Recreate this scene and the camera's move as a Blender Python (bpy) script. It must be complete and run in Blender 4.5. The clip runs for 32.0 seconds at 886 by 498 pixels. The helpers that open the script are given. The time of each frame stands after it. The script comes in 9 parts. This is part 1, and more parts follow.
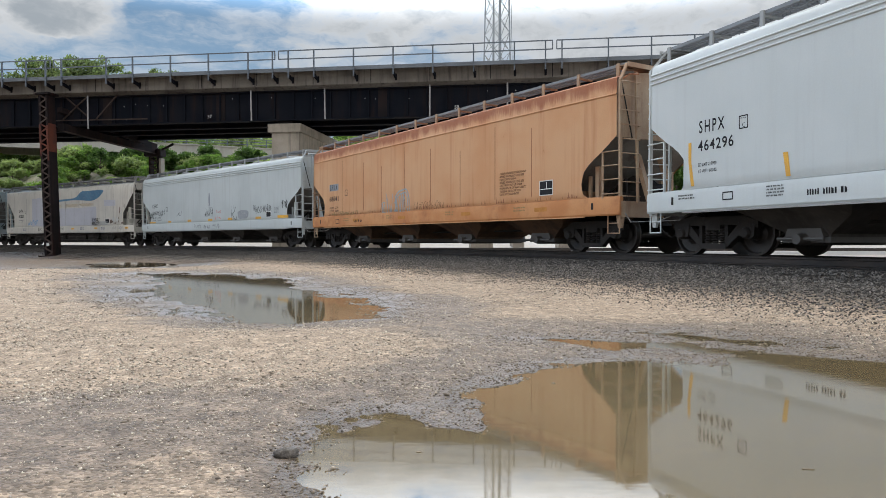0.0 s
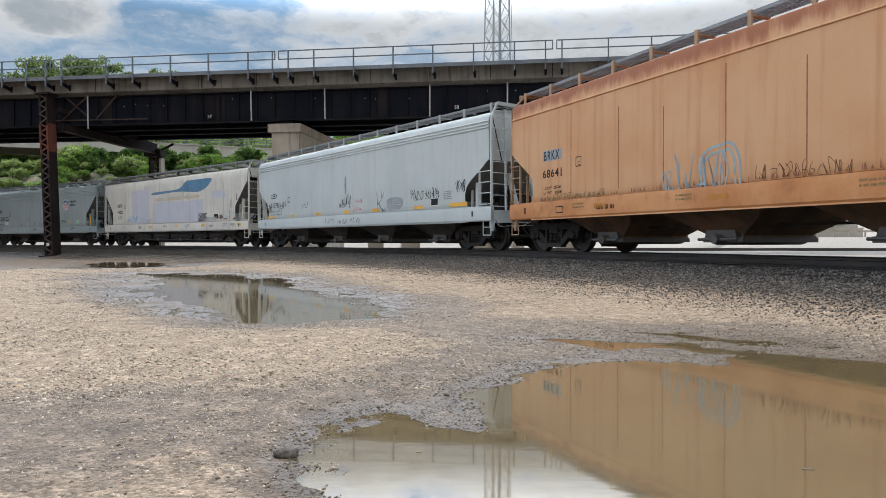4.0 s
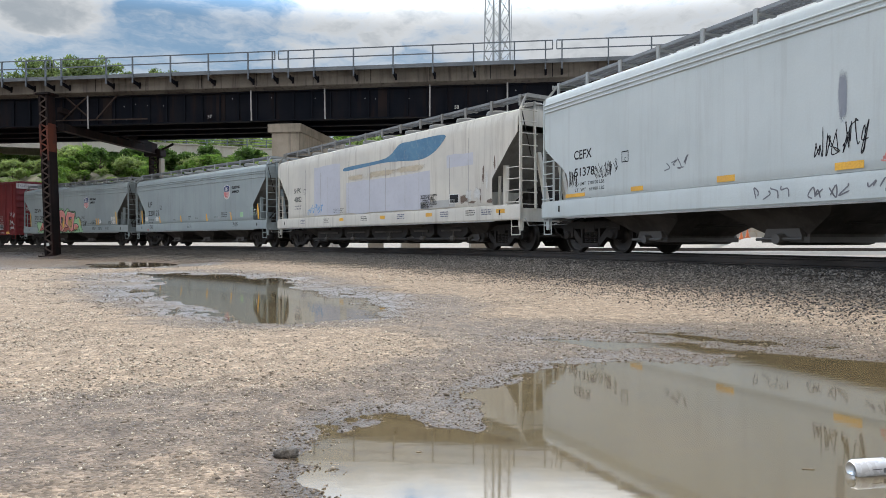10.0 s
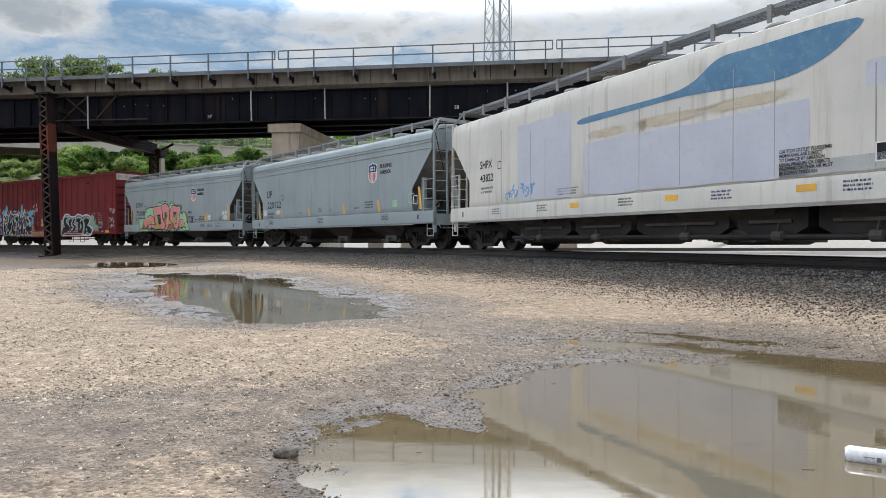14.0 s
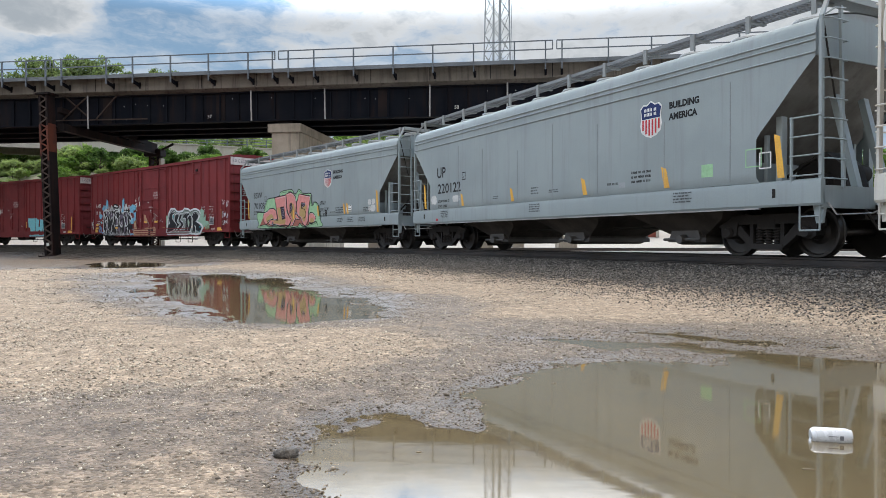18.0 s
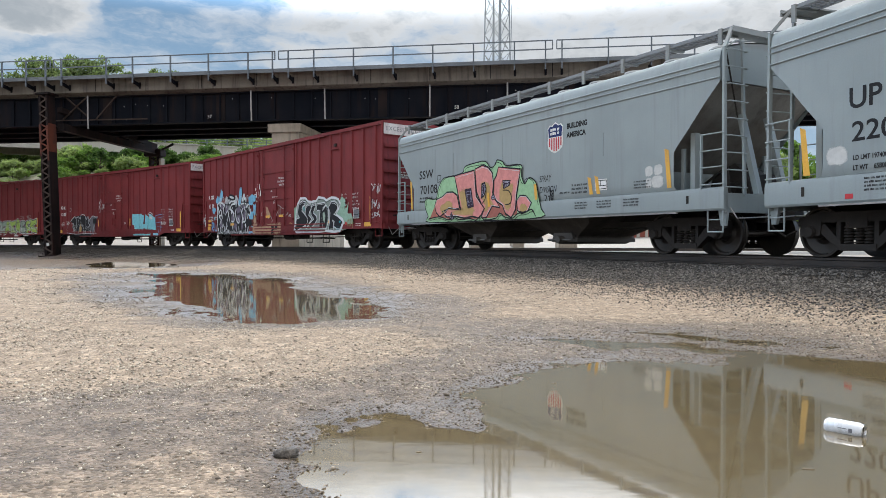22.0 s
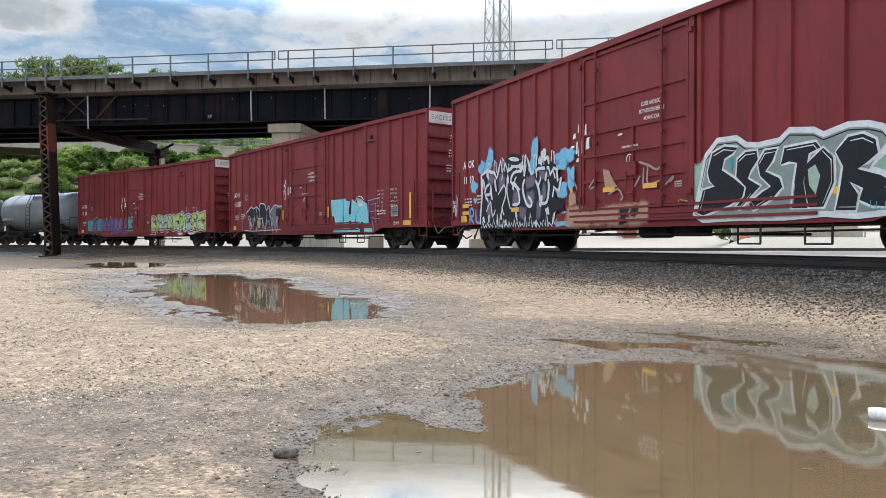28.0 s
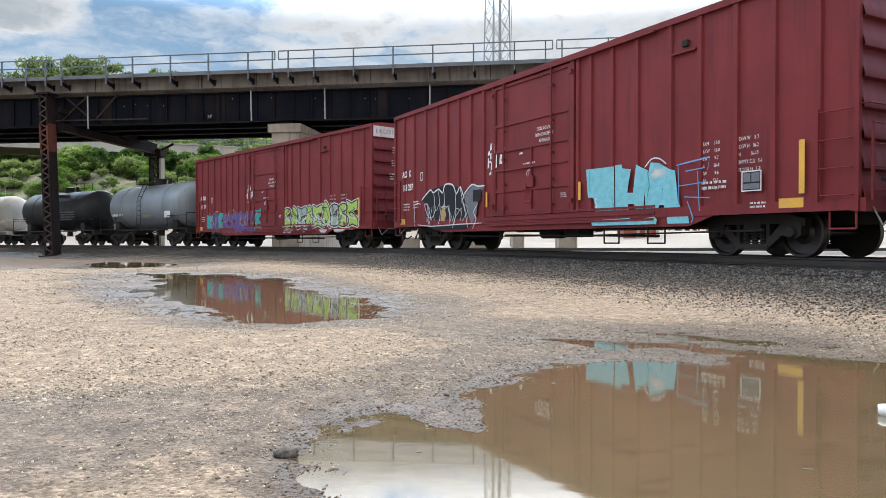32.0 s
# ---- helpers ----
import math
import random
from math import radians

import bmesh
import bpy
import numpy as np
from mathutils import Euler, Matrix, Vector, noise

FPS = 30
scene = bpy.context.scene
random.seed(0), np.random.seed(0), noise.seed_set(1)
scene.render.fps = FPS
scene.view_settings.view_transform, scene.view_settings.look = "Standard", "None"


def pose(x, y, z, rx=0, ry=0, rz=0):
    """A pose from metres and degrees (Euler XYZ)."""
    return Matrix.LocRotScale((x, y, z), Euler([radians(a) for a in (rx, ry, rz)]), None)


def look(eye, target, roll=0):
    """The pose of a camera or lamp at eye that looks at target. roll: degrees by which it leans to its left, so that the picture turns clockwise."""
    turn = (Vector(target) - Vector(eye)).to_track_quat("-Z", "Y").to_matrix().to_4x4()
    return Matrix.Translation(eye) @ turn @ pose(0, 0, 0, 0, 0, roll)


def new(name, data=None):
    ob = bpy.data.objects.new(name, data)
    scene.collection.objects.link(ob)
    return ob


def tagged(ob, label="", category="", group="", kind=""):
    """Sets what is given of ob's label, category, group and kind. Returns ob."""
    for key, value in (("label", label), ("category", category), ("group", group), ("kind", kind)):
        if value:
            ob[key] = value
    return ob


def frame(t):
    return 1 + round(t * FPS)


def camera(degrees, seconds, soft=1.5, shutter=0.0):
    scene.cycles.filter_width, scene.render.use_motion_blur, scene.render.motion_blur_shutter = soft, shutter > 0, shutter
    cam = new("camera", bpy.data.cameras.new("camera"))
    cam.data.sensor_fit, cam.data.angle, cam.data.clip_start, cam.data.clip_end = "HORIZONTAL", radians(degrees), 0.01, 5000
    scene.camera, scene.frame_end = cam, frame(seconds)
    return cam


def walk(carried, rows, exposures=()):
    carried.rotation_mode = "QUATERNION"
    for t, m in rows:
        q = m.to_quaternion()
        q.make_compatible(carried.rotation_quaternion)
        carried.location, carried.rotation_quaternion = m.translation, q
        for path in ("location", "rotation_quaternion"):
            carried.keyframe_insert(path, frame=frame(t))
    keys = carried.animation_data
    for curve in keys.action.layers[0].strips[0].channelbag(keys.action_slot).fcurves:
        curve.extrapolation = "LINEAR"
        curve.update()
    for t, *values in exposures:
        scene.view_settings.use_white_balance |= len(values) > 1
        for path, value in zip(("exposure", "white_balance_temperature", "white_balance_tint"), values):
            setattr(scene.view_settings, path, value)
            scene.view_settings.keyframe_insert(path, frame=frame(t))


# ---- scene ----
# The railway: rail heads lie at RAIL above the puddles' water, on a curve whose bend eases along the way.
EYE, RAIL = 0.8, 0.505
START, TURN, BEND, EASE = (-14.448, 43.684), -0.75168, -0.0095323, -5.742e-05
STEP = 0.5
STATIONS = np.arange(-420, 120, STEP)
HEADING = TURN + BEND * STATIONS + EASE * np.clip(STATIONS, -150, 120) ** 2 / 2
_zero = int(np.argmin(abs(STATIONS)))
TX = np.cumsum(np.cos(HEADING) * STEP)
TY = np.cumsum(np.sin(HEADING) * STEP)
TX, TY = TX - TX[_zero] + START[0], TY - TY[_zero] + START[1]


def on_track(s, side=0.0):
    """Place and heading at station s; side: metres towards the gravel lot."""
    h = float(np.interp(s, STATIONS, HEADING))
    return (float(np.interp(s, STATIONS, TX)) + side * math.sin(h), float(np.interp(s, STATIONS, TY)) - side * math.cos(h), h)


def travel(t):
    """How far the train has rolled at t seconds."""
    d = t - 16
    return 3.57982 * t + 0.708 * (d * d / 100 - 2.56) + 0.18497 * d ** 3 / 1000


# ---- camera ----
cam = camera(63.14, 32.0, soft=0.3)
STAND = pose(0, 0, EYE, 89.38, 0, 0)
walk(cam, [(0.0, STAND), (32.0, STAND)], exposures=[(0.0, -0.06), (6.0, -0.04), (12.0, 0.02), (20.0, 0.06), (25.0, 0.12), (29.0, 0.24), (32.0, 0.26)])

# ---- world, sun, exposure ----
SUN_TURN, SUN_HEIGHT = math.atan2(0.23, 0.97), radians(70)
world = bpy.data.worlds.new("sky")
scene.world = world
world.use_nodes = True
wt = world.node_tree
sky = wt.nodes.new("ShaderNodeTexSky")
sky.sky_type, sky.sun_disc = "NISHITA", False
sky.sun_elevation, sky.sun_rotation = SUN_HEIGHT, SUN_TURN
sky.dust_density = 2.0
back = wt.nodes["Background"]
back.inputs["Strength"].default_value = 0.13
# broken white cloud over the whole sky
wc = wt.nodes.new("ShaderNodeTexCoord")
wn = wt.nodes.new("ShaderNodeTexNoise")
wn.inputs["Scale"].default_value, wn.inputs["Detail"].default_value, wn.inputs["Roughness"].default_value = 2.2, 6.0, 0.6
wr = wt.nodes.new("ShaderNodeMapRange")
wr.interpolation_type = "SMOOTHSTEP"
wr.inputs[1].default_value, wr.inputs[2].default_value = 0.36, 0.58
wm = wt.nodes.new("ShaderNodeMix")
wm.data_type = "RGBA"
wm.inputs[7].default_value = (11.0, 11.2, 11.5, 1)
wt.links.new(wc.outputs["Generated"], wn.inputs["Vector"])
wt.links.new(wn.outputs["Fac"], wr.inputs[0])
wt.links.new(wr.outputs[0], wm.inputs[0])
wt.links.new(sky.outputs[0], wm.inputs[6])
wt.links.new(wm.outputs[2], back.inputs["Color"])
lamp = bpy.data.lights.new("sun", "SUN")
lamp.energy, lamp.angle, lamp.color = 2.15, radians(7.0), (1.0, 0.95, 0.87)
sun = new("sun", lamp)
sun.matrix_world = look((math.sin(SUN_TURN) * math.cos(SUN_HEIGHT) * 80, math.cos(SUN_TURN) * math.cos(SUN_HEIGHT) * 80, math.sin(SUN_HEIGHT) * 80), (0, 0, 0))


# ---- materials ----
class Nodes:
    """A short way to wire a node material."""

    def __init__(self, name):
        self.mat = bpy.data.materials.new(name)
        self.mat.use_nodes = True
        self.tree = self.mat.node_tree
        self.bsdf = self.tree.nodes["Principled BSDF"]
        self.out = self.tree.nodes["Material Output"]

    def put(self, socket, value):
        if isinstance(value, bpy.types.NodeSocket):
            self.tree.links.new(value, socket)
        elif isinstance(value, (tuple, list)) and len(value) == 3 and socket.type == "RGBA":
            socket.default_value = (*value, 1)
        else:
            socket.default_value = value

    def node(self, kind, ins=(), **props):
        nd = self.tree.nodes.new(kind)
        for key, value in props.items():
            setattr(nd, key, value)
        for key, value in dict(ins).items():
            self.put(nd.inputs[key], value)
        return nd

    def math(self, op, a, b=0.0, c=0.0, clamp=False):
        nd = self.node("ShaderNodeMath", {0: a, 1: b, 2: c}, operation=op, use_clamp=clamp)
        return nd.outputs[0]

    def mix(self, f, a, b, blend="MIX"):
        nd = self.node("ShaderNodeMix", {0: f, 6: a, 7: b}, data_type="RGBA", blend_type=blend)
        return nd.outputs[2]

    def ramp(self, f, lo, hi, a=0.0, b=1.0):
        nd = self.node("ShaderNodeMapRange", {0: f, 1: lo, 2: hi, 3: a, 4: b}, interpolation_type="SMOOTHSTEP")
        return nd.outputs[0]

    def coords(self, world_space=False, scale=(1, 1, 1)):
        if world_space:
            v = self.node("ShaderNodeNewGeometry").outputs["Position"]
        else:
            v = self.node("ShaderNodeTexCoord").outputs["Object"]
        if scale != (1, 1, 1):
            v = self.node("ShaderNodeVectorMath", {0: v, 1: scale}, operation="MULTIPLY").outputs[0]
        return v

    def noise(self, vec, scale, detail=3.0, rough=0.55):
        return self.node("ShaderNodeTexNoise", {"Vector": vec, "Scale": scale, "Detail": detail, "Roughness": rough}).outputs["Fac"]

    def bump(self, height, strength, distance=0.02):
        return self.node("ShaderNodeBump", {"Height": height, "Strength": strength, "Distance": distance}).outputs[0]

    def set(self, **ins):
        for key, value in ins.items():
            self.put(self.bsdf.inputs[key.replace("_", " ")], value)
        return self.mat


def surface(name, c, c2=None, rough=0.6, metal=0.0, scale=1.5, fine=30.0, bump=0.15, streak=None, amount=0.5, stretch=(6, 6, 0.35), spots=None, spot_at=0.62, world_space=False, grain=0.25, each=0.0, spec=0.5, rim=None):
    """Plain weathered matter: two colours in large patches, fine grain, and drip streaks or spots of a third colour."""
    n = Nodes(name)
    v = n.coords(world_space)
    c2 = c2 or tuple(x * 0.8 for x in c)
    col = n.mix(n.ramp(n.noise(v, scale, 4), 0.35, 0.65), c, c2)
    fn = n.noise(v, fine, 3)
    col = n.mix(1.0, col, n.mix(fn, (1 - grain,) * 3, (1 + grain,) * 3), "MULTIPLY")
    if streak:
        sv = n.coords(world_space, stretch)
        col = n.mix(n.math("MULTIPLY", n.ramp(n.noise(sv, 1.0, 5, 0.65), 0.48, 0.75), amount), col, streak)
    if rim:
        z = n.node("ShaderNodeSeparateXYZ", {0: v}).outputs[2]
        lo, hi, rc, ra = rim
        edge = n.math("ADD", n.ramp(z, lo, hi), n.math("MULTIPLY", n.math("SUBTRACT", n.noise(n.coords(world_space, (3, 3, 0.7)), 1.0, 5, 0.7), 0.5), 1.6))
        col = n.mix(n.math("MULTIPLY", n.ramp(edge, 0.35, 0.95), ra), col, rc)
    if spots:
        col = n.mix(n.ramp(n.noise(v, scale * 4, 6, 0.7), spot_at, spot_at + 0.08), col, spots)
    if each:
        rnd = n.node("ShaderNodeNewGeometry").outputs["Random Per Island"]
        col = n.mix(1.0, col, n.mix(rnd, (1 - each,) * 3, (1 + each,) * 3), "MULTIPLY")
    r = n.ramp(fn, 0.3, 0.7, max(rough - 0.08, 0.02), min(rough + 0.08, 1))
    return n.set(Base_Color=col, Roughness=r, Metallic=metal, Specular_IOR_Level=spec, Normal=n.bump(fn, bump, 0.01))


# ---- mesh building ----
class Shape:
    """Gathers boxes, beams, tubes and turned pieces into one mesh."""

    def __init__(self):
        self.v, self.f = [], []

    def add(self, verts, faces):
        k = len(self.v)
        self.v += [tuple(p) for p in verts]
        self.f += [tuple(i + k for i in f) for f in faces]
        return self

    def box(self, x0, x1, y0, y1, z0, z1):
        return self.add([(x, y, z) for x in (x0, x1) for y in (y0, y1) for z in (z0, z1)],
                        [(0, 1, 3, 2), (4, 6, 7, 5), (0, 4, 5, 1), (2, 3, 7, 6), (0, 2, 6, 4), (1, 5, 7, 3)])

    def beam(self, p, q, w, h=None, up=(0, 0, 1)):
        p, q, h = Vector(p), Vector(q), h or w
        d = (q - p).normalized()
        u = Vector(up)
        if abs(d.dot(u)) > 0.98:
            u = Vector((1, 0, 0))
        s = d.cross(u).normalized() * w / 2
        u = s.cross(d).normalized() * h / 2
        c = [p - s - u, p + s - u, p + s + u, p - s + u, q - s - u, q + s - u, q + s + u, q - s + u]
        return self.add(c, [(3, 2, 1, 0), (4, 5, 6, 7), (0, 1, 5, 4), (1, 2, 6, 5), (2, 3, 7, 6), (3, 0, 4, 7)])

    def tube(self, pts, r, n=6):
        pts = [Vector(p) for p in pts]
        for a, b in zip(pts, pts[1:]):
            d = (b - a).normalized()
            u = Vector((0, 0, 1)) if abs(d.z) < 0.9 else Vector((1, 0, 0))
            s = d.cross(u).normalized()
            u = s.cross(d)
            ring = [(math.cos(k * math.tau / n), math.sin(k * math.tau / n)) for k in range(n)]
            c = [a + (s * x + u * y) * r for x, y in ring] + [b + (s * x + u * y) * r for x, y in ring]
            self.add(c, [(k, (k + 1) % n, n + (k + 1) % n, n + k) for k in range(n)] + [tuple(range(n))[::-1], tuple(range(n, 2 * n))])
        return self

    def prism(self, poly, a, b, axis="y"):
        n = len(poly)
        at = {"y": lambda p, d: (p[0], d, p[1]), "x": lambda p, d: (d, p[0], p[1]), "z": lambda p, d: (p[0], p[1], d)}[axis]
        return self.add([at(p, a) for p in poly] + [at(p, b) for p in poly],
                        [(k, (k + 1) % n, n + (k + 1) % n, n + k) for k in range(n)] + [tuple(range(n))[::-1], tuple(range(n, 2 * n))])

    def turn(self, profile, center=(0, 0, 0), axis="y", n=24, caps=True):
        """profile: (along, radius) pairs turned about an axis through center."""
        c = Vector(center)
        vs = []
        for a, r in profile:
            for k in range(n):
                x, y = r * math.cos(k * math.tau / n), r * math.sin(k * math.tau / n)
                vs.append(c + Vector({"y": (x, a, y), "x": (a, x, y), "z": (x, y, a)}[axis]))
        m = len(profile)
        fs = [(i * n + k, i * n + (k + 1) % n, (i + 1) * n + (k + 1) % n, (i + 1) * n + k) for i in range(m - 1) for k in range(n)]
        if caps:
            fs += [tuple(range(n))[::-1], tuple(range((m - 1) * n, m * n))]
        return self.add(vs, fs)

    def grid(self, rows):
        n = len(rows[0])
        return self.add([p for r in rows for p in r], [(i * n + k, i * n + k + 1, (i + 1) * n + k + 1, (i + 1) * n + k) for i in range(len(rows) - 1) for k in range(n - 1)])

    def mesh(self, name):
        me = bpy.data.meshes.new(name)
        me.from_pydata(self.v, [], self.f)
        bm = bmesh.new()
        bm.from_mesh(me)
        bmesh.ops.recalc_face_normals(bm, faces=bm.faces)
        bm.to_mesh(me)
        bm.free()
        me.shade_smooth()
        me.set_sharp_from_angle(angle=radians(32))
        return me


def part(name, shape, material, parent, label=""):
    """One mesh object under a thing or a part (or top level with no parent)."""
    me = shape.mesh(name) if isinstance(shape, Shape) else shape
    if not me.materials:
        me.materials.append(material)
    ob = new(name, me)
    ob.parent = parent
    if label:
        tagged(ob, label)
    return ob


def empty(name, m, label, category, group="", kind=""):
    ob = new(name)
    ob.empty_display_size = 0.3
    ob.matrix_basis = m
    return tagged(ob, label, category, group, kind)


def thing(name, shape, material, label, category, group="", kind="", m=None):
    ob = part(name, shape, material, None)
    if m is not None:
        ob.matrix_basis = m
    return tagged(ob, label, category, group, kind)


def letters(text, size, thick=0.0, spacing=1.0, shear=0.0, lines=0.9, align="LEFT"):
    """A flat mesh of lettering in the built-in font, x to the right, y up."""
    cu = bpy.data.curves.new("lettering", "FONT")
    cu.body, cu.size, cu.offset, cu.space_character, cu.shear, cu.space_line = text, size, thick, spacing, shear, lines
    cu.align_x, cu.resolution_u = align, 3
    ob = bpy.data.objects.new("lettering", cu)
    me = bpy.data.meshes.new_from_object(ob)
    bpy.data.objects.remove(ob)
    bpy.data.curves.remove(cu)
    return me


def hash2(ix, iy, seed):
    h = (ix.astype(np.int64) * 374761393 + iy.astype(np.int64) * 668265263 + seed * 69069) & 0xFFFFFFFF
    h = ((h ^ (h >> 13)) * 1274126177) & 0xFFFFFFFF
    return ((h ^ (h >> 16)) & 0xFFFF) / 65535.0


def value_noise(x, y, seed=0):
    ix, iy = np.floor(x), np.floor(y)
    fx, fy = x - ix, y - iy
    fx, fy = fx * fx * (3 - 2 * fx), fy * fy * (3 - 2 * fy)
    a, b = hash2(ix, iy, seed), hash2(ix + 1, iy, seed)
    c, d = hash2(ix, iy + 1, seed), hash2(ix + 1, iy + 1, seed)
    return (a + (b - a) * fx) * (1 - fy) + (c + (d - c) * fx) * fy - 0.5


def fractal(x, y, scale, octaves=4, seed=0):
    total, amp = 0.0, 1.0
    for k in range(octaves):
        total = total + amp * value_noise(x * scale, y * scale, seed + k)
        scale, amp = scale * 2.03, amp * 0.5
    return total


# ---- drifting clouds: a far backdrop of sky ----
def cloud_matter():
    n = Nodes("cloudy_sky")
    v = n.coords()
    x, y, z = n.node("ShaderNodeSeparateXYZ", {0: v}).outputs
    az = n.math("MULTIPLY", n.math("ARCTAN2", x, y), 57.2958)
    el = n.math("MULTIPLY", n.math("ARCSINE", n.math("DIVIDE", z, 2000.0)), 57.2958)
    flat = n.node("ShaderNodeCombineXYZ", {0: az, 1: n.math("MULTIPLY", el, 1.9), 2: 0.0}).outputs[0]
    warp = n.node("ShaderNodeTexNoise", {"Vector": flat, "Scale": 0.16, "Detail": 4.0, "Roughness": 0.6}).outputs["Color"]
    wv = n.node("ShaderNodeVectorMath", {0: warp, 1: (0.5, 0.5, 0.5)}, operation="SUBTRACT").outputs[0]
    wv = n.node("ShaderNodeVectorMath", {0: wv, 3: 5.0}, operation="SCALE").outputs[0]
    warped = n.node("ShaderNodeVectorMath", {0: flat, 1: wv}, operation="ADD").outputs[0]
    wx, wy, _ = n.node("ShaderNodeSeparateXYZ", {0: warped}).outputs

    def blob(a, e, ra, re):
        da = n.math("DIVIDE", n.math("SUBTRACT", wx, a), ra)
        de = n.math("DIVIDE", n.math("SUBTRACT", wy, e * 1.9), re * 1.9)
        d = n.math("ADD", n.math("MULTIPLY", da, da), n.math("MULTIPLY", de, de))
        return n.ramp(d, 0.25, 1.5, 1.0, 0.0)

    puffs = n.noise(warped, 0.28, 7, 0.6)
    wisps = n.noise(n.node("ShaderNodeVectorMath", {0: warped, 1: (0.45, 1.2, 1.0)}, operation="MULTIPLY").outputs[0], 0.22, 6, 0.65)
    cover = n.math("MULTIPLY", n.math("SUBTRACT", puffs, 0.5), 1.5)
    for a, e, ra, re, gain in ((-32, 18, 10, 4.6, 0.85), (-28, 15.3, 2.9, 1.0, 0.75), (-6.5, 17.2, 6.5, 3.6, 0.55), (14, 17, 17, 6.5, 0.62), (-13, 14.2, 5, 1.2, 0.3), (45, 18, 20, 12, 0.6), (-60, 20, 18, 12, 0.5), (0, 32, 45, 8, 0.55)):
        cover = n.math("ADD", cover, n.math("MULTIPLY", blob(a, e, ra, re), gain))
    cover = n.math("SUBTRACT", cover, n.math("MULTIPLY", blob(-19.5, 16.8, 4.2, 3.2), 0.45))
    white = n.ramp(cover, 0.02, 0.72)
    veil = n.math("MULTIPLY", n.ramp(wisps, 0.40, 0.72), 0.55)
    blue = n.mix(n.ramp(el, 2.0, 24.0), (0.46, 0.63, 0.80), (0.17, 0.34, 0.58))
    shade = n.ramp(n.math("ADD", n.math("MULTIPLY", puffs, 0.6), n.math("MULTIPLY", cover, 0.45)), 0.25, 1.05)
    shade = n.math("ADD", shade, n.math("MULTIPLY", blob(-33, 19.5, 9, 3.0), 0.2), clamp=True)
    cloud = n.mix(shade, (0.96, 0.98, 1.0), (0.47, 0.525, 0.58))
    col = n.mix(n.math("MAXIMUM", white, veil), blue, cloud)
    toward_sun = n.ramp(el, 16.2, 23.8, SKY_GLOW, SKY_GLOW * 9.0)
    em = n.node("ShaderNodeEmission", {"Color": col, "Strength": toward_sun})
    n.tree.links.new(em.outputs[0], n.out.inputs["Surface"])
    return n.mat


SKY_GLOW = 0.81


def build_sky():
    rows = []
    for e in np.linspace(-1.5, 38, 20):
        e = radians(e)
        rows.append([(2000 * math.cos(e) * math.sin(radians(a)), 2000 * math.cos(e) * math.cos(radians(a)), 2000 * math.sin(e)) for a in np.linspace(-95, 95, 60)])
    return thing("backdrop", Shape().grid(rows), cloud_matter(), "blue sky with drifting white and grey clouds", "sky", kind="structure")


backdrop = build_sky()


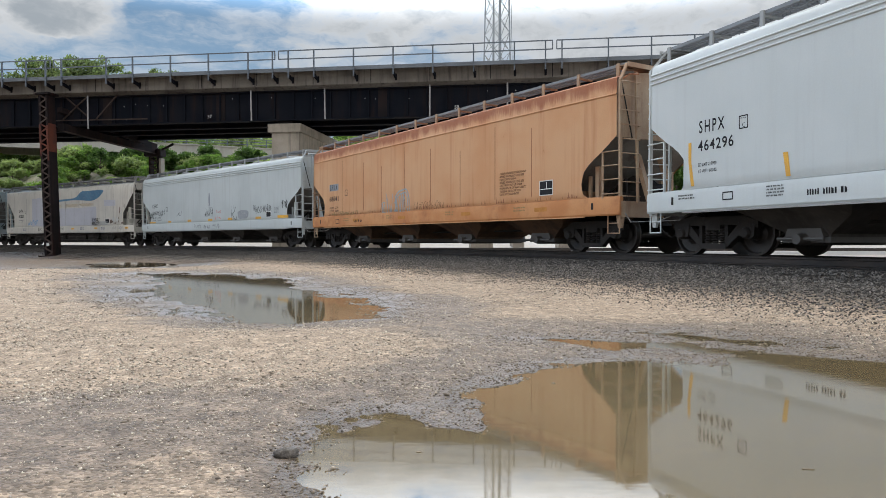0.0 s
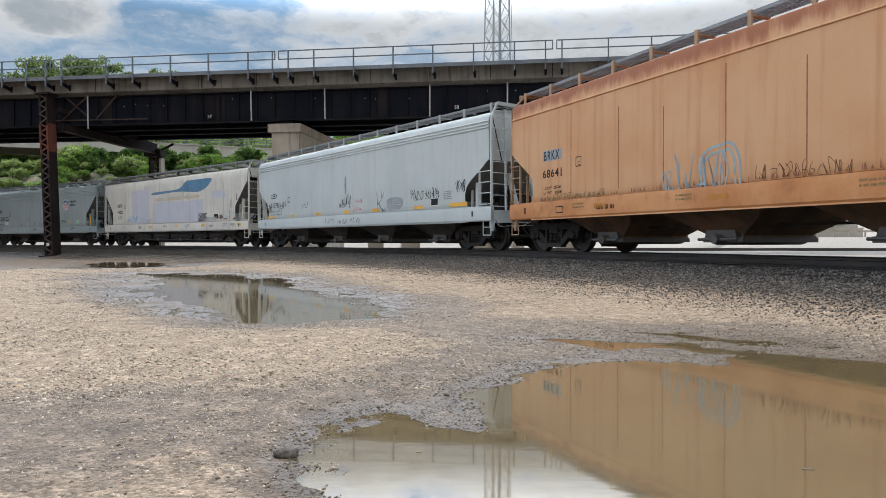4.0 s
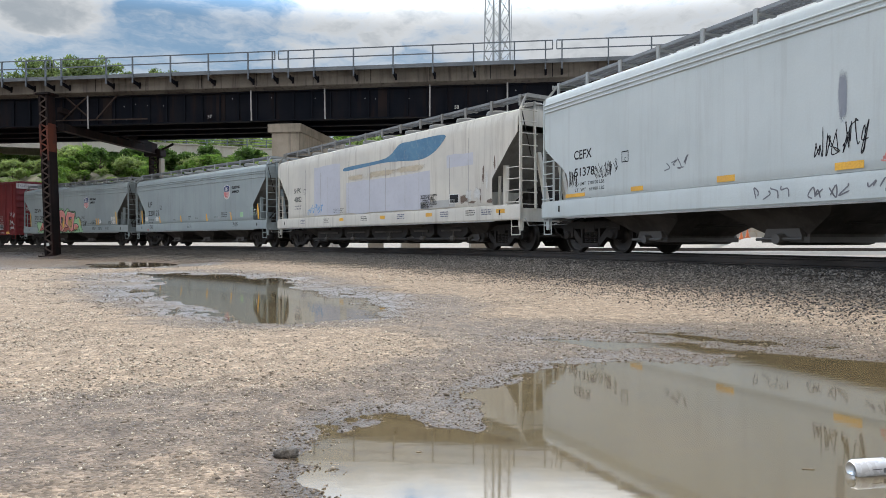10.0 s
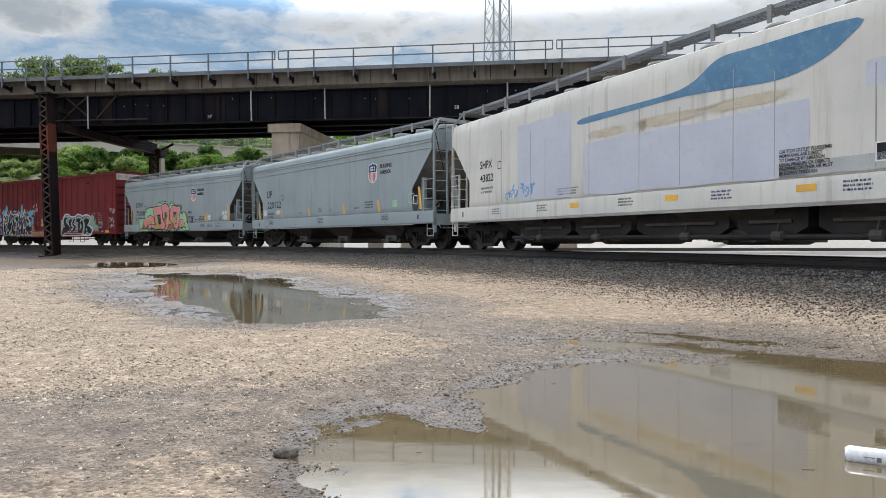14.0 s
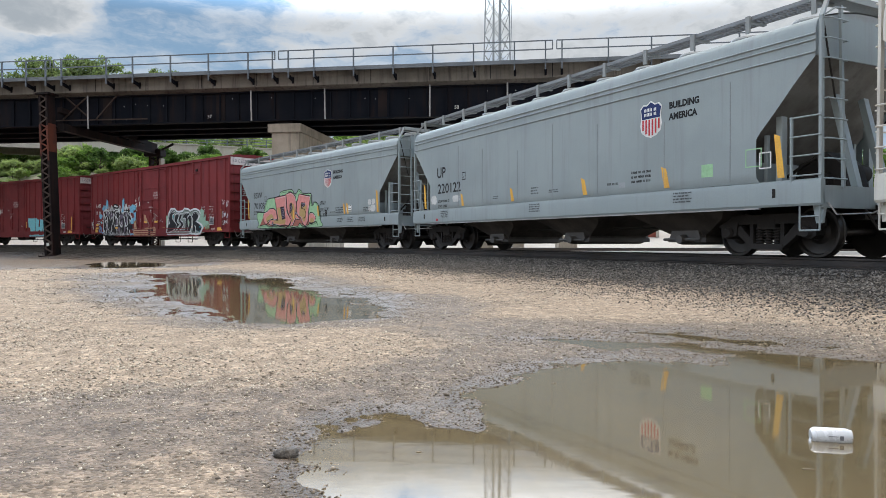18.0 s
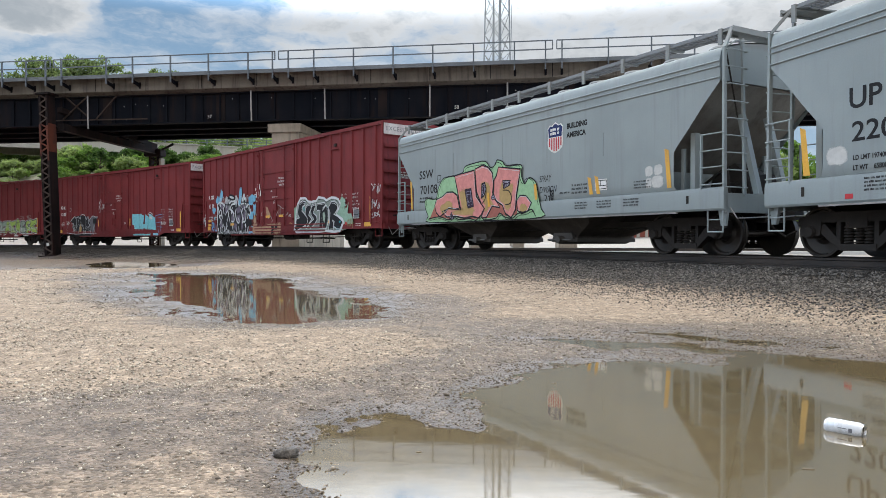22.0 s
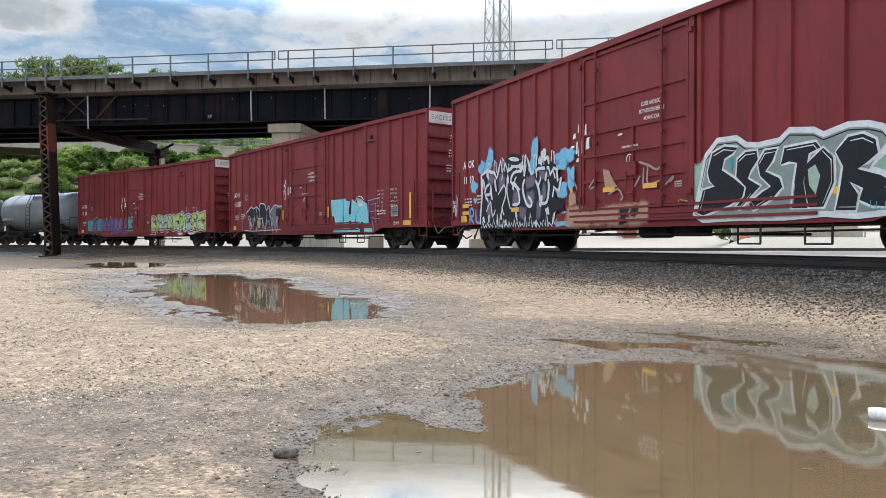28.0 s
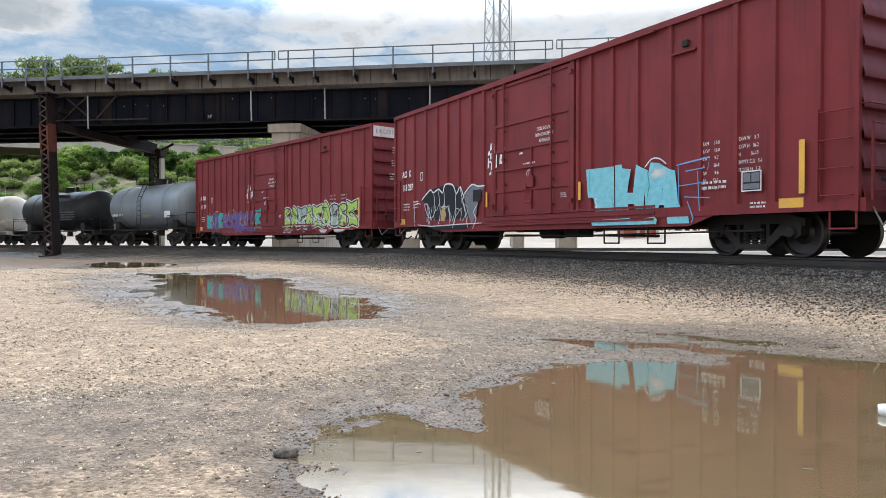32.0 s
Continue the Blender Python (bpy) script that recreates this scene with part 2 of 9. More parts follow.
# ---- ground, water, railway ----
def ground_matter():
    n = Nodes("gravel_lot")
    geo = n.node("ShaderNodeNewGeometry")
    v = geo.outputs["Position"]
    x, y, z = n.node("ShaderNodeSeparateXYZ", {0: v}).outputs
    flat = n.node("ShaderNodeCombineXYZ", {0: x, 1: y, 2: 0.0}).outputs[0]
    attr = n.node("ShaderNodeAttribute", attribute_name="bank").outputs["Fac"]
    damp = n.node("ShaderNodeAttribute", attribute_name="damp").outputs["Fac"]
    grass = n.node("ShaderNodeAttribute", attribute_name="hill").outputs["Fac"]
    big = n.noise(flat, 0.55, 5, 0.6)
    mid = n.noise(flat, 5.0, 6, 0.65)
    fine = n.noise(flat, 38.0, 4, 0.7)
    pebble = n.node("ShaderNodeTexVoronoi", {"Vector": flat, "Scale": 70.0}, feature="F1")
    pebble2 = n.node("ShaderNodeTexVoronoi", {"Vector": flat, "Scale": 17.0}, feature="F1")
    sand = n.mix(n.ramp(mid, 0.3, 0.7), (0.392, 0.313, 0.236), (0.300, 0.238, 0.179))
    mud = n.mix(n.ramp(mid, 0.35, 0.7), (0.215, 0.17, 0.131), (0.145, 0.114, 0.088))
    wet = n.math("ADD", damp, n.math("MULTIPLY", n.math("SUBTRACT", big, 0.5), 0.9))
    wet = n.math("ADD", wet, n.math("MULTIPLY", n.math("SUBTRACT", mid, 0.5), 0.6))
    wet = n.math("ADD", wet, n.math("MULTIPLY", n.math("SUBTRACT", fine, 0.5), 0.35))
    wetness = n.ramp(wet, 0.2, 0.68)
    col = n.mix(wetness, sand, mud)
    tone = n.mix(n.ramp(n.node("ShaderNodeSeparateColor", {0: pebble.outputs["Color"]}).outputs[0], 0.0, 1.0), (0.6, 0.59, 0.58), (1.3, 1.28, 1.26))
    col = n.mix(0.85, col, n.mix(1.0, col, tone, "MULTIPLY"))
    tone2 = n.mix(n.ramp(n.node("ShaderNodeSeparateColor", {0: pebble2.outputs["Color"]}).outputs[1], 0.55, 1.0), (0.75, 0.75, 0.75), (1.45, 1.43, 1.4))
    col = n.mix(0.5, col, n.mix(1.0, col, tone2, "MULTIPLY"))
    rock = n.mix(n.ramp(fine, 0.3, 0.7), (0.042, 0.036, 0.031), (0.108, 0.093, 0.078))
    bank = n.ramp(n.math("ADD", attr, n.math("MULTIPLY", n.math("SUBTRACT", mid, 0.5), 0.9)), 0.2, 0.95)
    col = n.mix(bank, col, rock)
    turf = n.mix(n.ramp(n.noise(flat, 0.35, 6, 0.7), 0.35, 0.6), (0.10, 0.145, 0.045), (0.27, 0.25, 0.205))
    col = n.mix(grass, col, turf)
    pale = n.node("ShaderNodeAttribute", attribute_name="yard").outputs["Fac"]
    col = n.mix(pale, col, n.mix(n.ramp(mid, 0.3, 0.7), (0.44, 0.41, 0.37), (0.36, 0.33, 0.295)))
    soak = n.ramp(n.math("ADD", z, n.math("MULTIPLY", n.math("SUBTRACT", mid, 0.5), 0.02)), -0.002, 0.020, 1.0, 0.0)
    col = n.mix(n.math("MULTIPLY", soak, n.math("SUBTRACT", 1.0, bank)), col, n.mix(1.0, col, (0.47, 0.44, 0.41), "MULTIPLY"))
    h = n.math("ADD", n.math("MULTIPLY", pebble.outputs["Distance"], -0.6), n.math("MULTIPLY", fine, 0.8))
    h = n.math("ADD", h, n.math("MULTIPLY", pebble2.outputs["Distance"], -0.2))
    rough = n.math("SUBTRACT", n.ramp(wetness, 0.0, 1.0, 0.95, 0.62), n.math("MULTIPLY", soak, 0.34))
    return n.set(Base_Color=col, Roughness=rough, Specular_IOR_Level=n.math("ADD", n.ramp(soak, 0.0, 1.0, 0.10, 0.42), n.math("MULTIPLY", wetness, 0.05)), Normal=n.bump(h, 0.75, 0.018))


def water_matter():
    n = Nodes("muddy_water")
    v = n.coords(True)
    silt = n.mix(n.ramp(n.noise(v, 0.9, 3), 0.35, 0.7), (0.138, 0.104, 0.055), (0.112, 0.088, 0.048))
    bed = n.noise(n.coords(True, (1, 1.5, 1)), 6.5, 6, 0.68)
    col = n.mix(n.ramp(bed, 0.52, 0.68), silt, (0.082, 0.060, 0.034))
    col = n.mix(n.math("MULTIPLY", n.ramp(n.noise(v, 55.0, 3, 0.6), 0.62, 0.72), 0.5), col, (0.16, 0.125, 0.075))
    ripple = n.math("ADD", n.noise(n.coords(True, (1, 2.2, 1)), 5.0, 2), n.math("MULTIPLY", n.noise(v, 22.0, 2), 0.12))
    return n.set(Base_Color=col, Roughness=0.042, IOR=1.92, Normal=n.bump(ripple, 0.006, 0.03))


GROUND_MAT, WATER_MAT = ground_matter(), water_matter()

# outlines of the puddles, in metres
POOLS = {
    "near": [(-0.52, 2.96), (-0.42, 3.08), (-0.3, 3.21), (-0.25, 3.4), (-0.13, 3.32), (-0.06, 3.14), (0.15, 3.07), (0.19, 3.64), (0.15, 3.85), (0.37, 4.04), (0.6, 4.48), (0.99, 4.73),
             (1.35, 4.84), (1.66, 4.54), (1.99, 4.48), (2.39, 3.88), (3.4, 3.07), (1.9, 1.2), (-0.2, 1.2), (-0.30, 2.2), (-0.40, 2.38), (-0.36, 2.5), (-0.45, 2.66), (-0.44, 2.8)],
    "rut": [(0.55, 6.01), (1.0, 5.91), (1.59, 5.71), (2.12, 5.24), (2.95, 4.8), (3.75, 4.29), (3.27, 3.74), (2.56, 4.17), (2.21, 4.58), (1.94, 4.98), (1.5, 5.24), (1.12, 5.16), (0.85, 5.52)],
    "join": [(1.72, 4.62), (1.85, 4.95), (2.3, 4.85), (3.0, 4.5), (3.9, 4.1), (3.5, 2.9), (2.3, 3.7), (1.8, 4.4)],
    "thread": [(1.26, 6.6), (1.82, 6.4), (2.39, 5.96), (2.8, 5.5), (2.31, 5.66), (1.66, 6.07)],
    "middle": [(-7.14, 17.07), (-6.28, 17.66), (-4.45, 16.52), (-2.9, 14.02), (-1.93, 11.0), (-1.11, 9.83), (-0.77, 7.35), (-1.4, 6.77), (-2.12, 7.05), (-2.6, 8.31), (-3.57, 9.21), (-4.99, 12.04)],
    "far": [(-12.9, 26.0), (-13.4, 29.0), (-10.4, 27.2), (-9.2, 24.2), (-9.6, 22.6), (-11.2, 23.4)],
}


def outside(px, py, poly):
    """Signed distance to an outline: negative within."""
    d2 = np.full(px.shape, 1e9)
    inside = np.zeros(px.shape, bool)
    for (ax, ay), (bx, by) in zip(poly, poly[1:] + poly[:1]):
        ex, ey, wx, wy = bx - ax, by - ay, px - ax, py - ay
        k = np.clip((wx * ex + wy * ey) / (ex * ex + ey * ey), 0, 1)
        d2 = np.minimum(d2, (wx - ex * k) ** 2 + (wy - ey * k) ** 2)
        cross = ((ay > py) != (by > py)) & (px < (bx - ax) * (py - ay) / (by - ay + 1e-12) + ax)
        inside ^= cross
    return np.where(inside, -1, 1) * np.sqrt(d2)


def off_track(x, y):
    """Distance from the track's centre line, positive on the lot's side."""
    best = np.full(x.shape, 1e9)
    side = np.ones(x.shape)
    for k in range(0, len(STATIONS), 4):
        if not -180 < STATIONS[k] < 100:
            continue
        dx, dy = x - TX[k], y - TY[k]
        d = dx * dx + dy * dy
        s = dx * math.sin(HEADING[k]) - dy * math.cos(HEADING[k])
        near = d < best
        best, side = np.where(near, d, best), np.where(near, s, side)
    return np.where(best < 9, side, np.sign(side) * np.sqrt(best))


def smooth(x, a, b):
    t = np.clip((x - a) / (b - a), 0, 1)
    return t * t * (3 - 2 * t)


def terrain(x, y):
    """Height, and how much of ballast, damp mud and grassy hill there is."""
    r = np.hypot(x, y)
    wx = x + 0.16 * fractal(x, y, 1.7, 4, 11) * np.clip(r / 5, 0.35, 3)
    wy = y + 0.16 * fractal(x, y, 1.7, 4, 31) * np.clip(r / 5, 0.35, 3)
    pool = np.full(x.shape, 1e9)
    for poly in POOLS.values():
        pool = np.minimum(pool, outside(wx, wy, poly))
    span = np.clip(r / 6, 0.4, 3)
    z = 0.004 + 0.05 * smooth(pool / span, 0.0, 1.2) - 0.05 * smooth(-pool / span, 0.0, 0.35)
    rough = 0.028 * fractal(x, y, 0.9, 4, 3) + 0.010 * fractal(x, y, 7.0, 3, 5)
    z = z + rough * (0.75 + 0.25 * smooth(pool / span, 0.0, 0.6))
    d = off_track(x, y)
    lot = smooth(r, 20, 34)
    z = z - 0.30 * lot * (d > 0) * smooth(-x, 6, 14)
    far_side = d < 0
    z = np.where(far_side, 0.13 + 0.04 * fractal(x, y, 0.3, 3, 9), z)
    a = np.abs(d)
    bank = 1 - smooth(a, 1.75, 5.4)
    z = z + (RAIL - 0.20 - z) * (1 - np.clip((a - 1.6) / 3.9, 0, 1) ** 0.8)
    z = z + 0.03 * bank * fractal(x, y, 3.0, 3, 77) * (a > 1.3)
    ballast = 1 - smooth(a, 2.6, 7.2)
    hill = smooth(y + 0.1 * x, 62, 108) * smooth(-x, -15, 5)
    hill = np.maximum(hill, 0.25 * smooth(y, 120, 220))
    rise = (8.4 * smooth(y + 0.1 * x, 60, 84) + 9 * smooth(y + 0.1 * x, 106, 140)) * smooth(-x, -15, 5)
    z = z + rise * (1 + 0.15 * fractal(x, y, 0.03, 3, 55)) + 4 * smooth(y, 120, 220) * (rise < 1) + 1.6 * (hill > 0.02) * fractal(x, y, 0.25, 4, 56)
    z = z + 2.1 * far_side * smooth(y, 68, 98) * smooth(x, 12, 24) * (r < 400)
    z = z + 1.0 * far_side * smooth(y, 54, 60) * smooth(x / np.maximum(y, 1.0), 0.37, 0.43) * (r < 400)
    damp = 1 - smooth(pool / span, 0.0, 1.0)
    streaks = 0.32 * smooth(fractal(0.35 * x + 0.2 * y, y - 0.5 * x, 0.5, 3, 91), -0.05, 0.35)
    lane = np.clip((y - 4.0) / 5.5, 0, 1)
    lane = np.hypot(x - (0.35 - 0.9 * lane), np.where(y < 4, y - 4, np.where(y > 9.5, y - 9.5, 0)))
    damp = damp * 0.95 + streaks * (1 - smooth(r, 9, 16)) + 0.42 * (1 - smooth(lane, 0.2, 1.4)) + 0.36 * (1 - smooth(y + 0.15 * x, 2.9, 4.3)) * smooth(-x, -1.5, 0.3)
    damp = damp + 0.30 * smooth(y, 15, 22) * smooth(-x, 1, 6)
    damp = damp - 0.25 * (1 - smooth(np.hypot((x + 1.3) / 1.6, (y - 5.0) / 0.9), 0.5, 1.1))
    verge = far_side * smooth(y, 70, 80) * smooth(x / np.maximum(y, 1.0), 0.37, 0.43) * (1 - smooth(x / np.maximum(y, 1.0), 0.55, 0.58)) * (r < 400)
    yard = far_side * (a > 3.2) * (1 - smooth(hill, 0.01, 0.05)) * (r < 400) * (1 - verge)
    return z, ballast * (a < 7.6), damp * (1 - far_side), np.maximum(smooth(hill, 0.02, 0.12), verge), yard


def build_ground():
    az = np.concatenate([np.arange(-36, 36, 0.19), np.arange(36, 324, 4.0)])
    az = np.radians(90 - az)
    r = [0.5]
    while r[-1] < 3500:
        q = r[-1]
        r.append(q * (1.25 if q < 1.5 else 1.0105 if q < 9 else 1.02 if q < 60 else 1.035 if q < 150 else 1.3))
    r = np.array(r)
    A, R = np.meshgrid(az, r)
    x, y = (R * np.cos(A)).ravel(), (R * np.sin(A)).ravel()
    z, ballast, damp, hill, yard = terrain(x, y)
    n, m = len(az), len(r)
    i = np.arange(m - 1)[:, None] * n
    k = np.arange(n)[None, :]
    k2 = (k + 1) % n
    quads = np.stack([i + k, i + k2, i + n + k2, i + n + k], -1).reshape(-1, 4)
    me = bpy.data.meshes.new("ground")
    verts = np.concatenate([np.stack([x, y, z], -1), [[0, 0, float(z[:n].mean())]]])
    me.vertices.add(len(verts))
    me.vertices.foreach_set("co", verts.ravel())
    tris = np.stack([np.full(n, len(verts) - 1), (np.arange(n) + 1) % n, np.arange(n)], -1)
    loops = np.concatenate([quads[:, ::-1].ravel(), tris[:, ::-1].ravel()])
    me.loops.add(len(loops))
    me.loops.foreach_set("vertex_index", loops.astype(np.int32))
    starts = np.concatenate([np.arange(len(quads)) * 4, len(quads) * 4 + np.arange(n) * 3])
    me.polygons.add(len(starts))
    me.polygons.foreach_set("loop_start", starts.astype(np.int32))
    me.update(calc_edges=True)
    for name, values in (("bank", ballast), ("damp", damp), ("hill", hill), ("yard", yard)):
        att = me.attributes.new(name, "FLOAT", "POINT")
        att.data.foreach_set("value", np.append(values, 0).astype(np.float32))
    me.shade_smooth()
    return thing("ground", me, GROUND_MAT, "pale gravel lot with dark wet mud and a ballast bank", "ground", kind="structure")


def curve_through(pts, n=6, closed=False):
    """A smooth line through points."""
    P = [Vector((*p, 0)) for p in pts]
    m = len(P)
    out = []
    for i in range(m if closed else m - 1):
        p0, p1, p2, p3 = (P[(i - 1) % m] if closed or i > 0 else P[0]), P[i], P[(i + 1) % m], (P[(i + 2) % m] if closed or i + 2 < m else P[-1])
        for k in range(n):
            t = k / n
            q = 0.5 * ((2 * p1) + (p2 - p0) * t + (2 * p0 - 5 * p1 + 4 * p2 - p3) * t * t + (3 * p1 - p0 - 3 * p2 + p3) * t ** 3)
            out.append((q.x, q.y))
    if not closed:
        out.append((P[-1].x, P[-1].y))
    return out


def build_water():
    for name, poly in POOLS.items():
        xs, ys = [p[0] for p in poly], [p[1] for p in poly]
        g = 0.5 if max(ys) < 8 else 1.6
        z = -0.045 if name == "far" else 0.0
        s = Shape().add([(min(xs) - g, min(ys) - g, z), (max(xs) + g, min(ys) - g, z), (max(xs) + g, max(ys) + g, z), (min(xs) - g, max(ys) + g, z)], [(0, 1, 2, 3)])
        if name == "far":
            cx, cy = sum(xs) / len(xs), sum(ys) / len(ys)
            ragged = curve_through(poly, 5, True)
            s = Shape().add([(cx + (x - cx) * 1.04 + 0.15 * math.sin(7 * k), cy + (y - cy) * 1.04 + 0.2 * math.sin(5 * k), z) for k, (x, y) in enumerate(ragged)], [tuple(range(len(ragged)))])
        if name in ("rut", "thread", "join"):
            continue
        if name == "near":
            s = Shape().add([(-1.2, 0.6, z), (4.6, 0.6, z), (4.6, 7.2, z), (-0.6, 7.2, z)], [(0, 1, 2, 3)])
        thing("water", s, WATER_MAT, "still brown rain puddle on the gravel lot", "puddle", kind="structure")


ground = build_ground()
build_water()

RAIL_MAT = surface("rail_steel", (0.055, 0.043, 0.036), (0.035, 0.03, 0.028), rough=0.55, metal=0.4, fine=60)
TIE_MAT = surface("tie_timber", (0.06, 0.05, 0.042), (0.035, 0.03, 0.027), rough=0.9)


def build_track():
    track = empty("railway_track", pose(0, 0, 0), "curved railway track on dark stone ballast", "railway track", kind="structure")
    prof = [(-0.07, -0.17), (0.07, -0.17), (0.07, -0.155), (0.012, -0.135), (0.012, -0.045), (0.037, -0.035), (0.037, -0.004), (0.028, 0.0), (-0.028, 0.0), (-0.037, -0.004), (-0.037, -0.035), (-0.012, -0.045), (-0.012, -0.135), (-0.07, -0.155)]
    for side in (0.755, -0.755):
        s = Shape()
        rows = []
        for st in np.arange(-150, 62, 1.0):
            rows.append([(*on_track(st, side + a)[:2], RAIL + b) for a, b in prof + prof[:1]])
        s.grid(rows)
        part("rail", s, RAIL_MAT, track, "dark rusty steel rail")
    tie_mesh = Shape().box(-0.115, 0.115, -1.3, 1.3, -0.36, -0.178).mesh("tie")
    tie_mesh.materials.append(TIE_MAT)
    for st in np.arange(-95, 60, 0.56):
        x, y, h = on_track(st)
        o = new("tie", tie_mesh)
        o.parent = track
        o.matrix_basis = pose(x, y, RAIL, 0, 0, math.degrees(h))


build_track()


# ---- the steel girder bridge over the railway ----
CONCRETE = surface("weathered_concrete", (0.36, 0.31, 0.25), (0.26, 0.225, 0.18), rough=0.9, scale=0.7, fine=12, streak=(0.10, 0.085, 0.07), amount=0.75, stretch=(2.5, 2.5, 0.25), grain=0.15)
PALE_CONCRETE = surface("pale_concrete", (0.46, 0.43, 0.38), (0.38, 0.355, 0.315), rough=0.9, scale=0.4, fine=10, streak=(0.22, 0.20, 0.175), amount=0.5, stretch=(1.5, 1.5, 0.3), grain=0.12)
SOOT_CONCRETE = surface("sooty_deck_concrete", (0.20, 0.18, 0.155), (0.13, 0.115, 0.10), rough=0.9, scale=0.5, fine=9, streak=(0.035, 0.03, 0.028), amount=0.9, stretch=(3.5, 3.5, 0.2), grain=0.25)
# black steel taken darker still: the shade under the deck is in this colour
GIRDER = surface("shaded_black_girder_steel", (0.0075, 0.0095, 0.0145), (0.0125, 0.0135, 0.018), rough=0.7, scale=0.5, fine=15, streak=(0.030, 0.018, 0.014), amount=0.6, stretch=(1.6, 1.6, 0.2), spots=(0.05, 0.024, 0.014), spot_at=0.70, spec=0.03)
RUSTY = surface("rusty_column_steel", (0.012, 0.010, 0.011), (0.019, 0.013, 0.013), rough=0.8, scale=0.6, fine=15, streak=(0.06, 0.02, 0.012), amount=0.45, stretch=(2, 2, 0.25), spec=0.15)
LACE = surface("worn_lacing_steel", (0.060, 0.044, 0.038), (0.045, 0.032, 0.027), rough=0.8, spec=0.2)
RED_RUST = surface("red_rust_steel", (0.115, 0.028, 0.013), (0.035, 0.014, 0.011), rough=0.85, scale=0.9, fine=15)
GALV = surface("galvanised_rail", (0.13, 0.15, 0.175), (0.10, 0.118, 0.138), rough=0.5, metal=0.3)
PIPE = surface("pale_drain_pipe", (0.42, 0.43, 0.44), (0.32, 0.32, 0.32), rough=0.6, streak=(0.14, 0.11, 0.09), amount=0.6)
COPING = surface("grey_coping", (0.15, 0.17, 0.19), (0.11, 0.125, 0.14), rough=0.7, scale=0.8)

BR_A = math.atan2(-0.144, 0.9895)
BR = Matrix.Translation((-5.08, 45.0, 0)) @ Matrix.Rotation(BR_A, 4, "Z")


def along(px, out=0.0):
    """Bridge station of a line of sight, given as its tangent; out: metres before the deck's edge."""
    ex, ey = math.cos(BR_A), math.sin(BR_A)
    ox, oy = -5.08 + out * ey, 45.0 - out * ex
    return (px * oy - ox) / (ex - px * ey)


def build_bridge():
    br = empty("railway_bridge", BR, "old black plate girder bridge with a concrete deck edge", "bridge", kind="structure")
    x0, x1 = -95.0, 75.0
    deck = Shape().prism([(0.0, 10.62), (0.0, 11.50), (9.5, 11.50), (9.5, 10.62), (8.9, 10.45), (0.6, 10.45)], x0, x1, "x")
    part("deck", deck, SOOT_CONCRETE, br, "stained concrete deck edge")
    part("coping", Shape().box(x0, x1, -0.80, -0.74, 11.31, 11.54).box(x0, x1, -0.739, 0.35, 11.505, 11.55), COPING, br, "grey steel walkway edge")
    part("coping", Shape().box(x0, x1, 9.2, 9.56, 11.505, 11.72), COPING, br)
    joint = Shape().box(-0.02, 0.02, -0.006, 0.05, 10.66, 11.47).mesh("deck_joint")
    for k in range(-14, 18):
        part("deck_joint", joint, GIRDER, br).matrix_basis = pose(k * 3.72 + 0.6, 0, 0)
    for i, y in enumerate((0.75, 3.2, 5.4, 7.6)):
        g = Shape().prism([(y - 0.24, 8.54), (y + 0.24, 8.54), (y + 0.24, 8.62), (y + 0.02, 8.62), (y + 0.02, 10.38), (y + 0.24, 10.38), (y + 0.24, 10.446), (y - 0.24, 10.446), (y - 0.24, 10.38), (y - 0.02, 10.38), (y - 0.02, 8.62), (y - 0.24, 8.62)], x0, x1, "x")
        part("girder", g, GIRDER, br, "black riveted steel girder with shade in its colour")
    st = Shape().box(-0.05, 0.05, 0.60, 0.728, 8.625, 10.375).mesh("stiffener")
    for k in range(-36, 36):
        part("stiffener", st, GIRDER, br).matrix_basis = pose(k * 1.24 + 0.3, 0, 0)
    wide = Shape().box(-0.3, 0.3, 0.69, 0.727, 8.63, 10.37).mesh("splice_plate")
    for x in (-17.6, -9.6, 1.2, 12.8, 24.0):
        part("splice_plate", wide, RUSTY, br).matrix_basis = pose(x, 0, 0)
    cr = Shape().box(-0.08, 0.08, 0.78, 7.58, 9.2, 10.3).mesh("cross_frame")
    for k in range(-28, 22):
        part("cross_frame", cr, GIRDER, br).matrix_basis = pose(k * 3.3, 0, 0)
    for tan in (-0.498, -0.270, -0.167, -0.020, 0.0886):
        x = along(tan)
        drop = 8.55 if tan > -0.4 else 8.3
        part("drain_pipe", Shape().tube([(x, 0.45, 10.6), (x + (0.04 if tan < -0.1 else 0), 0.45, drop)], 0.05, 8), PIPE, br, "pale drain pipe")
    # lattice panel beside the column
    for a, b in (((-0.533, 8.95), (-0.498, 10.5)), ((-0.498, 9.1), (-0.530, 10.5)), ((-0.486, 8.95), (-0.457, 10.5))):
        part("brace", Shape().beam((along(a[0]), 0.5, a[1]), (along(b[0]), 0.5, b[1]), 0.09, 0.08), LACE, br)
    part("brace", Shape().beam((along(-0.547), 0.46, 8.9), (along(-0.415), 0.46, 8.86), 0.08, 0.07), LACE, br)
    # railing: posts on brackets that stand out from the deck, two rails in panels
    posts = [-0.641, -0.61, -0.577, -0.5500, -0.528, -0.466, -0.4295, -0.377, -0.3245, -0.2696, -0.2359, -0.214, -0.1787, -0.1238, -0.069, -0.0141, 0.0423, 0.0987, 0.1418, 0.1646, 0.2288, 0.2884, 0.348, 0.41, 0.47, 0.53, 0.6, 0.68]
    OUT = 0.85
    pm = Shape().box(-0.04, 0.04, -OUT - 0.045, -OUT + 0.045, 10.93, 12.62).mesh("post")
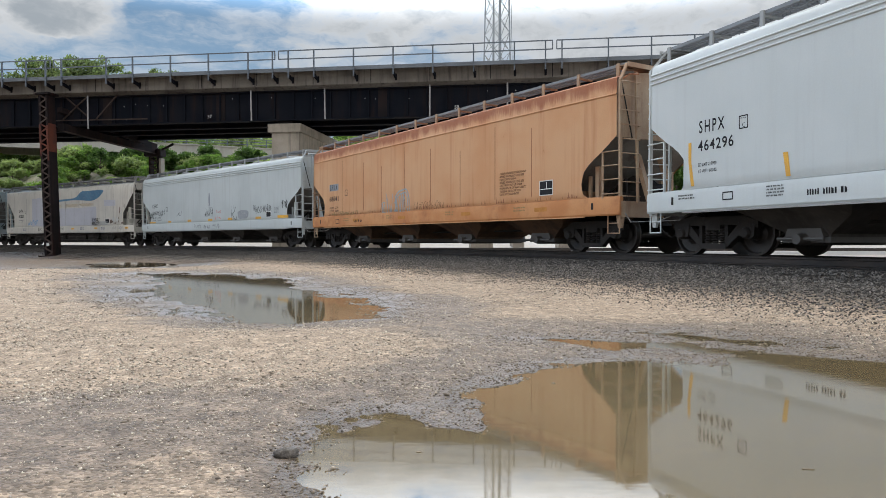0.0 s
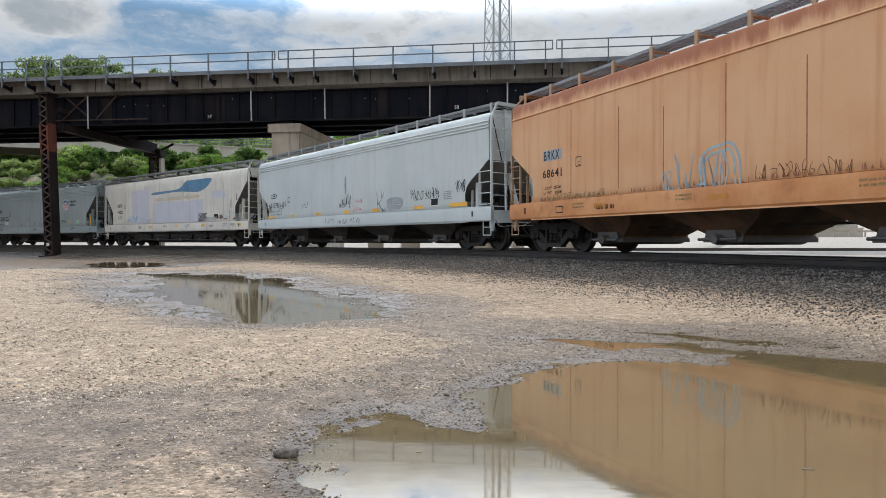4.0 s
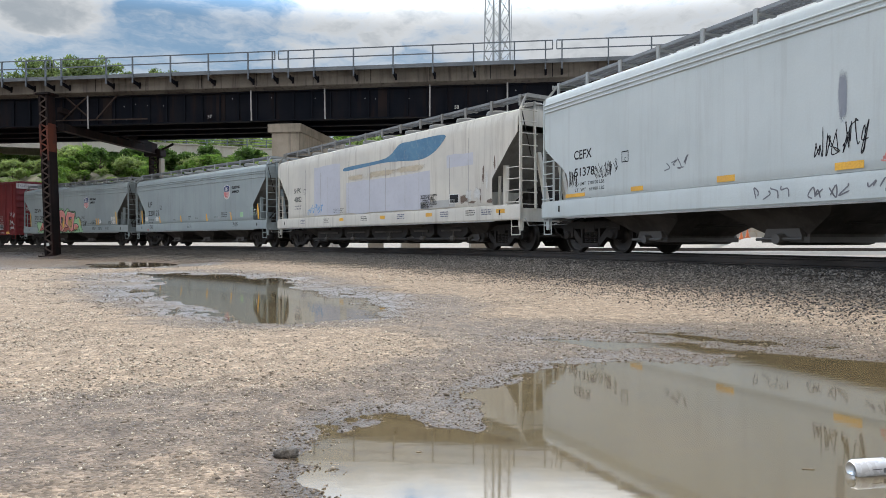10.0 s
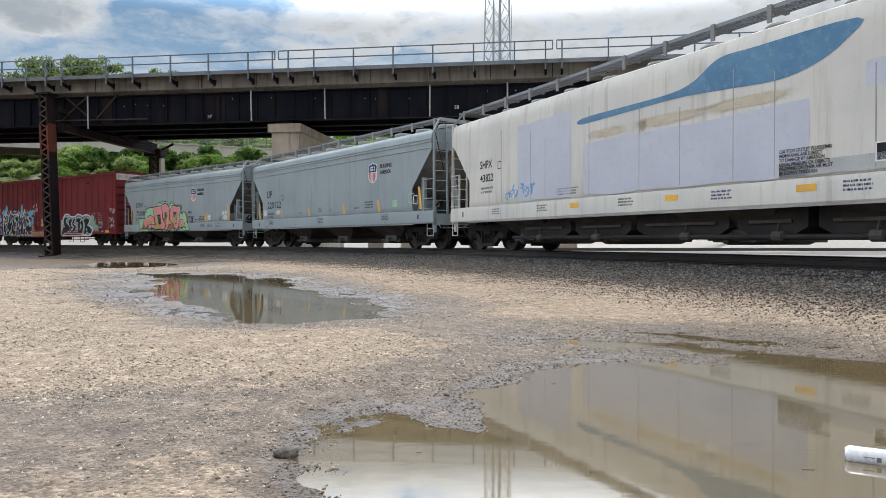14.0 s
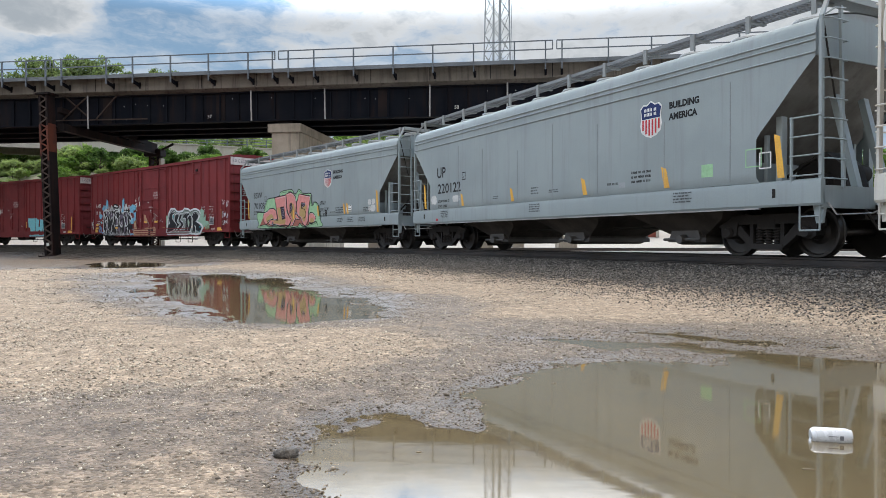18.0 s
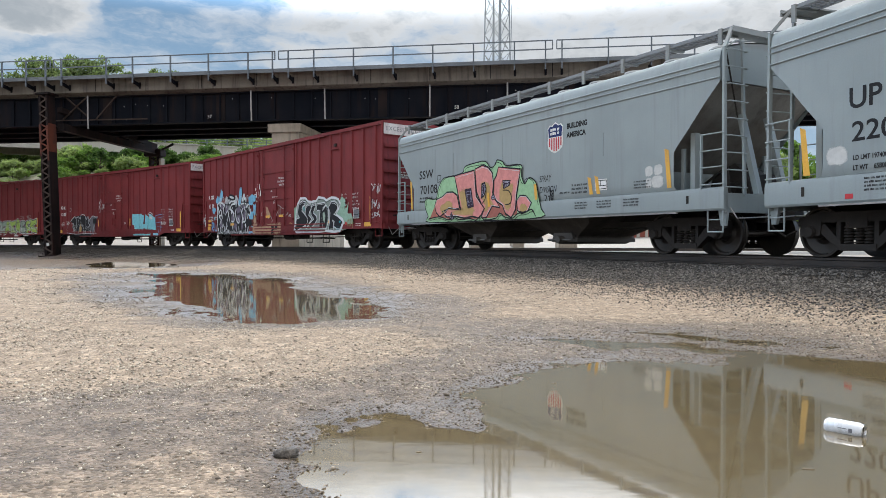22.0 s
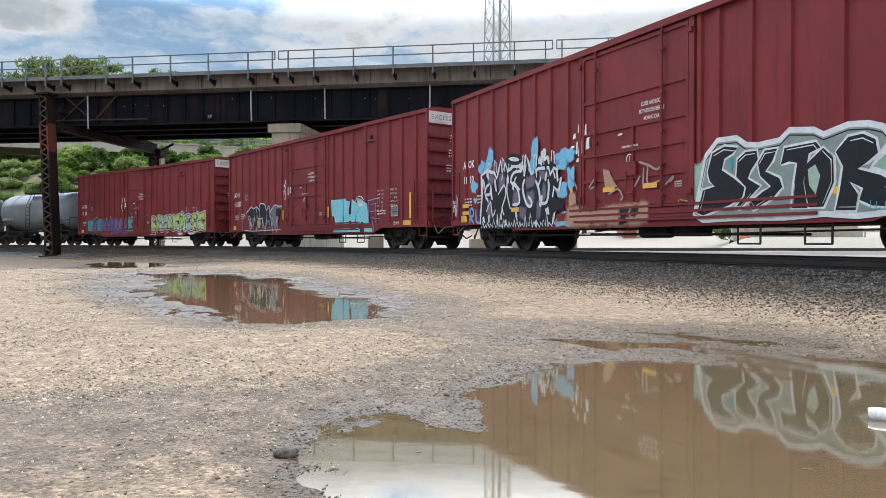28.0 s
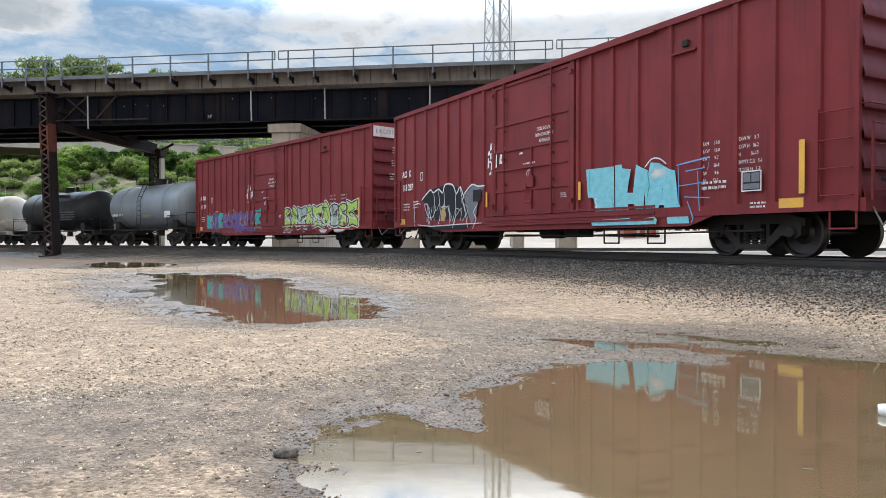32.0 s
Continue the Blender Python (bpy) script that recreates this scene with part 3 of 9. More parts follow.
    bm_ = Shape().beam((0, -OUT + 0.05, 11.06), (0, 0.0, 10.93), 0.10, 0.20).box(-0.07, 0.07, -0.03, -0.002, 10.75, 11.15).mesh("bracket")
    for tan in posts:
        p = part("post", pm, GALV, br)
        p.matrix_basis = pose(along(tan, OUT), 0, 0)
        part("bracket", bm_, GIRDER, p, "dark steel bracket")
    gaps = [x0, along(-0.541, OUT), along(-0.2300, OUT), along(0.1545, OUT), x1]
    for a, b in zip(gaps, gaps[1:]):
        r = Shape()
        a, b = a + 0.12, b - 0.12
        for z in (12.60, 12.09):
            r.beam((a, -OUT, z), (b, -OUT, z), 0.06, 0.06)
        for x in (a, b):
            r.beam((x, -OUT, 12.09), (x, -OUT, 12.60), 0.06, 0.06)
        part("railing", r, GALV, br, "grey steel railing panel")
    for y in (9.62,):
        r = Shape()
        for z in (12.80, 12.28):
            r.beam((x0, y, z), (x1, y, z), 0.07, 0.07)
        part("railing", r, GALV, br)
        for k in range(-38, 30):
            part("post", Shape().box(-0.04, 0.04, -0.045, 0.045, 11.5, 12.82).mesh("far_post") if k == -38 else bpy.data.meshes["far_post"], GALV, br).matrix_basis = pose(k * 2.5, y, 0)
    # small white span numbers painted on the web
    for text, tan, z in (("37", -0.332, 8.82), ("58", 0.014, 9.0)):
        ob = part("painted_number", letters(text, 0.30), WHITE_ON_STEEL, br)
        ob.matrix_basis = Matrix.Translation((along(tan), 0.585, z)) @ Matrix.Rotation(radians(90), 4, "X")
        part("number_plate_backing", Shape().box(along(tan) - 0.06, along(tan) + 0.45, 0.59, 0.60, z - 0.06, z + 0.30), GIRDER, br)
    # small pale discs imitate daylight through a few empty rivet holes
    rnd = random.Random(4)
    plug = Shape().turn([(0.7, 0.03), (0.729, 0.03)], n=8).mesh("daylight_spot")
    for tan in (-0.468, -0.450, -0.434, -0.417, -0.395, -0.447, -0.31, -0.298, -0.243, -0.238, -0.182, -0.112, -0.097, -0.05, -0.02, 0.03, 0.06, 0.1):
        part("daylight_spot", plug, PIPE, br).matrix_basis = pose(along(tan), 0, 9.9 + rnd.uniform(-0.2, 0.25) - (1.0 if tan == -0.447 else 0))
    # grimy drips below the deck's edge
    return br


WHITE_ON_STEEL = surface("white_number_paint", (0.55, 0.55, 0.54), rough=0.7)


def lattice_column(parent, x, y, z0, z1, w, mat, red=True, deep=0.62):
    """Two deep channels, laced with flat diagonal bars on the front and the back."""
    y0, y1 = y - 0.29, y - 0.29 + deep
    for g in (-1, 1):
        part("column_channel", Shape().box(x + g * w / 2 - 0.05, x + g * w / 2 + 0.05, y0, y1, z0, z1).box(x + g * w / 2 - (0.05 if g > 0 else -0.051), x + g * w / 2 + (-0.051 if g < 0 else 0.05) - g * 0.15, y0 + 0.001, y0 + 0.02, z0, z1), mat, parent, "rusty steel channel")
    n = int((z1 - z0) / 0.62)
    for k in range(n):
        a, b = z0 + k * (z1 - z0) / n, z0 + (k + 1) * (z1 - z0) / n
        m = (a + b) / 2
        lace = Shape()
        for yy in (y0 - 0.015, y1 + 0.015):
            lace.beam((x - w / 2, yy, a), (x + w / 2, yy, m), 0.1, 0.025, up=(0, 1, 0))
            lace.beam((x + w / 2, yy, m), (x - w / 2, yy, b), 0.1, 0.025, up=(0, 1, 0))
        part("lacing", lace, RED_RUST if red and 7.0 < m < 8.7 else LACE, parent)


def build_bent():
    """The steel bent that carries the bridge beside the track."""
    bent = empty("steel_bent", pose(-26.0, 47.35, 0, 0, 0, math.degrees(BR_A)), "rusty lattice steel column bent under the bridge", "bridge column", kind="structure")
    leg = new("column")
    leg.parent = bent
    leg.matrix_basis = Matrix.Translation((0.35, 0, -0.25)) @ Matrix.Rotation(radians(-2.2), 4, "Y")
    tagged(leg, "black and red rusted lattice column")
    lattice_column(leg, 0, 0, 0, 10.62, 0.52, RUSTY, deep=0.78)
    part("rusted_plate", Shape().box(0.311, 0.325, -0.28, 0.48, 6.9, 8.75), RED_RUST, leg, "red rusted flank of the column")
    part("rusted_plate", Shape().box(-0.32, -0.2, -0.325, -0.305, 6.6, 8.7).box(0.2, 0.32, -0.325, -0.305, 6.3, 8.6), RED_RUST, leg)
    part("cap_plate", Shape().box(-0.46, 0.5, -0.42, 0.62, 10.62, 10.74), RUSTY, leg)
    part("base_plate", Shape().box(-0.6, 0.7, -0.5, 0.8, -0.25, 0.12), RUSTY, leg)
    part("white_tag", Shape().box(-0.1, 0.08, -0.345, -0.33, 0.75, 0.95), WHITE_ON_STEEL, leg)
    far = new("column")
    far.parent = bent
    far.matrix_basis = Matrix.Translation((1.55, 10.6, -0.2))
    lattice_column(far, 0, 0, 0, 8.2, 0.75, RUSTY, red=False)
    part("side_plate", Shape().box(0.45, 0.6, -0.3, 0.3, 0, 7.6), CONCRETE, far)
    part("cross_beam", Shape().beam((0.6, 0.6, 8.35), (1.55, 10.6, 8.0), 0.5, 0.5).beam((0.5, 0.6, 9.5), (1.55, 10.6, 8.35), 0.35, 0.35), RUSTY, bent)
    part("beam_flange", Shape().beam((0.88, 0.6, 8.06), (1.83, 10.6, 7.72), 0.12, 0.06), LACE, bent)
    part("knee_brace", Shape().beam((1.9, 10.6, 8.0), (3.2, 10.4, 8.5), 0.14, 0.14), RUSTY, bent)
    part("knee_brace", Shape().beam((1.7, 10.6, 7.9), (-1.0, 11.0, 8.5), 0.14, 0.14), RUSTY, bent)
    part("gusset", Shape().box(0.8, 2.2, 10.2, 11.0, 7.55, 8.1), RUSTY, bent)


def build_pier():
    pier = empty("bridge_pier", Matrix.Translation((-11.2, 46.6, 0)) @ Matrix.Rotation(BR_A, 4, "Z"), "tan concrete wall pier with a wider cap", "bridge pier", kind="structure")
    s = Shape().box(0.12, 1.95, 0.1, 10.4, -0.4, 7.82)
    part("stem", s, CONCRETE, pier)
    c = Shape().prism([(-0.1, 7.82), (2.1, 7.82), (2.1, 8.36), (-0.1, 8.36)], -0.05, 10.6)
    part("cap", c, CONCRETE, pier)
    part("bearing", Shape().box(0.55, 1.5, 0.1, 0.75, 8.364, 8.54).box(0.55, 1.5, 6.2, 6.9, 8.364, 8.54), RUSTY, pier)


bridge = build_bridge()
build_bent()
build_pier()


# ---- the concrete ramp behind ----
def build_ramp():
    ramp = empty("concrete_ramp", pose(0, 0, 0), "pale concrete road ramp with a pipe railing", "ramp bridge", kind="structure")
    a, b = Vector((-83.0, 75.1, 13.1)), Vector((-20.0, 103.8, 13.1))
    d = (b - a).normalized()
    side = Vector((-d.y, d.x, 0)).normalized()
    part("edge_beam", Shape().beam(a, b, 0.5, 1.5), PALE_CONCRETE, ramp)
    part("drip_ledge", Shape().beam(a - side * 0.33 + Vector((0, 0, 0.68)), b - side * 0.33 + Vector((0, 0, 0.68)), 0.16, 0.14), PALE_CONCRETE, ramp)
    part("deck", Shape().beam(a + side * 4.2 + Vector((0, 0, 0.35)), b + side * 4.2 + Vector((0, 0, 0.35)), 7.9, 0.4), PALE_CONCRETE, ramp)
    part("far_beam", Shape().beam(a + side * 8.4, b + side * 8.4, 0.5, 1.5), PALE_CONCRETE, ramp)
    n = 26
    post = Shape().box(-0.06, 0.06, -0.06, 0.06, 0.75, 1.95).mesh("post")
    for off in (0.0, 8.4):
        for k in range(n + 1):
            p = a.lerp(b, k / n) + side * off
            part("post", post, GALV, ramp).matrix_basis = Matrix.Translation(p)
        for z in (1.12, 1.5, 1.9):
            part("rail", Shape().tube([a + side * off + Vector((0, 0, z)), b + side * off + Vector((0, 0, z))], 0.055), GALV, ramp, "grey pipe rail")
    return ramp


build_ramp()


def ramp_pier(x, y, top, w):
    p = empty("ramp_pier", pose(x, y, 0, 0, 0, 24.5), "tan concrete hammerhead pier of the ramp", "bridge pier", "piers of the ramp", "structure")
    part("cap", Shape().box(-w, w, -0.5, 8.8, top - 1.5, top), CONCRETE, p)
    part("stem", Shape().box(-w * 0.62, w * 0.62, -0.2, 8.0, 0.0, top - 1.5), CONCRETE, p)


ramp_pier(-47.2, 91.4, 12.34, 1.2)
ramp_pier(-33.7, 97.6, 12.34, 1.0)


# ---- trees, slope, tower and the far side of the yard ----
BARK = surface("bark", (0.10, 0.08, 0.06), (0.06, 0.05, 0.04), rough=0.95)


def leaf_matter(name, a, b):
    n = Nodes(name)
    rnd = n.node("ShaderNodeNewGeometry").outputs["Random Per Island"]
    v = n.coords()
    col = n.mix(rnd, a, b)
    col = n.mix(n.ramp(n.noise(v, 0.5, 3), 0.35, 0.7), col, tuple(x * 0.75 for x in a))
    n.set(Base_Color=col, Roughness=0.6)
    tl = n.node("ShaderNodeBsdfTranslucent", {"Color": n.mix(1.0, col, (1.4, 1.55, 1.0), "MULTIPLY")})
    both = n.node("ShaderNodeMixShader", {0: 0.6, 1: n.bsdf.outputs[0], 2: tl.outputs[0]})
    n.tree.links.new(both.outputs[0], n.out.inputs["Surface"])
    return n.mat


LEAF_1 = leaf_matter("leaves_mid_green", (0.105, 0.175, 0.040), (0.17, 0.25, 0.065))
LEAF_2 = leaf_matter("leaves_dark_green", (0.06, 0.11, 0.03), (0.11, 0.175, 0.05))
LEAF_4 = leaf_matter("leaves_grey_green", (0.115, 0.145, 0.07), (0.17, 0.205, 0.105))
LEAF_3 = leaf_matter("leaves_light_green", (0.19, 0.24, 0.10), (0.27, 0.315, 0.15))


def crown_mesh(seed, height, width, count, leaf, groups=26, clump=1.0):
    """Many small leaves in uneven clumps round a set of limbs."""
    rng = np.random.default_rng(seed)
    clumps = []
    for _ in range(groups):
        t = rng.random() ** 0.7
        a = rng.random() * math.tau
        r = width * (0.25 + 0.75 * rng.random()) * (1 - abs(t - 0.42) ** 1.5 * 1.2)
        clumps.append((r * math.cos(a), r * math.sin(a), height * (0.28 + 0.66 * t), width * rng.uniform(0.22, 0.46) * clump))
    c = np.array(clumps)
    pick = rng.integers(0, len(c), count)
    d = rng.normal(size=(count, 3))
    d /= np.linalg.norm(d, axis=1)[:, None]
    p = c[pick, :3] + d * (c[pick, 3] * (0.55 + 0.5 * rng.random(count)))[:, None] * np.array([1, 1, 0.8])
    u = rng.normal(size=(count, 3))
    u /= np.linalg.norm(u, axis=1)[:, None]
    w = np.cross(u, rng.normal(size=(count, 3)))
    w /= np.linalg.norm(w, axis=1)[:, None]
    s = (leaf * rng.uniform(0.6, 1.3, count))[:, None]
    verts = np.stack([p - u * s, p + w * s * 0.55, p + u * s, p - w * s * 0.55], 1).reshape(-1, 3)
    me = bpy.data.meshes.new("crown")
    me.from_pydata(verts.tolist(), [], np.arange(count * 4).reshape(-1, 4).tolist())
    return me


def trunk_shape(seed, height, width):
    rnd = random.Random(seed)
    s = Shape()
    top = height * 0.75
    pts = [Vector((rnd.uniform(-0.15, 0.15) * k, rnd.uniform(-0.15, 0.15) * k, top * k / 4)) for k in range(5)]
    for k in range(4):
        r0, r1 = 0.035 * height * (1 - k / 5), 0.035 * height * (1 - (k + 1) / 5)
        ring = lambda p, r: [(p.x + r * math.cos(i * math.tau / 7), p.y + r * math.sin(i * math.tau / 7), p.z) for i in range(7)]
        s.add(ring(pts[k], r0) + ring(pts[k + 1], r1), [(i, (i + 1) % 7, 7 + (i + 1) % 7, 7 + i) for i in range(7)])
    for _ in range(9):
        k = rnd.randint(1, 3)
        a = rnd.uniform(0, math.tau)
        p = pts[k]
        q = p + Vector((math.cos(a) * width * 0.7, math.sin(a) * width * 0.7, height * 0.2))
        s.tube([p, (p + q) / 2 + Vector((0, 0, 0.15)), q], 0.011 * height, 5)
    return s


TREES = []
for i, (h, w, leafm, cnt) in enumerate(((9.0, 3.6, LEAF_1, 5200), (8.0, 3.5, LEAF_2, 4800), (7.0, 3.2, LEAF_3, 4400), (3.2, 2.4, LEAF_1, 2600), (2.4, 1.9, LEAF_3, 2000), (15.0, 4.4, LEAF_4, 4200))):
    crown = crown_mesh(20 + i, h, w, cnt, 0.21 if h > 12 else 0.24 if h > 5 else 0.17, 75 if h > 12 else 34, 0.5 if h > 12 else 0.85)
    crown.materials.append(leafm)
    trunk = trunk_shape(40 + i, h, w).mesh("trunk")
    trunk.materials.append(BARK)
    TREES.append((crown, trunk, h > 5))


def plant(kind, x, y, size=1.0, turn=0.0):
    crown, trunk, tall = TREES[kind]
    z = float(terrain(np.array([x]), np.array([y]))[0][0]) - 0.1
    labels = {0: "leafy green tree on the slope", 1: "dark green leafy tree on the slope", 2: "light green leafy tree on the slope", 3: "dense green shrub on the slope", 4: "light green shrub on the slope", 5: "tall airy light green tree above the bridge"}
    ob = empty("tree" if tall else "shrub", Matrix.LocRotScale((x, y, z), Euler((0, 0, turn)), (size, size, size)), labels[kind], "tree" if tall else "shrub", "trees behind the railway")
    part("trunk", trunk, BARK, ob)
    part("crown", crown, LEAF_1, ob)
    return ob


def ground_at(x, y):
    return float(terrain(np.array([x]), np.array([y]))[0][0])


def build_woods():
    rnd = random.Random(9)
    for k in range(84):
        tan = -0.66 + 0.60 * (k + rnd.random()) / 84
        y = rnd.uniform(104, 128)
        kind = rnd.choice((0, 2, 2, 2))
        tall = (9.0, 8.0, 7.0)[kind] * 1.04
        size = min(rnd.uniform(0.75, 1.15), (0.8 + 0.215 * y - ground_at(tan * y, y)) / tall)
        if size > 0.3:
            plant(kind, tan * y, y, size, rnd.uniform(0, 6.28))
    for k in range(88):
        tan = -0.66 + 0.56 * (k + rnd.random()) / 88
        y = rnd.uniform(85, 96) - 14 * (tan + 0.6)
        kind = rnd.choice((1, 1, 0, 3, 4))
        size = min(rnd.uniform(0.8, 1.5), max(0.8 + rnd.uniform(0.098, 0.135) * y - ground_at(tan * y, y), 1.0) / (9.0, 8.0, 7.0, 3.4, 2.6)[kind])
        plant(kind, tan * y, y, size, rnd.uniform(0, 6.28))
    # low growth on the stony slope
    for k in range(90):
        tan = -0.66 + 0.34 * (k + rnd.random()) / 90
        y = rnd.uniform(74, 87)
        plant(rnd.choice((3, 4, 4)), tan * y, y, rnd.uniform(0.2, 0.62), rnd.uniform(0, 6.28))
    # crowns that stand above the bridge
    for tan, y, rise in ((-0.562, 122, 0.258), (-0.545, 124, 0.262), (-0.520, 121, 0.246), (-0.502, 123, 0.260), (-0.487, 120, 0.264), (-0.465, 124, 0.254), (-0.62, 122, 0.245), (-0.385, 126, 0.244)):
        z = ground_at(tan * y, y)
        plant(5, tan * y, y, (0.8 + rise * y - z) / 15.2, rnd.uniform(0, 6.28))
    # low growth and trees beyond the yard
    for k in range(30):
        tan = 0.16 + 0.56 * (k + rnd.random()) / 30
        y = rnd.uniform(104, 126)
        plant(rnd.choice((0, 1, 2)), tan * y, y, rnd.uniform(1.15, 1.5), rnd.uniform(0, 6.28))
    for k in range(4):
        tan = 0.49 + 0.05 * (k + rnd.random()) / 4
        y = rnd.uniform(97, 103)
        plant(rnd.choice((3, 4)), tan * y, y, rnd.uniform(0.6, 1.0), rnd.uniform(0, 6.28))


def build_hedge():
    """Bushes along the crest of the bank beyond the yard."""
    rnd = random.Random(33)
    for k in range(44):
        tan = 0.24 + 0.44 * (k + rnd.random()) / 44
        y = rnd.uniform(100, 106)
        plant(rnd.choice((3, 3, 4)), tan * y, y, rnd.uniform(0.8, 1.3), rnd.uniform(0, 6.28))


def build_scrub():
    """Low bushes at the foot of the bank beyond the barrier."""
    rnd = random.Random(58)
    for k in range(30):
        tan = 0.395 + 0.145 * (k + rnd.random()) / 30
        y = rnd.uniform(67, 76)
        plant(rnd.choice((3, 3, 4)), tan * y, y, rnd.uniform(0.75, 1.1), rnd.uniform(0, 6.28))


build_woods()
build_hedge()
build_scrub()

TOWER_MAT = surface("galvanised_tower", (0.26, 0.28, 0.30), (0.20, 0.215, 0.23), rough=0.5, metal=0.3)


def build_tower():
    tw = empty("lattice_tower", pose(12.4, 166.0, 0, 0, 0, 24), "tall grey steel lattice tower", "tower")
    def corner(i, z):
        w = 3.9 - 0.0225 * z
        return Vector((w * (1, 1, -1, -1)[i] * 0.75, w * (1, -1, -1, 1)[i] * 0.75, z))
    step, top = 4.4, 70
    for i in range(4):
        part("leg", Shape().beam(corner(i, 0), corner(i, top), 0.22), TOWER_MAT, tw)
    for k in range(int(top / step)):
        z0, z1 = k * step, (k + 1) * step
        for i in range(4):
            j = (i + 1) % 4
            part("brace", Shape().beam(corner(i, z0), corner(j, z1), 0.11).beam(corner(j, z0), corner(i, z1), 0.11), TOWER_MAT, tw)
    for k, (x, y) in enumerate(((-0.6, 0.3), (0.4, -0.2), (1.0, 0.6))):
        part("cable_run", Shape().beam((x, y, 0), (x, y, top), 0.14), TOWER_MAT, tw)
    part("side_ladder", Shape().beam((2.9, -2.7, 0), (1.9, -1.9, top), 0.12).beam((3.4, -2.7, 0), (2.3, -1.9, top), 0.1), TOWER_MAT, tw)


build_tower()

BRICK_RED = surface("brick_red_wall", (0.30, 0.085, 0.06), (0.24, 0.07, 0.05), rough=0.85, fine=8)
TIMBER = surface("weathered_timber", (0.46, 0.41, 0.34), (0.36, 0.31, 0.25), rough=0.85)
SIGN_RED = surface("stop_sign_red", (0.50, 0.03, 0.03), rough=0.45)
ORANGE_PLASTIC = surface("orange_plastic", (0.70, 0.18, 0.05), rough=0.5)


def build_yard():
    """What shows between the wheels on the far side of the yard."""
    b = empty("brick_building", pose(22.4, 84.0, 1.0, 0, 0, -6), "low red brick yard building with pale corner posts", "building")
    part("wall", Shape().box(-1.3, 2.6, 0, 6, 0, 3.6), BRICK_RED, b)
    part("roof", Shape().box(-1.6, 2.9, -0.3, 6.3, 3.6, 3.85), COPING, b)
    for x in (0.3, 1.25, 2.5):
        part("pillar", Shape().box(x - 0.16, x + 0.16, -0.25, -0.01, 0, 3.5), PALE_CONCRETE, b)
    for x in (-0.6,):
        w = part("window", Shape().box(x - 0.6, x + 0.6, -0.06, -0.01, 1.1, 2.4), COPING, b)
        part("pane", Shape().box(x - 0.52, x + 0.52, -0.075, -0.062, 1.18, 2.32), UNDER_GLASS, w)
    s = empty("stop_sign", pose(26.0, 63.0, 0.1), "red stop sign above a white plate on a post", "road sign")
    part("post", Shape().box(-0.04, 0.04, -0.04, 0.04, 0, 2.5), GALV, s)
    part("octagon", Shape().prism([(0.42 * math.cos(math.pi / 8 + k * math.pi / 4), 2.55 + 0.42 * math.sin(math.pi / 8 + k * math.pi / 4)) for k in range(8)], -0.07, -0.045), SIGN_RED, s)
    o = part("lettering", letters("STOP", 0.3, align="CENTER"), WHITE_ON_STEEL, s)
    o.matrix_basis = Matrix.Translation((0, -0.078, 2.45)) @ Matrix.Rotation(radians(90), 4, "X")
    part("plate", Shape().box(-0.25, 0.25, -0.07, -0.045, 1.55, 1.98), WHITE_ON_STEEL, s)
    f = empty("timber_barrier", pose(25.2, 61.0, 1.1, 0, 0, -1), "low timber rail barrier on posts", "barrier")
    for k in range(14):
        part("post", Shape().box(k * 1.3 - 0.05, k * 1.3 + 0.05, -0.07, 0.07, 0, 0.62), TIMBER, f)
    part("rail", Shape().box(-0.3, 17.2, -0.12, -0.075, 0.46, 0.62), TIMBER, f)
    for x, y in ((24.9, 60.2), (25.5, 60.4)):
        c = empty("traffic_cone", pose(x, y, ground_at(x, y)), "orange plastic traffic cone by the barrier", "traffic cone", "cones by the barrier")
        part("cone", Shape().turn([(0, 0.2), (0.05, 0.16), (0.75, 0.03)], axis="z", n=12), ORANGE_PLASTIC, c)
        part("foot", Shape().box(-0.22, 0.22, -0.22, 0.22, 0, 0.045), ORANGE_PLASTIC, c)
    w = empty("retaining_wall", pose(25.5, 63.5, 0.9), "low pale concrete wall below the bushes", "wall")
    part("wall", Shape().box(0, 11.5, 0, 0.3, 0, 1.0), PALE_CONCRETE, w)
    part("coping", Shape().box(-0.05, 11.55, -0.06, 0.36, 1.0, 1.09), PALE_CONCRETE, w)
    w = empty("concrete_pier", pose(36.9, 66.0, 0.9), "pale grey concrete pier beside the bushes", "pier")
    part("shaft", Shape().box(-1.05, 1.05, 0, 1.4, 0, 4.2), PALE_CONCRETE, w)
    part("cap", Shape().box(-1.25, 1.25, -0.15, 1.55, 4.2, 4.7), PALE_CONCRETE, w)
    for x, y, w, h, d in ((-5.3, 57.0, 1.2, 1.15, 1.6), (-2.6, 58.5, 1.5, 1.0, 1.2), (10.4, 60.0, 1.6, 1.1, 1.0), (3.2, 59, 1.8, 0.9, 1.2), (6.5, 62, 1.0, 1.3, 1.2)):
        blk = empty("concrete_block", pose(x, y, 0.1, 0, 0, 8), "tan concrete footing block beyond the track", "concrete block", "footing blocks")
        part("block", Shape().prism([(-w / 2, 0), (w / 2, 0), (w / 2, h - 0.06), (w / 2 - 0.06, h), (-w / 2 + 0.06, h), (-w / 2, h - 0.06)], 0, d), CONCRETE, blk)
    for y in (52.0, 55.0):
        sp = Shape()
        for side in (-0.75, 0.75):
            sp.box(-30, 60, side - 0.05, side + 0.05, 0.12, 0.30)
        o = thing("far_siding_track", sp, RAIL_MAT, "rusty siding rails across the yard", "railway track", "sidings", "structure", pose(0, y, 0, 0, 0, -5))


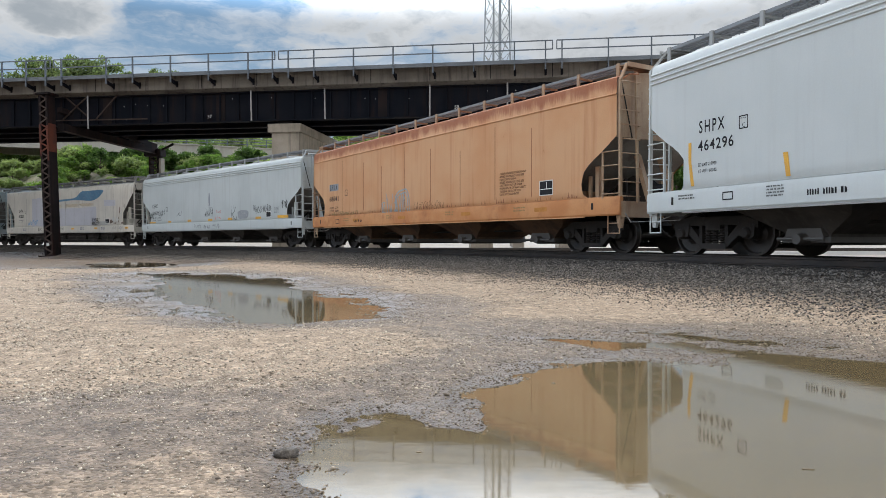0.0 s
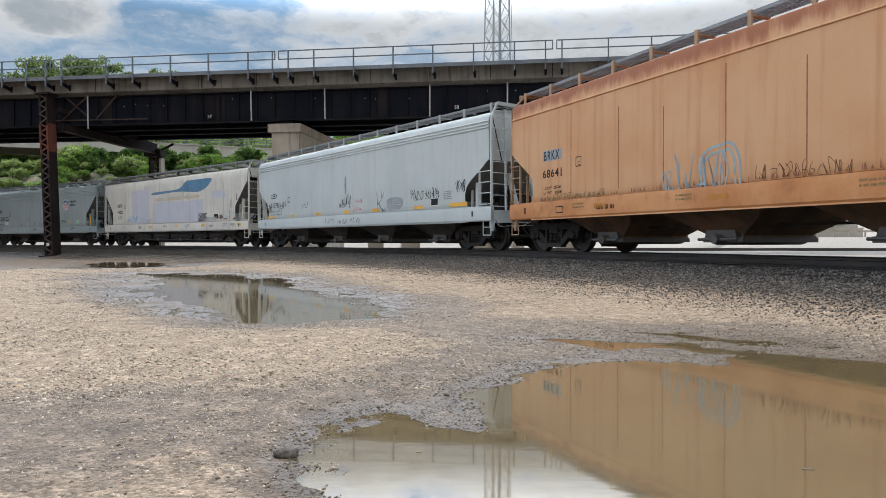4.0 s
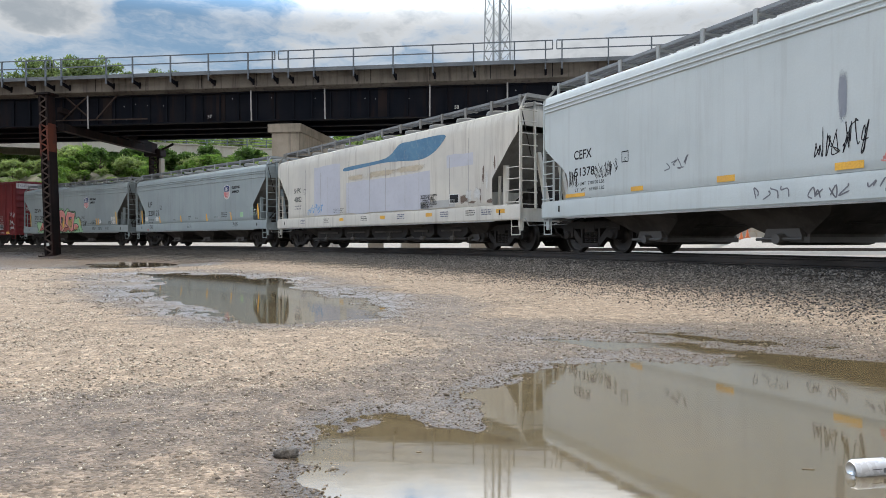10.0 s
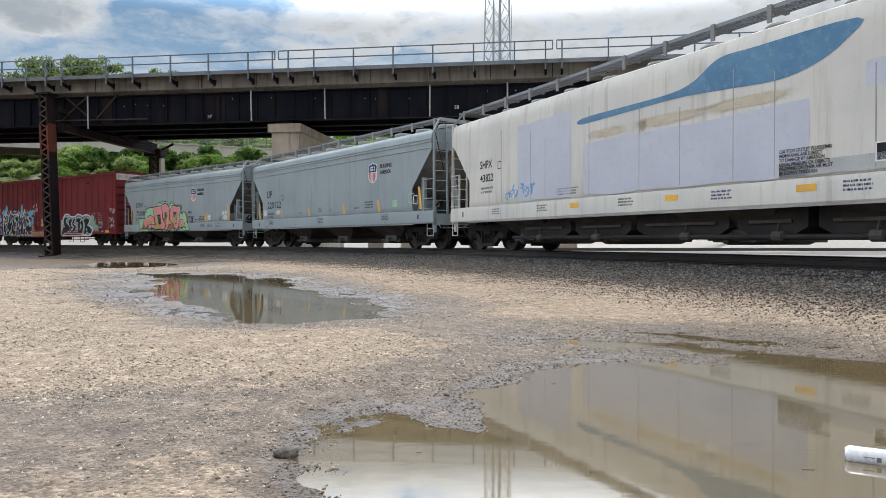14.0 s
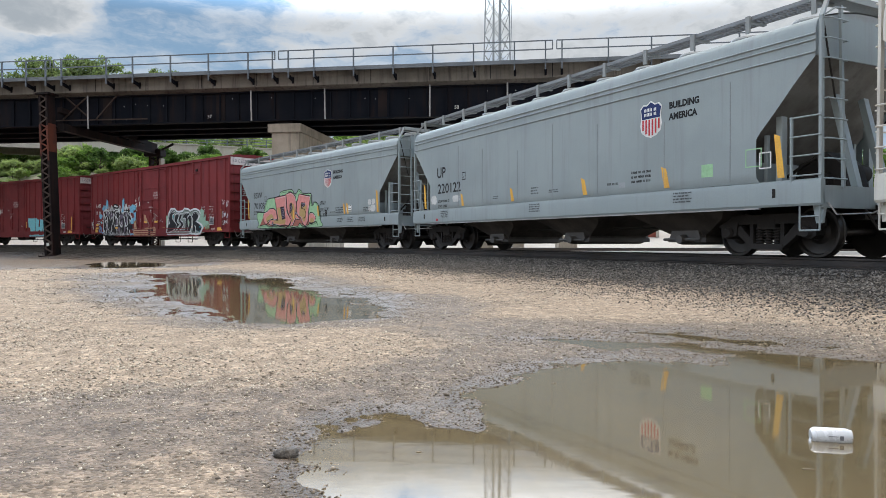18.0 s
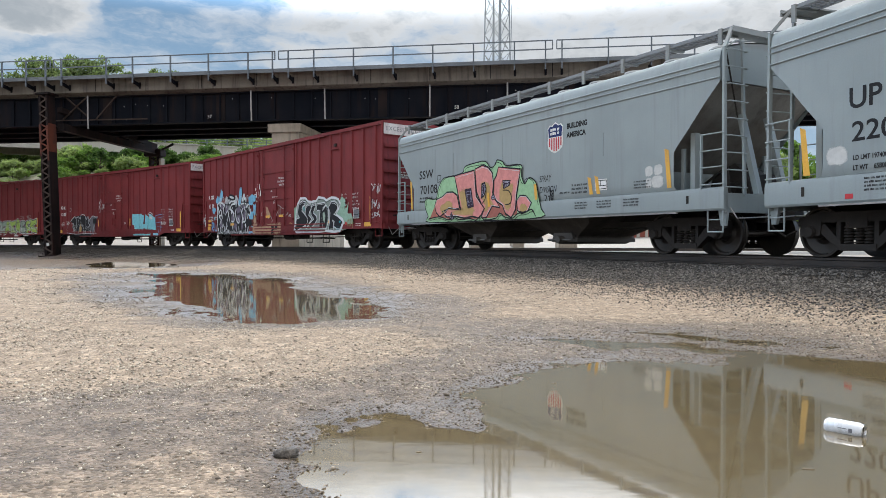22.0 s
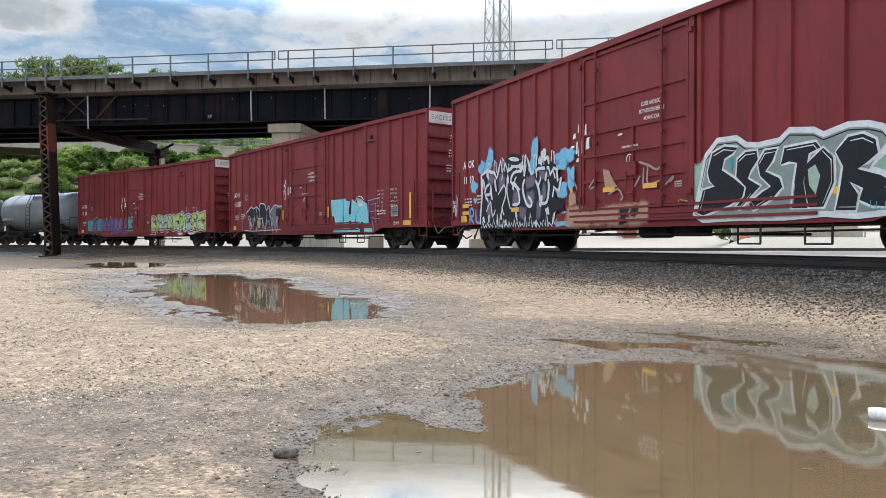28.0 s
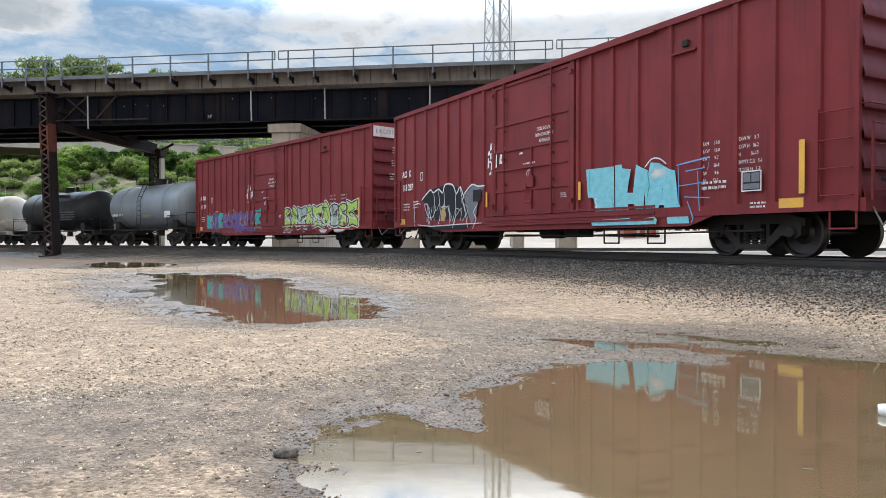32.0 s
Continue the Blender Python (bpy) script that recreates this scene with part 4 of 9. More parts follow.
UNDER_GLASS = surface("dark_window_glass", (0.02, 0.024, 0.028), rough=0.08)
build_yard()


# ---- the train ----
TRUCK_MAT = surface("truck_steel", (0.030, 0.025, 0.022), (0.018, 0.016, 0.015), rough=0.75, fine=40, spots=(0.05, 0.035, 0.026), spot_at=0.62, spec=0.25)
WHEEL_MAT = surface("wheel_steel", (0.030, 0.026, 0.024), (0.05, 0.042, 0.036), rough=0.5, metal=0.5, fine=50)
UNDER_MAT = surface("grimy_underframe", (0.022, 0.020, 0.019), (0.035, 0.031, 0.028), rough=0.85, spec=0.2)
# bay steel darkened for the shade below the cars; paler streaks are dust
BAY_MAT = surface("shaded_dusty_bay_steel", (0.075, 0.066, 0.058), (0.048, 0.042, 0.037), rough=0.8, streak=(0.11, 0.10, 0.09), amount=0.4, spec=0.15)
BLACK_PAINT = surface("black_marking", (0.018, 0.018, 0.02), rough=0.6, bump=0.02, spec=0.15)
WHITE_PAINT = surface("white_marking", (0.72, 0.72, 0.70), rough=0.6, bump=0.02)
YELLOW_TAPE = surface("yellow_reflector", (0.75, 0.40, 0.04), (0.62, 0.33, 0.05), rough=0.45, bump=0.02)
# base colours carry the shade under the car ends; the streaks are grime
SLOPE_MAT = surface("shaded_grimy_slope_sheet", (0.20, 0.195, 0.185), (0.13, 0.122, 0.11), rough=0.75, scale=0.8, streak=(0.06, 0.05, 0.042), amount=0.5, stretch=(3, 3, 0.5), spec=0.15)
PALE_STEEL = surface("worn_pale_steel", (0.34, 0.33, 0.32), (0.22, 0.21, 0.20), rough=0.55, metal=0.2)
# the orange body paint again, with under-car shade mixed into its colour
ORANGE_BAY = surface("shaded_orange_bay", (0.13, 0.075, 0.045), (0.07, 0.045, 0.032), rough=0.8, streak=(0.20, 0.12, 0.07), amount=0.4, spec=0.15)
WHEELSETS = []
CARS = []


def truck_meshes():
    side = Shape()
    outer = [(-1.16, 0.70), (-0.75, 0.80), (0.75, 0.80), (1.16, 0.70), (1.16, 0.56), (0.70, 0.62), (-0.70, 0.62), (-1.16, 0.56)]
    side.prism(outer, -0.08, 0.08)
    for g in (-1, 1):
        side.prism([(g * 1.10, 0.62), (g * 0.66, 0.66), (g * 0.70, 0.40), (g * 0.98, 0.34), (g * 1.08, 0.40)], -0.10, 0.10)
        side.prism([(g * 0.80, 0.52), (g * 0.66, 0.40), (g * 0.34, 0.15), (g * 0.30, 0.28), (g * 0.62, 0.60)], -0.075, 0.075)
        side.box(min(g * 0.31, g * 0.39), max(g * 0.31, g * 0.39), -0.07, 0.07, 0.2, 0.66)
        side.turn([(-0.16, 0.02), (-0.16, 0.085), (-0.12, 0.115), (0.08, 0.12)], (g * 0.889, 0, 0.457), n=14)
    side.box(-0.36, 0.36, -0.09, 0.09, 0.14, 0.25)
    spring = Shape()
    coil = [(k * 0.052 + dz, r) for k in range(6) for dz, r in ((0.0, 0.055), (0.015, 0.085), (0.03, 0.085), (0.045, 0.055))]
    spring.turn(coil, (0, 0, 0.25), axis="z", n=10)
    bolster = Shape().box(-0.2, 0.2, -1.08, 1.08, 0.52, 0.72).box(-0.3, 0.3, -0.45, 0.45, 0.6, 0.82)
    beam = Shape()
    for g in (-1, 1):
        beam.beam((g * 0.42, -0.85, 0.36), (g * 0.42, 0.85, 0.36), 0.08, 0.1)
        for y in (-0.74, 0.74):
            beam.prism([(g * 0.43 - 0.06, 0.28), (g * 0.43 + 0.06, 0.28), (g * 0.43 + 0.06, 0.62), (g * 0.43 - 0.06, 0.62)], y - 0.05, y + 0.05)
    wheel = Shape()
    for y in (-1, 1):
        prof = [(y * 0.68, 0.40), (y * 0.685, 0.478), (y * 0.715, 0.478), (y * 0.728, 0.459), (y * 0.825, 0.455), (y * 0.828, 0.41), (y * 0.77, 0.385), (y * 0.755, 0.22), (y * 0.80, 0.15), (y * 0.86, 0.13), (y * 0.86, 0.0)]
        wheel.turn([(y * 0.68, 0.0)] + prof, n=32, caps=False)
    wheel.turn([(-0.98, 0.07), (0.98, 0.07)], n=12)
    for y in (-1, 1):
        for k in range(3):
            a = k * math.tau / 3
            wheel.box(0.08 * math.cos(a) - 0.012, 0.08 * math.cos(a) + 0.012, min(y * 0.86, y * 0.875), max(y * 0.86, y * 0.875), 0.08 * math.sin(a) - 0.012, 0.08 * math.sin(a) + 0.012)
    return {k: s.mesh(k) for k, s in (("side_frame", side), ("spring", spring), ("bolster", bolster), ("brake_beam", beam), ("wheelset", wheel))}


TRUCK_MESH = truck_meshes()


def add_truck(car, x, yaw):
    truck = new("truck")
    truck.parent = car
    truck.matrix_basis = pose(x, 0, 0, 0, 0, yaw)
    tagged(truck, "dark grimy cast steel truck with two axles")
    for g in (-1, 1):
        part("side_frame", TRUCK_MESH["side_frame"], TRUCK_MAT, truck).matrix_basis = pose(0, g * 0.99, 0, 0, 0, 0 if g < 0 else 180)
        for x_spring in (-0.19, 0.0, 0.19):
            part("spring", TRUCK_MESH["spring"], TRUCK_MAT, truck).matrix_basis = pose(x_spring, g * 0.99, 0)
    part("bolster", TRUCK_MESH["bolster"], TRUCK_MAT, truck)
    part("brake_beam", TRUCK_MESH["brake_beam"], TRUCK_MAT, truck)
    for g in (-1, 1):
        w = part("wheelset", TRUCK_MESH["wheelset"], WHEEL_MAT, truck, "dark steel wheels on one axle")
        w.matrix_basis = pose(g * 0.889, 0, 0.457)
        WHEELSETS.append(w)
    return truck


def add_coupler(car, x):
    g = 1 if x > 0 else -1
    s = Shape().box(min(x - g * 1.3, x + g * 0.25), max(x - g * 1.3, x + g * 0.25), -0.09, 0.09, 0.76, 0.94)
    s.box(min(x + g * 0.2, x + g * 0.52), max(x + g * 0.2, x + g * 0.52), -0.14, 0.13, 0.72, 1.0)
    s.box(min(x - g * 0.3, x - g * 0.05), max(x - g * 0.3, x - g * 0.05), -0.28, 0.28, 0.68, 1.02)
    part("coupler", s, TRUCK_MAT, car)
    hose = Shape().tube([(x, -0.35, 0.85), (x + g * 0.2, -0.36, 0.55), (x + g * 0.42, -0.3, 0.38), (x + g * 0.6, -0.2, 0.5)], 0.025)
    part("air_hose", hose, UNDER_MAT, car)


def ladder(x0, x1, y, z0, z1, rungs, r=0.014, axis="x"):
    """Two stiles and rungs in the plane of a side (axis x) or an end (axis y: x0, x1 are across)."""
    s = Shape()
    at = (lambda a, z: (a, y, z)) if axis == "x" else (lambda a, z: (y, a, z))
    for a in (x0, x1):
        s.beam(at(a, z0), at(a, z1), 0.05, 0.03)
    for k in range(rungs):
        z = z0 + (k + 0.5) * (z1 - z0) / rungs
        s.tube([at(x0, z), at(x1, z)], r)
    return s


def mark(car, name, me, material, x, z, y, label="", layer=0, scale=(1, 1)):
    """A painted marking on a car's side; layers lie on one another."""
    ob = part(name, me, material, car, label)
    near = 0.0015 if "cover" in me.attributes else 0.004
    ob.matrix_basis = Matrix.Translation((x, y - near - 0.0016 * layer, z)) @ Matrix.Rotation(radians(90), 4, "X") @ Matrix.Diagonal((scale[0], scale[1], 1, 1))
    return ob


def flat_poly(pts):
    me = bpy.data.meshes.new("painted_shape")
    bm = bmesh.new()
    bm.faces.new([bm.verts.new((p[0], p[1], 0)) for p in pts])
    bmesh.ops.triangulate(bm, faces=bm.faces[:])
    bmesh.ops.recalc_face_normals(bm, faces=bm.faces)
    bm.to_mesh(me)
    bm.free()
    return me


def bars(rows, w, h, seed=1, gap=0.52):
    """Rows of small unreadable lettering as plain bars."""
    rnd = random.Random(seed)
    s = Shape()
    t = h / rows * gap
    for k in range(rows):
        x, z = 0.0, -k * h / rows
        end = w * rnd.uniform(0.82, 1.0)
        while x < end:
            for _ in range(rnd.randint(2, 6)):
                d = t * rnd.uniform(0.28, 0.5)
                if x + d > w:
                    break
                s.add([(x, z, 0), (x + d, z, 0), (x + d, z + t * rnd.choice((1, 1, 0.8)), 0), (x, z + t, 0)], [(0, 1, 2, 3)])
                x += d + t * 0.2
            x += t * 0.6
    return s.mesh("stencil_block")


# where a side sheet is cut away towards its end: (height, distance from the sheet's end)
CUTS = {"round": [(1.36, 0.98), (1.44, 1.10), (1.56, 1.15), (1.70, 1.17), (1.85, 1.14), (2.0, 1.08), (2.15, 0.93), (2.28, 0.74), (2.42, 0.50), (2.6, 0.24), (2.78, 0.0)],
        "straight": [(1.36, 1.10), (1.44, 1.15), (1.56, 1.16), (2.15, 1.16), (2.28, 1.06), (2.6, 0.76), (2.78, 0.60), (3.0, 0.41), (3.2, 0.22), (3.42, 0.0)]}


def hopper(lo, hi, paint, label, ribs=(3.715, 3.81, 3.91), tall=0.0, cut="round", end_mat=None, bay_mat=None, bays=(-5.5, -1.85, 1.8, 5.5)):
    """A covered hopper car: cut-away sides, sloping end sheets, bays, roof walk, ladders and trucks. lo, hi: ends of its sills."""
    car = empty("covered_hopper_car", pose(0, 0, 0), label, "hopper car", "freight cars of the train")
    up, em, roof = 0.0, end_mat or paint, tall
    cut_z, cut_in = [p[0] for p in CUTS[cut]], [p[1] for p in CUTS[cut]]
    knee = cut_z[-1]
    fall = 0.72 if cut == "round" else 0.98
    X = lambda g, inset: hi - inset if g > 0 else lo + inset

    def span(g, a, b):
        return sorted((X(g, a), X(g, b)))
    SHEET = 0.12
    zs = [1.36] + [z for z in (1.44, 1.56, 1.7, 1.85, 2.0, 2.15, 2.28, 2.42, 2.6, 2.78, 3.0, 3.2, 3.42)]
    prof = [(-1.57, 1.36)] + [(-1.60, z) for z in zs[1:]]
    for z in ribs:
        prof += [(-1.60, z), (-1.628, z + 0.016), (-1.626, z + 0.034), (-1.598, z + 0.05)]
    if len(ribs) == 1:
        prof += [(-1.59, 3.86), (-1.588, 4.06), (-1.57, 4.14)]
    elif not ribs:
        prof += [(-1.60, 3.7), (-1.597, 3.82), (-1.585, 3.94), (-1.56, 4.06)]
    else:
        prof += [(-1.585, 4.02), (-1.57, 4.09)]
    prof += [(-1.53, 4.155), (-1.46, 4.19), (-1.28, 4.255), (-0.9, 4.345), (-0.45, 4.41), (0, 4.43)]
    prof = [(y, z + roof * min(1.0, max(0.0, (z - 3.4) / 0.6))) for y, z in prof]
    full = prof + [(-y, z) for y, z in prof[-2::-1]]
    nx = 16
    rows = []
    for y, z in full:
        c = SHEET + float(np.interp(z, cut_z, cut_in))
        rows.append([(lo + c + (hi - lo - 2 * c) * k / nx, y, z) for k in range(nx + 1)])
    part("body", Shape().grid(rows), paint, car)
    for g in (-1, 1):
        top = [(y * 0.985, z - 0.02) for y, z in full if z >= knee]
        part("end_sheet", Shape().prism(top, *span(g, SHEET + 0.02, SHEET + 0.07), "x"), em, car)
        # slope sheet, and the bolster web under it
        a, b, z1 = X(g, SHEET + 0.05), X(g, SHEET + 0.05 + (knee - 1.2) / fall), 1.2
        d = g * 0.06
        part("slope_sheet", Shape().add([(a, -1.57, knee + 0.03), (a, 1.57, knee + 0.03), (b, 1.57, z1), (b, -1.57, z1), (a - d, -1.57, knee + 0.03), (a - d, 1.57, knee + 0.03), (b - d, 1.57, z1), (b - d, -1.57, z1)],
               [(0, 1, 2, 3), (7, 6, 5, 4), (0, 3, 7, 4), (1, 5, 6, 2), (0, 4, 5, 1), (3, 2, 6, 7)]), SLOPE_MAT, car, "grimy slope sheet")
        mid = X(g, 1.72)
        web_top = knee - (1.72 - SHEET) * fall - 0.05
        part("shear_plate", Shape().box(*span(g, 0.04, 2.3), -1.5, 1.5, 1.14, 1.2), em, car)
        part("bolster_web", Shape().box(mid - 0.03, mid + 0.03, -1.45, 1.45, 1.2, max(web_top, 1.35)), em, car)
        part("end_sill", Shape().box(*span(g, 0.0, 0.1), -1.56, 1.56, 0.86, 1.24), em, car)
        for y in (-1.3, 1.3):
            part("bolster_post", Shape().beam((X(g, 0.98), y, 1.2), (X(g, 0.98), y, knee - 0.9 * fall), 0.14, 0.12), em, car)
            part("side_post", Shape().beam((X(g, 1.28), y, 1.2), (X(g, 1.28), y, knee - 1.2 * fall), 0.07, 0.07), em, car)
        for y in (-0.42, 0.42):
            part("end_post", Shape().beam((X(g, 0.12), y, 1.2), (X(g, 0.55), y, knee - 0.5 * fall), 0.14, 0.12), em, car)
        # corner uprights that bend in to the roof walk, rungs on the end and on the side
        for y in (-1, 1):
            part("corner_post", Shape().beam((X(g, 0.03), y * 1.56, 0.95), (X(g, 0.05), y * 1.55, 4.08 + up), 0.075, 0.055).beam((X(g, 0.05), y * 1.55, 4.07 + up), (X(g, 0.30 if g < 0 else 0.1), y * 1.28, 4.5 + up), 0.07, 0.05), em, car)
            part("ladder_stile", Shape().beam((X(g, 0.57), y * 1.59, 0.98), (X(g, 0.57), y * 1.59, 2.44), 0.05, 0.035), em, car)
            for z in (1.42, 1.76, 2.09, 2.42):
                part("side_rung", Shape().tube([(X(g, 0.59), y * 1.61, z), (X(g, 0.0), y * 1.61, z)], 0.015), em, car)
        part("end_stile", Shape().beam((X(g, -0.01), -1.02, 1.2), (X(g, 0.06), -1.02, 4.32 + up), 0.06, 0.05), em, car)
        for k in range(9):
            z = 1.35 + 0.335 * k
            part("end_rung", Shape().tube([(X(g, 0.05), -1.54, z), (X(g, -0.06), -1.54, z), (X(g, -0.06), -1.0, z), (X(g, 0.05), -1.0, z)], 0.014), em, car)
        if g > 0:
            part("end_grab", Shape().tube([(X(g, 0.02), -1.5, 4.10 + up), (X(g, -0.05), -1.35, 4.21 + up), (X(g, -0.05), -1.05, 4.24 + up)], 0.016), em, car)
            part("brace_rod", Shape().tube([(X(g, 0.05), -1.5, 4.0), (X(g, 0.1), -1.1, 2.75)], 0.016), UNDER_MAT, car)
        part("end_walk", Shape().box(*span(g, 0.06, 0.46), -1.3, 1.3, 4.46 + up, 4.49 + up).box(*span(g, 0.03, 0.06), -1.32, 1.32, 4.42 + up, 4.53 + up), em, car)
        for y in (-1.57, 1.57):
            part("step", Shape().tube([(X(g, 0.05), y, 0.95), (X(g, 0.05), y, 0.48), (X(g, 0.42), y, 0.48), (X(g, 0.42), y, 0.95)], 0.017).tube([(X(g, 0.05), y, 0.72), (X(g, 0.42), y, 0.72)], 0.013), em, car)
            part("jacking_pad", Shape().prism([(X(g, 0.0), 0.92), (X(g, 0.22), 0.92), (X(g, 0.16), 0.60), (X(g, 0.05), 0.60)], min(y * 0.92, y * 0.96), max(y * 0.92, y * 0.96)), em, car)
        part("uncoupling_lever", Shape().tube([(X(g, -0.02), -1.45, 0.95), (X(g, -0.14), -1.4, 0.74), (X(g, -0.2), -0.5, 0.78), (X(g, -0.3), -0.2, 0.9)], 0.014), PALE_STEEL, car)
        part("gear_housing", Shape().prism([(X(g, 0.35), 1.2), (X(g, 1.5), 1.2), (X(g, 1.35), 1.75), (X(g, 0.8), 1.95), (X(g, 0.5), 1.7)], -0.30, 0.34), UNDER_MAT, car)
        part("air_tank", Shape().turn([(-0.75, 0.08), (-0.7, 0.19), (0.7, 0.19), (0.75, 0.08)], (X(g, 1.05), 0.55, 1.62), n=14), UNDER_MAT, car)
        part("gear_rod", Shape().tube([(X(g, 0.6), -0.7, 1.25), (X(g, 0.75), -0.6, 1.85), (X(g, 1.5), -0.5, 1.5)], 0.03), UNDER_MAT, car)
        part("sill_slot", Shape().box(*span(g, 0.86, 0.92), -1.634, -1.62, 1.06, 1.22), UNDER_MAT, car)
        add_truck(car, X(g, 1.40), -3.8 * g)
        add_coupler(car, X(g, 0.02))
    part("brake_wheel", Shape().turn([(0, 0.26), (0.03, 0.28), (0.06, 0.26)], (lo - 0.05, 0.55, 2.3), axis="x", n=18, caps=False).beam((lo, 0.3, 2.3), (lo, 0.8, 2.3), 0.03), UNDER_MAT, car)
    for g in (-1, 1):
        part("brake_cylinder", Shape().turn([(0, 0.12), (0.1, 0.17), (0.6, 0.17), (0.65, 0.1)], (X(g, 1.0) - 0.3, -0.35, 1.38), axis="x", n=14).box(*span(g, 0.7, 0.95), -0.75, -0.45, 1.2, 1.52), UNDER_MAT, car)
        y1 = g * 1.50
        sill = Shape().prism([(y1, 0.93), (g * 1.60, 0.90), (g * 1.625, 0.94), (g * 1.625, 1.26), (g * 1.605, 1.345), (y1, 1.37)], lo, hi, "x")
        part("side_sill", sill, paint, car)
        part("sill_edge", Shape().box(lo + 1.2, hi - 1.2, min(g * 1.56, g * 1.615), max(g * 1.56, g * 1.615), 0.872, 0.899), PALE_STEEL if paint is not ORANGE_HOP else ORANGE_HOP, car)
    # bays below: wide above, narrow at the outlet gate
    wide = (bays[-1] - bays[0]) / (len(bays) - 1) * 0.37 if len(bays) > 1 else 3.0
    for k, c in enumerate(bays):
        h = Shape()
        ring = lambda a, y, z: [(c - a, -y, z), (c + a, -y, z), (c + a, y, z), (c - a, y, z)]
        lv = [(wide, 1.48, 1.3), (wide * 0.97, 1.47, 0.90), (wide * 0.80, 1.22, 0.74), (0.46, 0.95, 0.42), (0.46, 0.95, 0.36)]
        v = []
        for a, y, z in lv:
            v += ring(a, y, z)
        n = len(lv)
        h.add(v, [(i * 4 + j, i * 4 + (j + 1) % 4, i * 4 + 4 + (j + 1) % 4, i * 4 + 4 + j) for i in range(n - 1) for j in range(4)] + [(4 * n - 1, 4 * n - 2, 4 * n - 3, 4 * n - 4), (0, 1, 2, 3)])
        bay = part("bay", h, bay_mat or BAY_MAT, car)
        gate = Shape().box(c - 0.52, c + 0.52, -1.02, 1.02, 0.27, 0.37).prism([(c - 0.42, 0.37), (c + 0.42, 0.37), (c + 0.36, 0.52), (c - 0.36, 0.52)], -1.08, 1.08)
        gate.turn([(-1.25, 0.09), (-1.15, 0.11), (1.15, 0.11), (1.25, 0.09)], (c, 0, 0.33), n=12)
        gate.tube([(c - 0.5, -1.16, 0.33), (c + 0.5, -1.16, 0.33)], 0.035)
        part("outlet_gate", gate, surface_cache("outlet", (0.07, 0.062, 0.055)), bay)
    for x0, x1 in ((lo + 0.3, bays[0]), (bays[-1], hi - 0.3)):
        part("stub_sill", Shape().box(x0, x1, -0.25, 0.25, 0.78, 1.12), UNDER_MAT, car)
    part("train_line", Shape().tube([(lo + 1.5, -0.5, 0.62), (hi - 1.5, -0.5, 0.60)], 0.03), UNDER_MAT, car)
    # roof walk of bar grating on brackets, and hatches
    L = hi - lo
    for g in (-1, 1):
        rw = Shape()
        y0, y1 = sorted((g * 0.84, g * 1.28))
        for y in (y0, y1, (y0 + y1) / 2):
            rw.box(lo + 0.3, hi - 0.05, y - 0.012, y + 0.012, 4.46 + up, 4.53 + up)
        n = int(L / 0.1)
        for k in range(n + 1):
            x = lo + 0.31 + k * (L - 0.37) / n
            rw.box(x - 0.008, x + 0.008, y0, y1, 4.485 + up, 4.52 + up)
        part("roof_walk", rw, surface_cache("galvanised_grating", (0.22, 0.225, 0.23), metal=0.4), car, "grey steel grating walkway")
        br = Shape().prism([(g * 1.33, 4.22 + up), (g * 1.33, 4.54 + up), (g * 1.29, 4.54 + up), (g * 1.29, 4.455 + up), (g * 0.84, 4.455 + up), (g * 0.84, 4.42 + up), (g * 1.29, 4.42 + up), (g * 1.29, 4.22 + up)], -0.045, 0.045, "x").mesh("walk_bracket")
        m = int(L / 1.35)
        for k in range(m + 1):
            part("walk_bracket", br, paint, car).matrix_basis = pose(lo + 0.35 + k * (L - 0.7) / m, 0, 0)
    n = 10
    for k in range(n):
        x = lo + 1.3 + k * (L - 2.6) / (n - 1)
        part("roof_hatch", Shape().turn([(0, 0.36), (0.1, 0.36), (0.14, 0.33), (0.17, 0.1)], (x, 0, 4.40 + up), axis="z", n=16), paint, car)
    CARS.append(car)
    return car


_cache = {}


def surface_cache(name, *a, **k):
    if name not in _cache:
        _cache[name] = surface(name, *a, **k)
    return _cache[name]


BOX_ENDS = {}


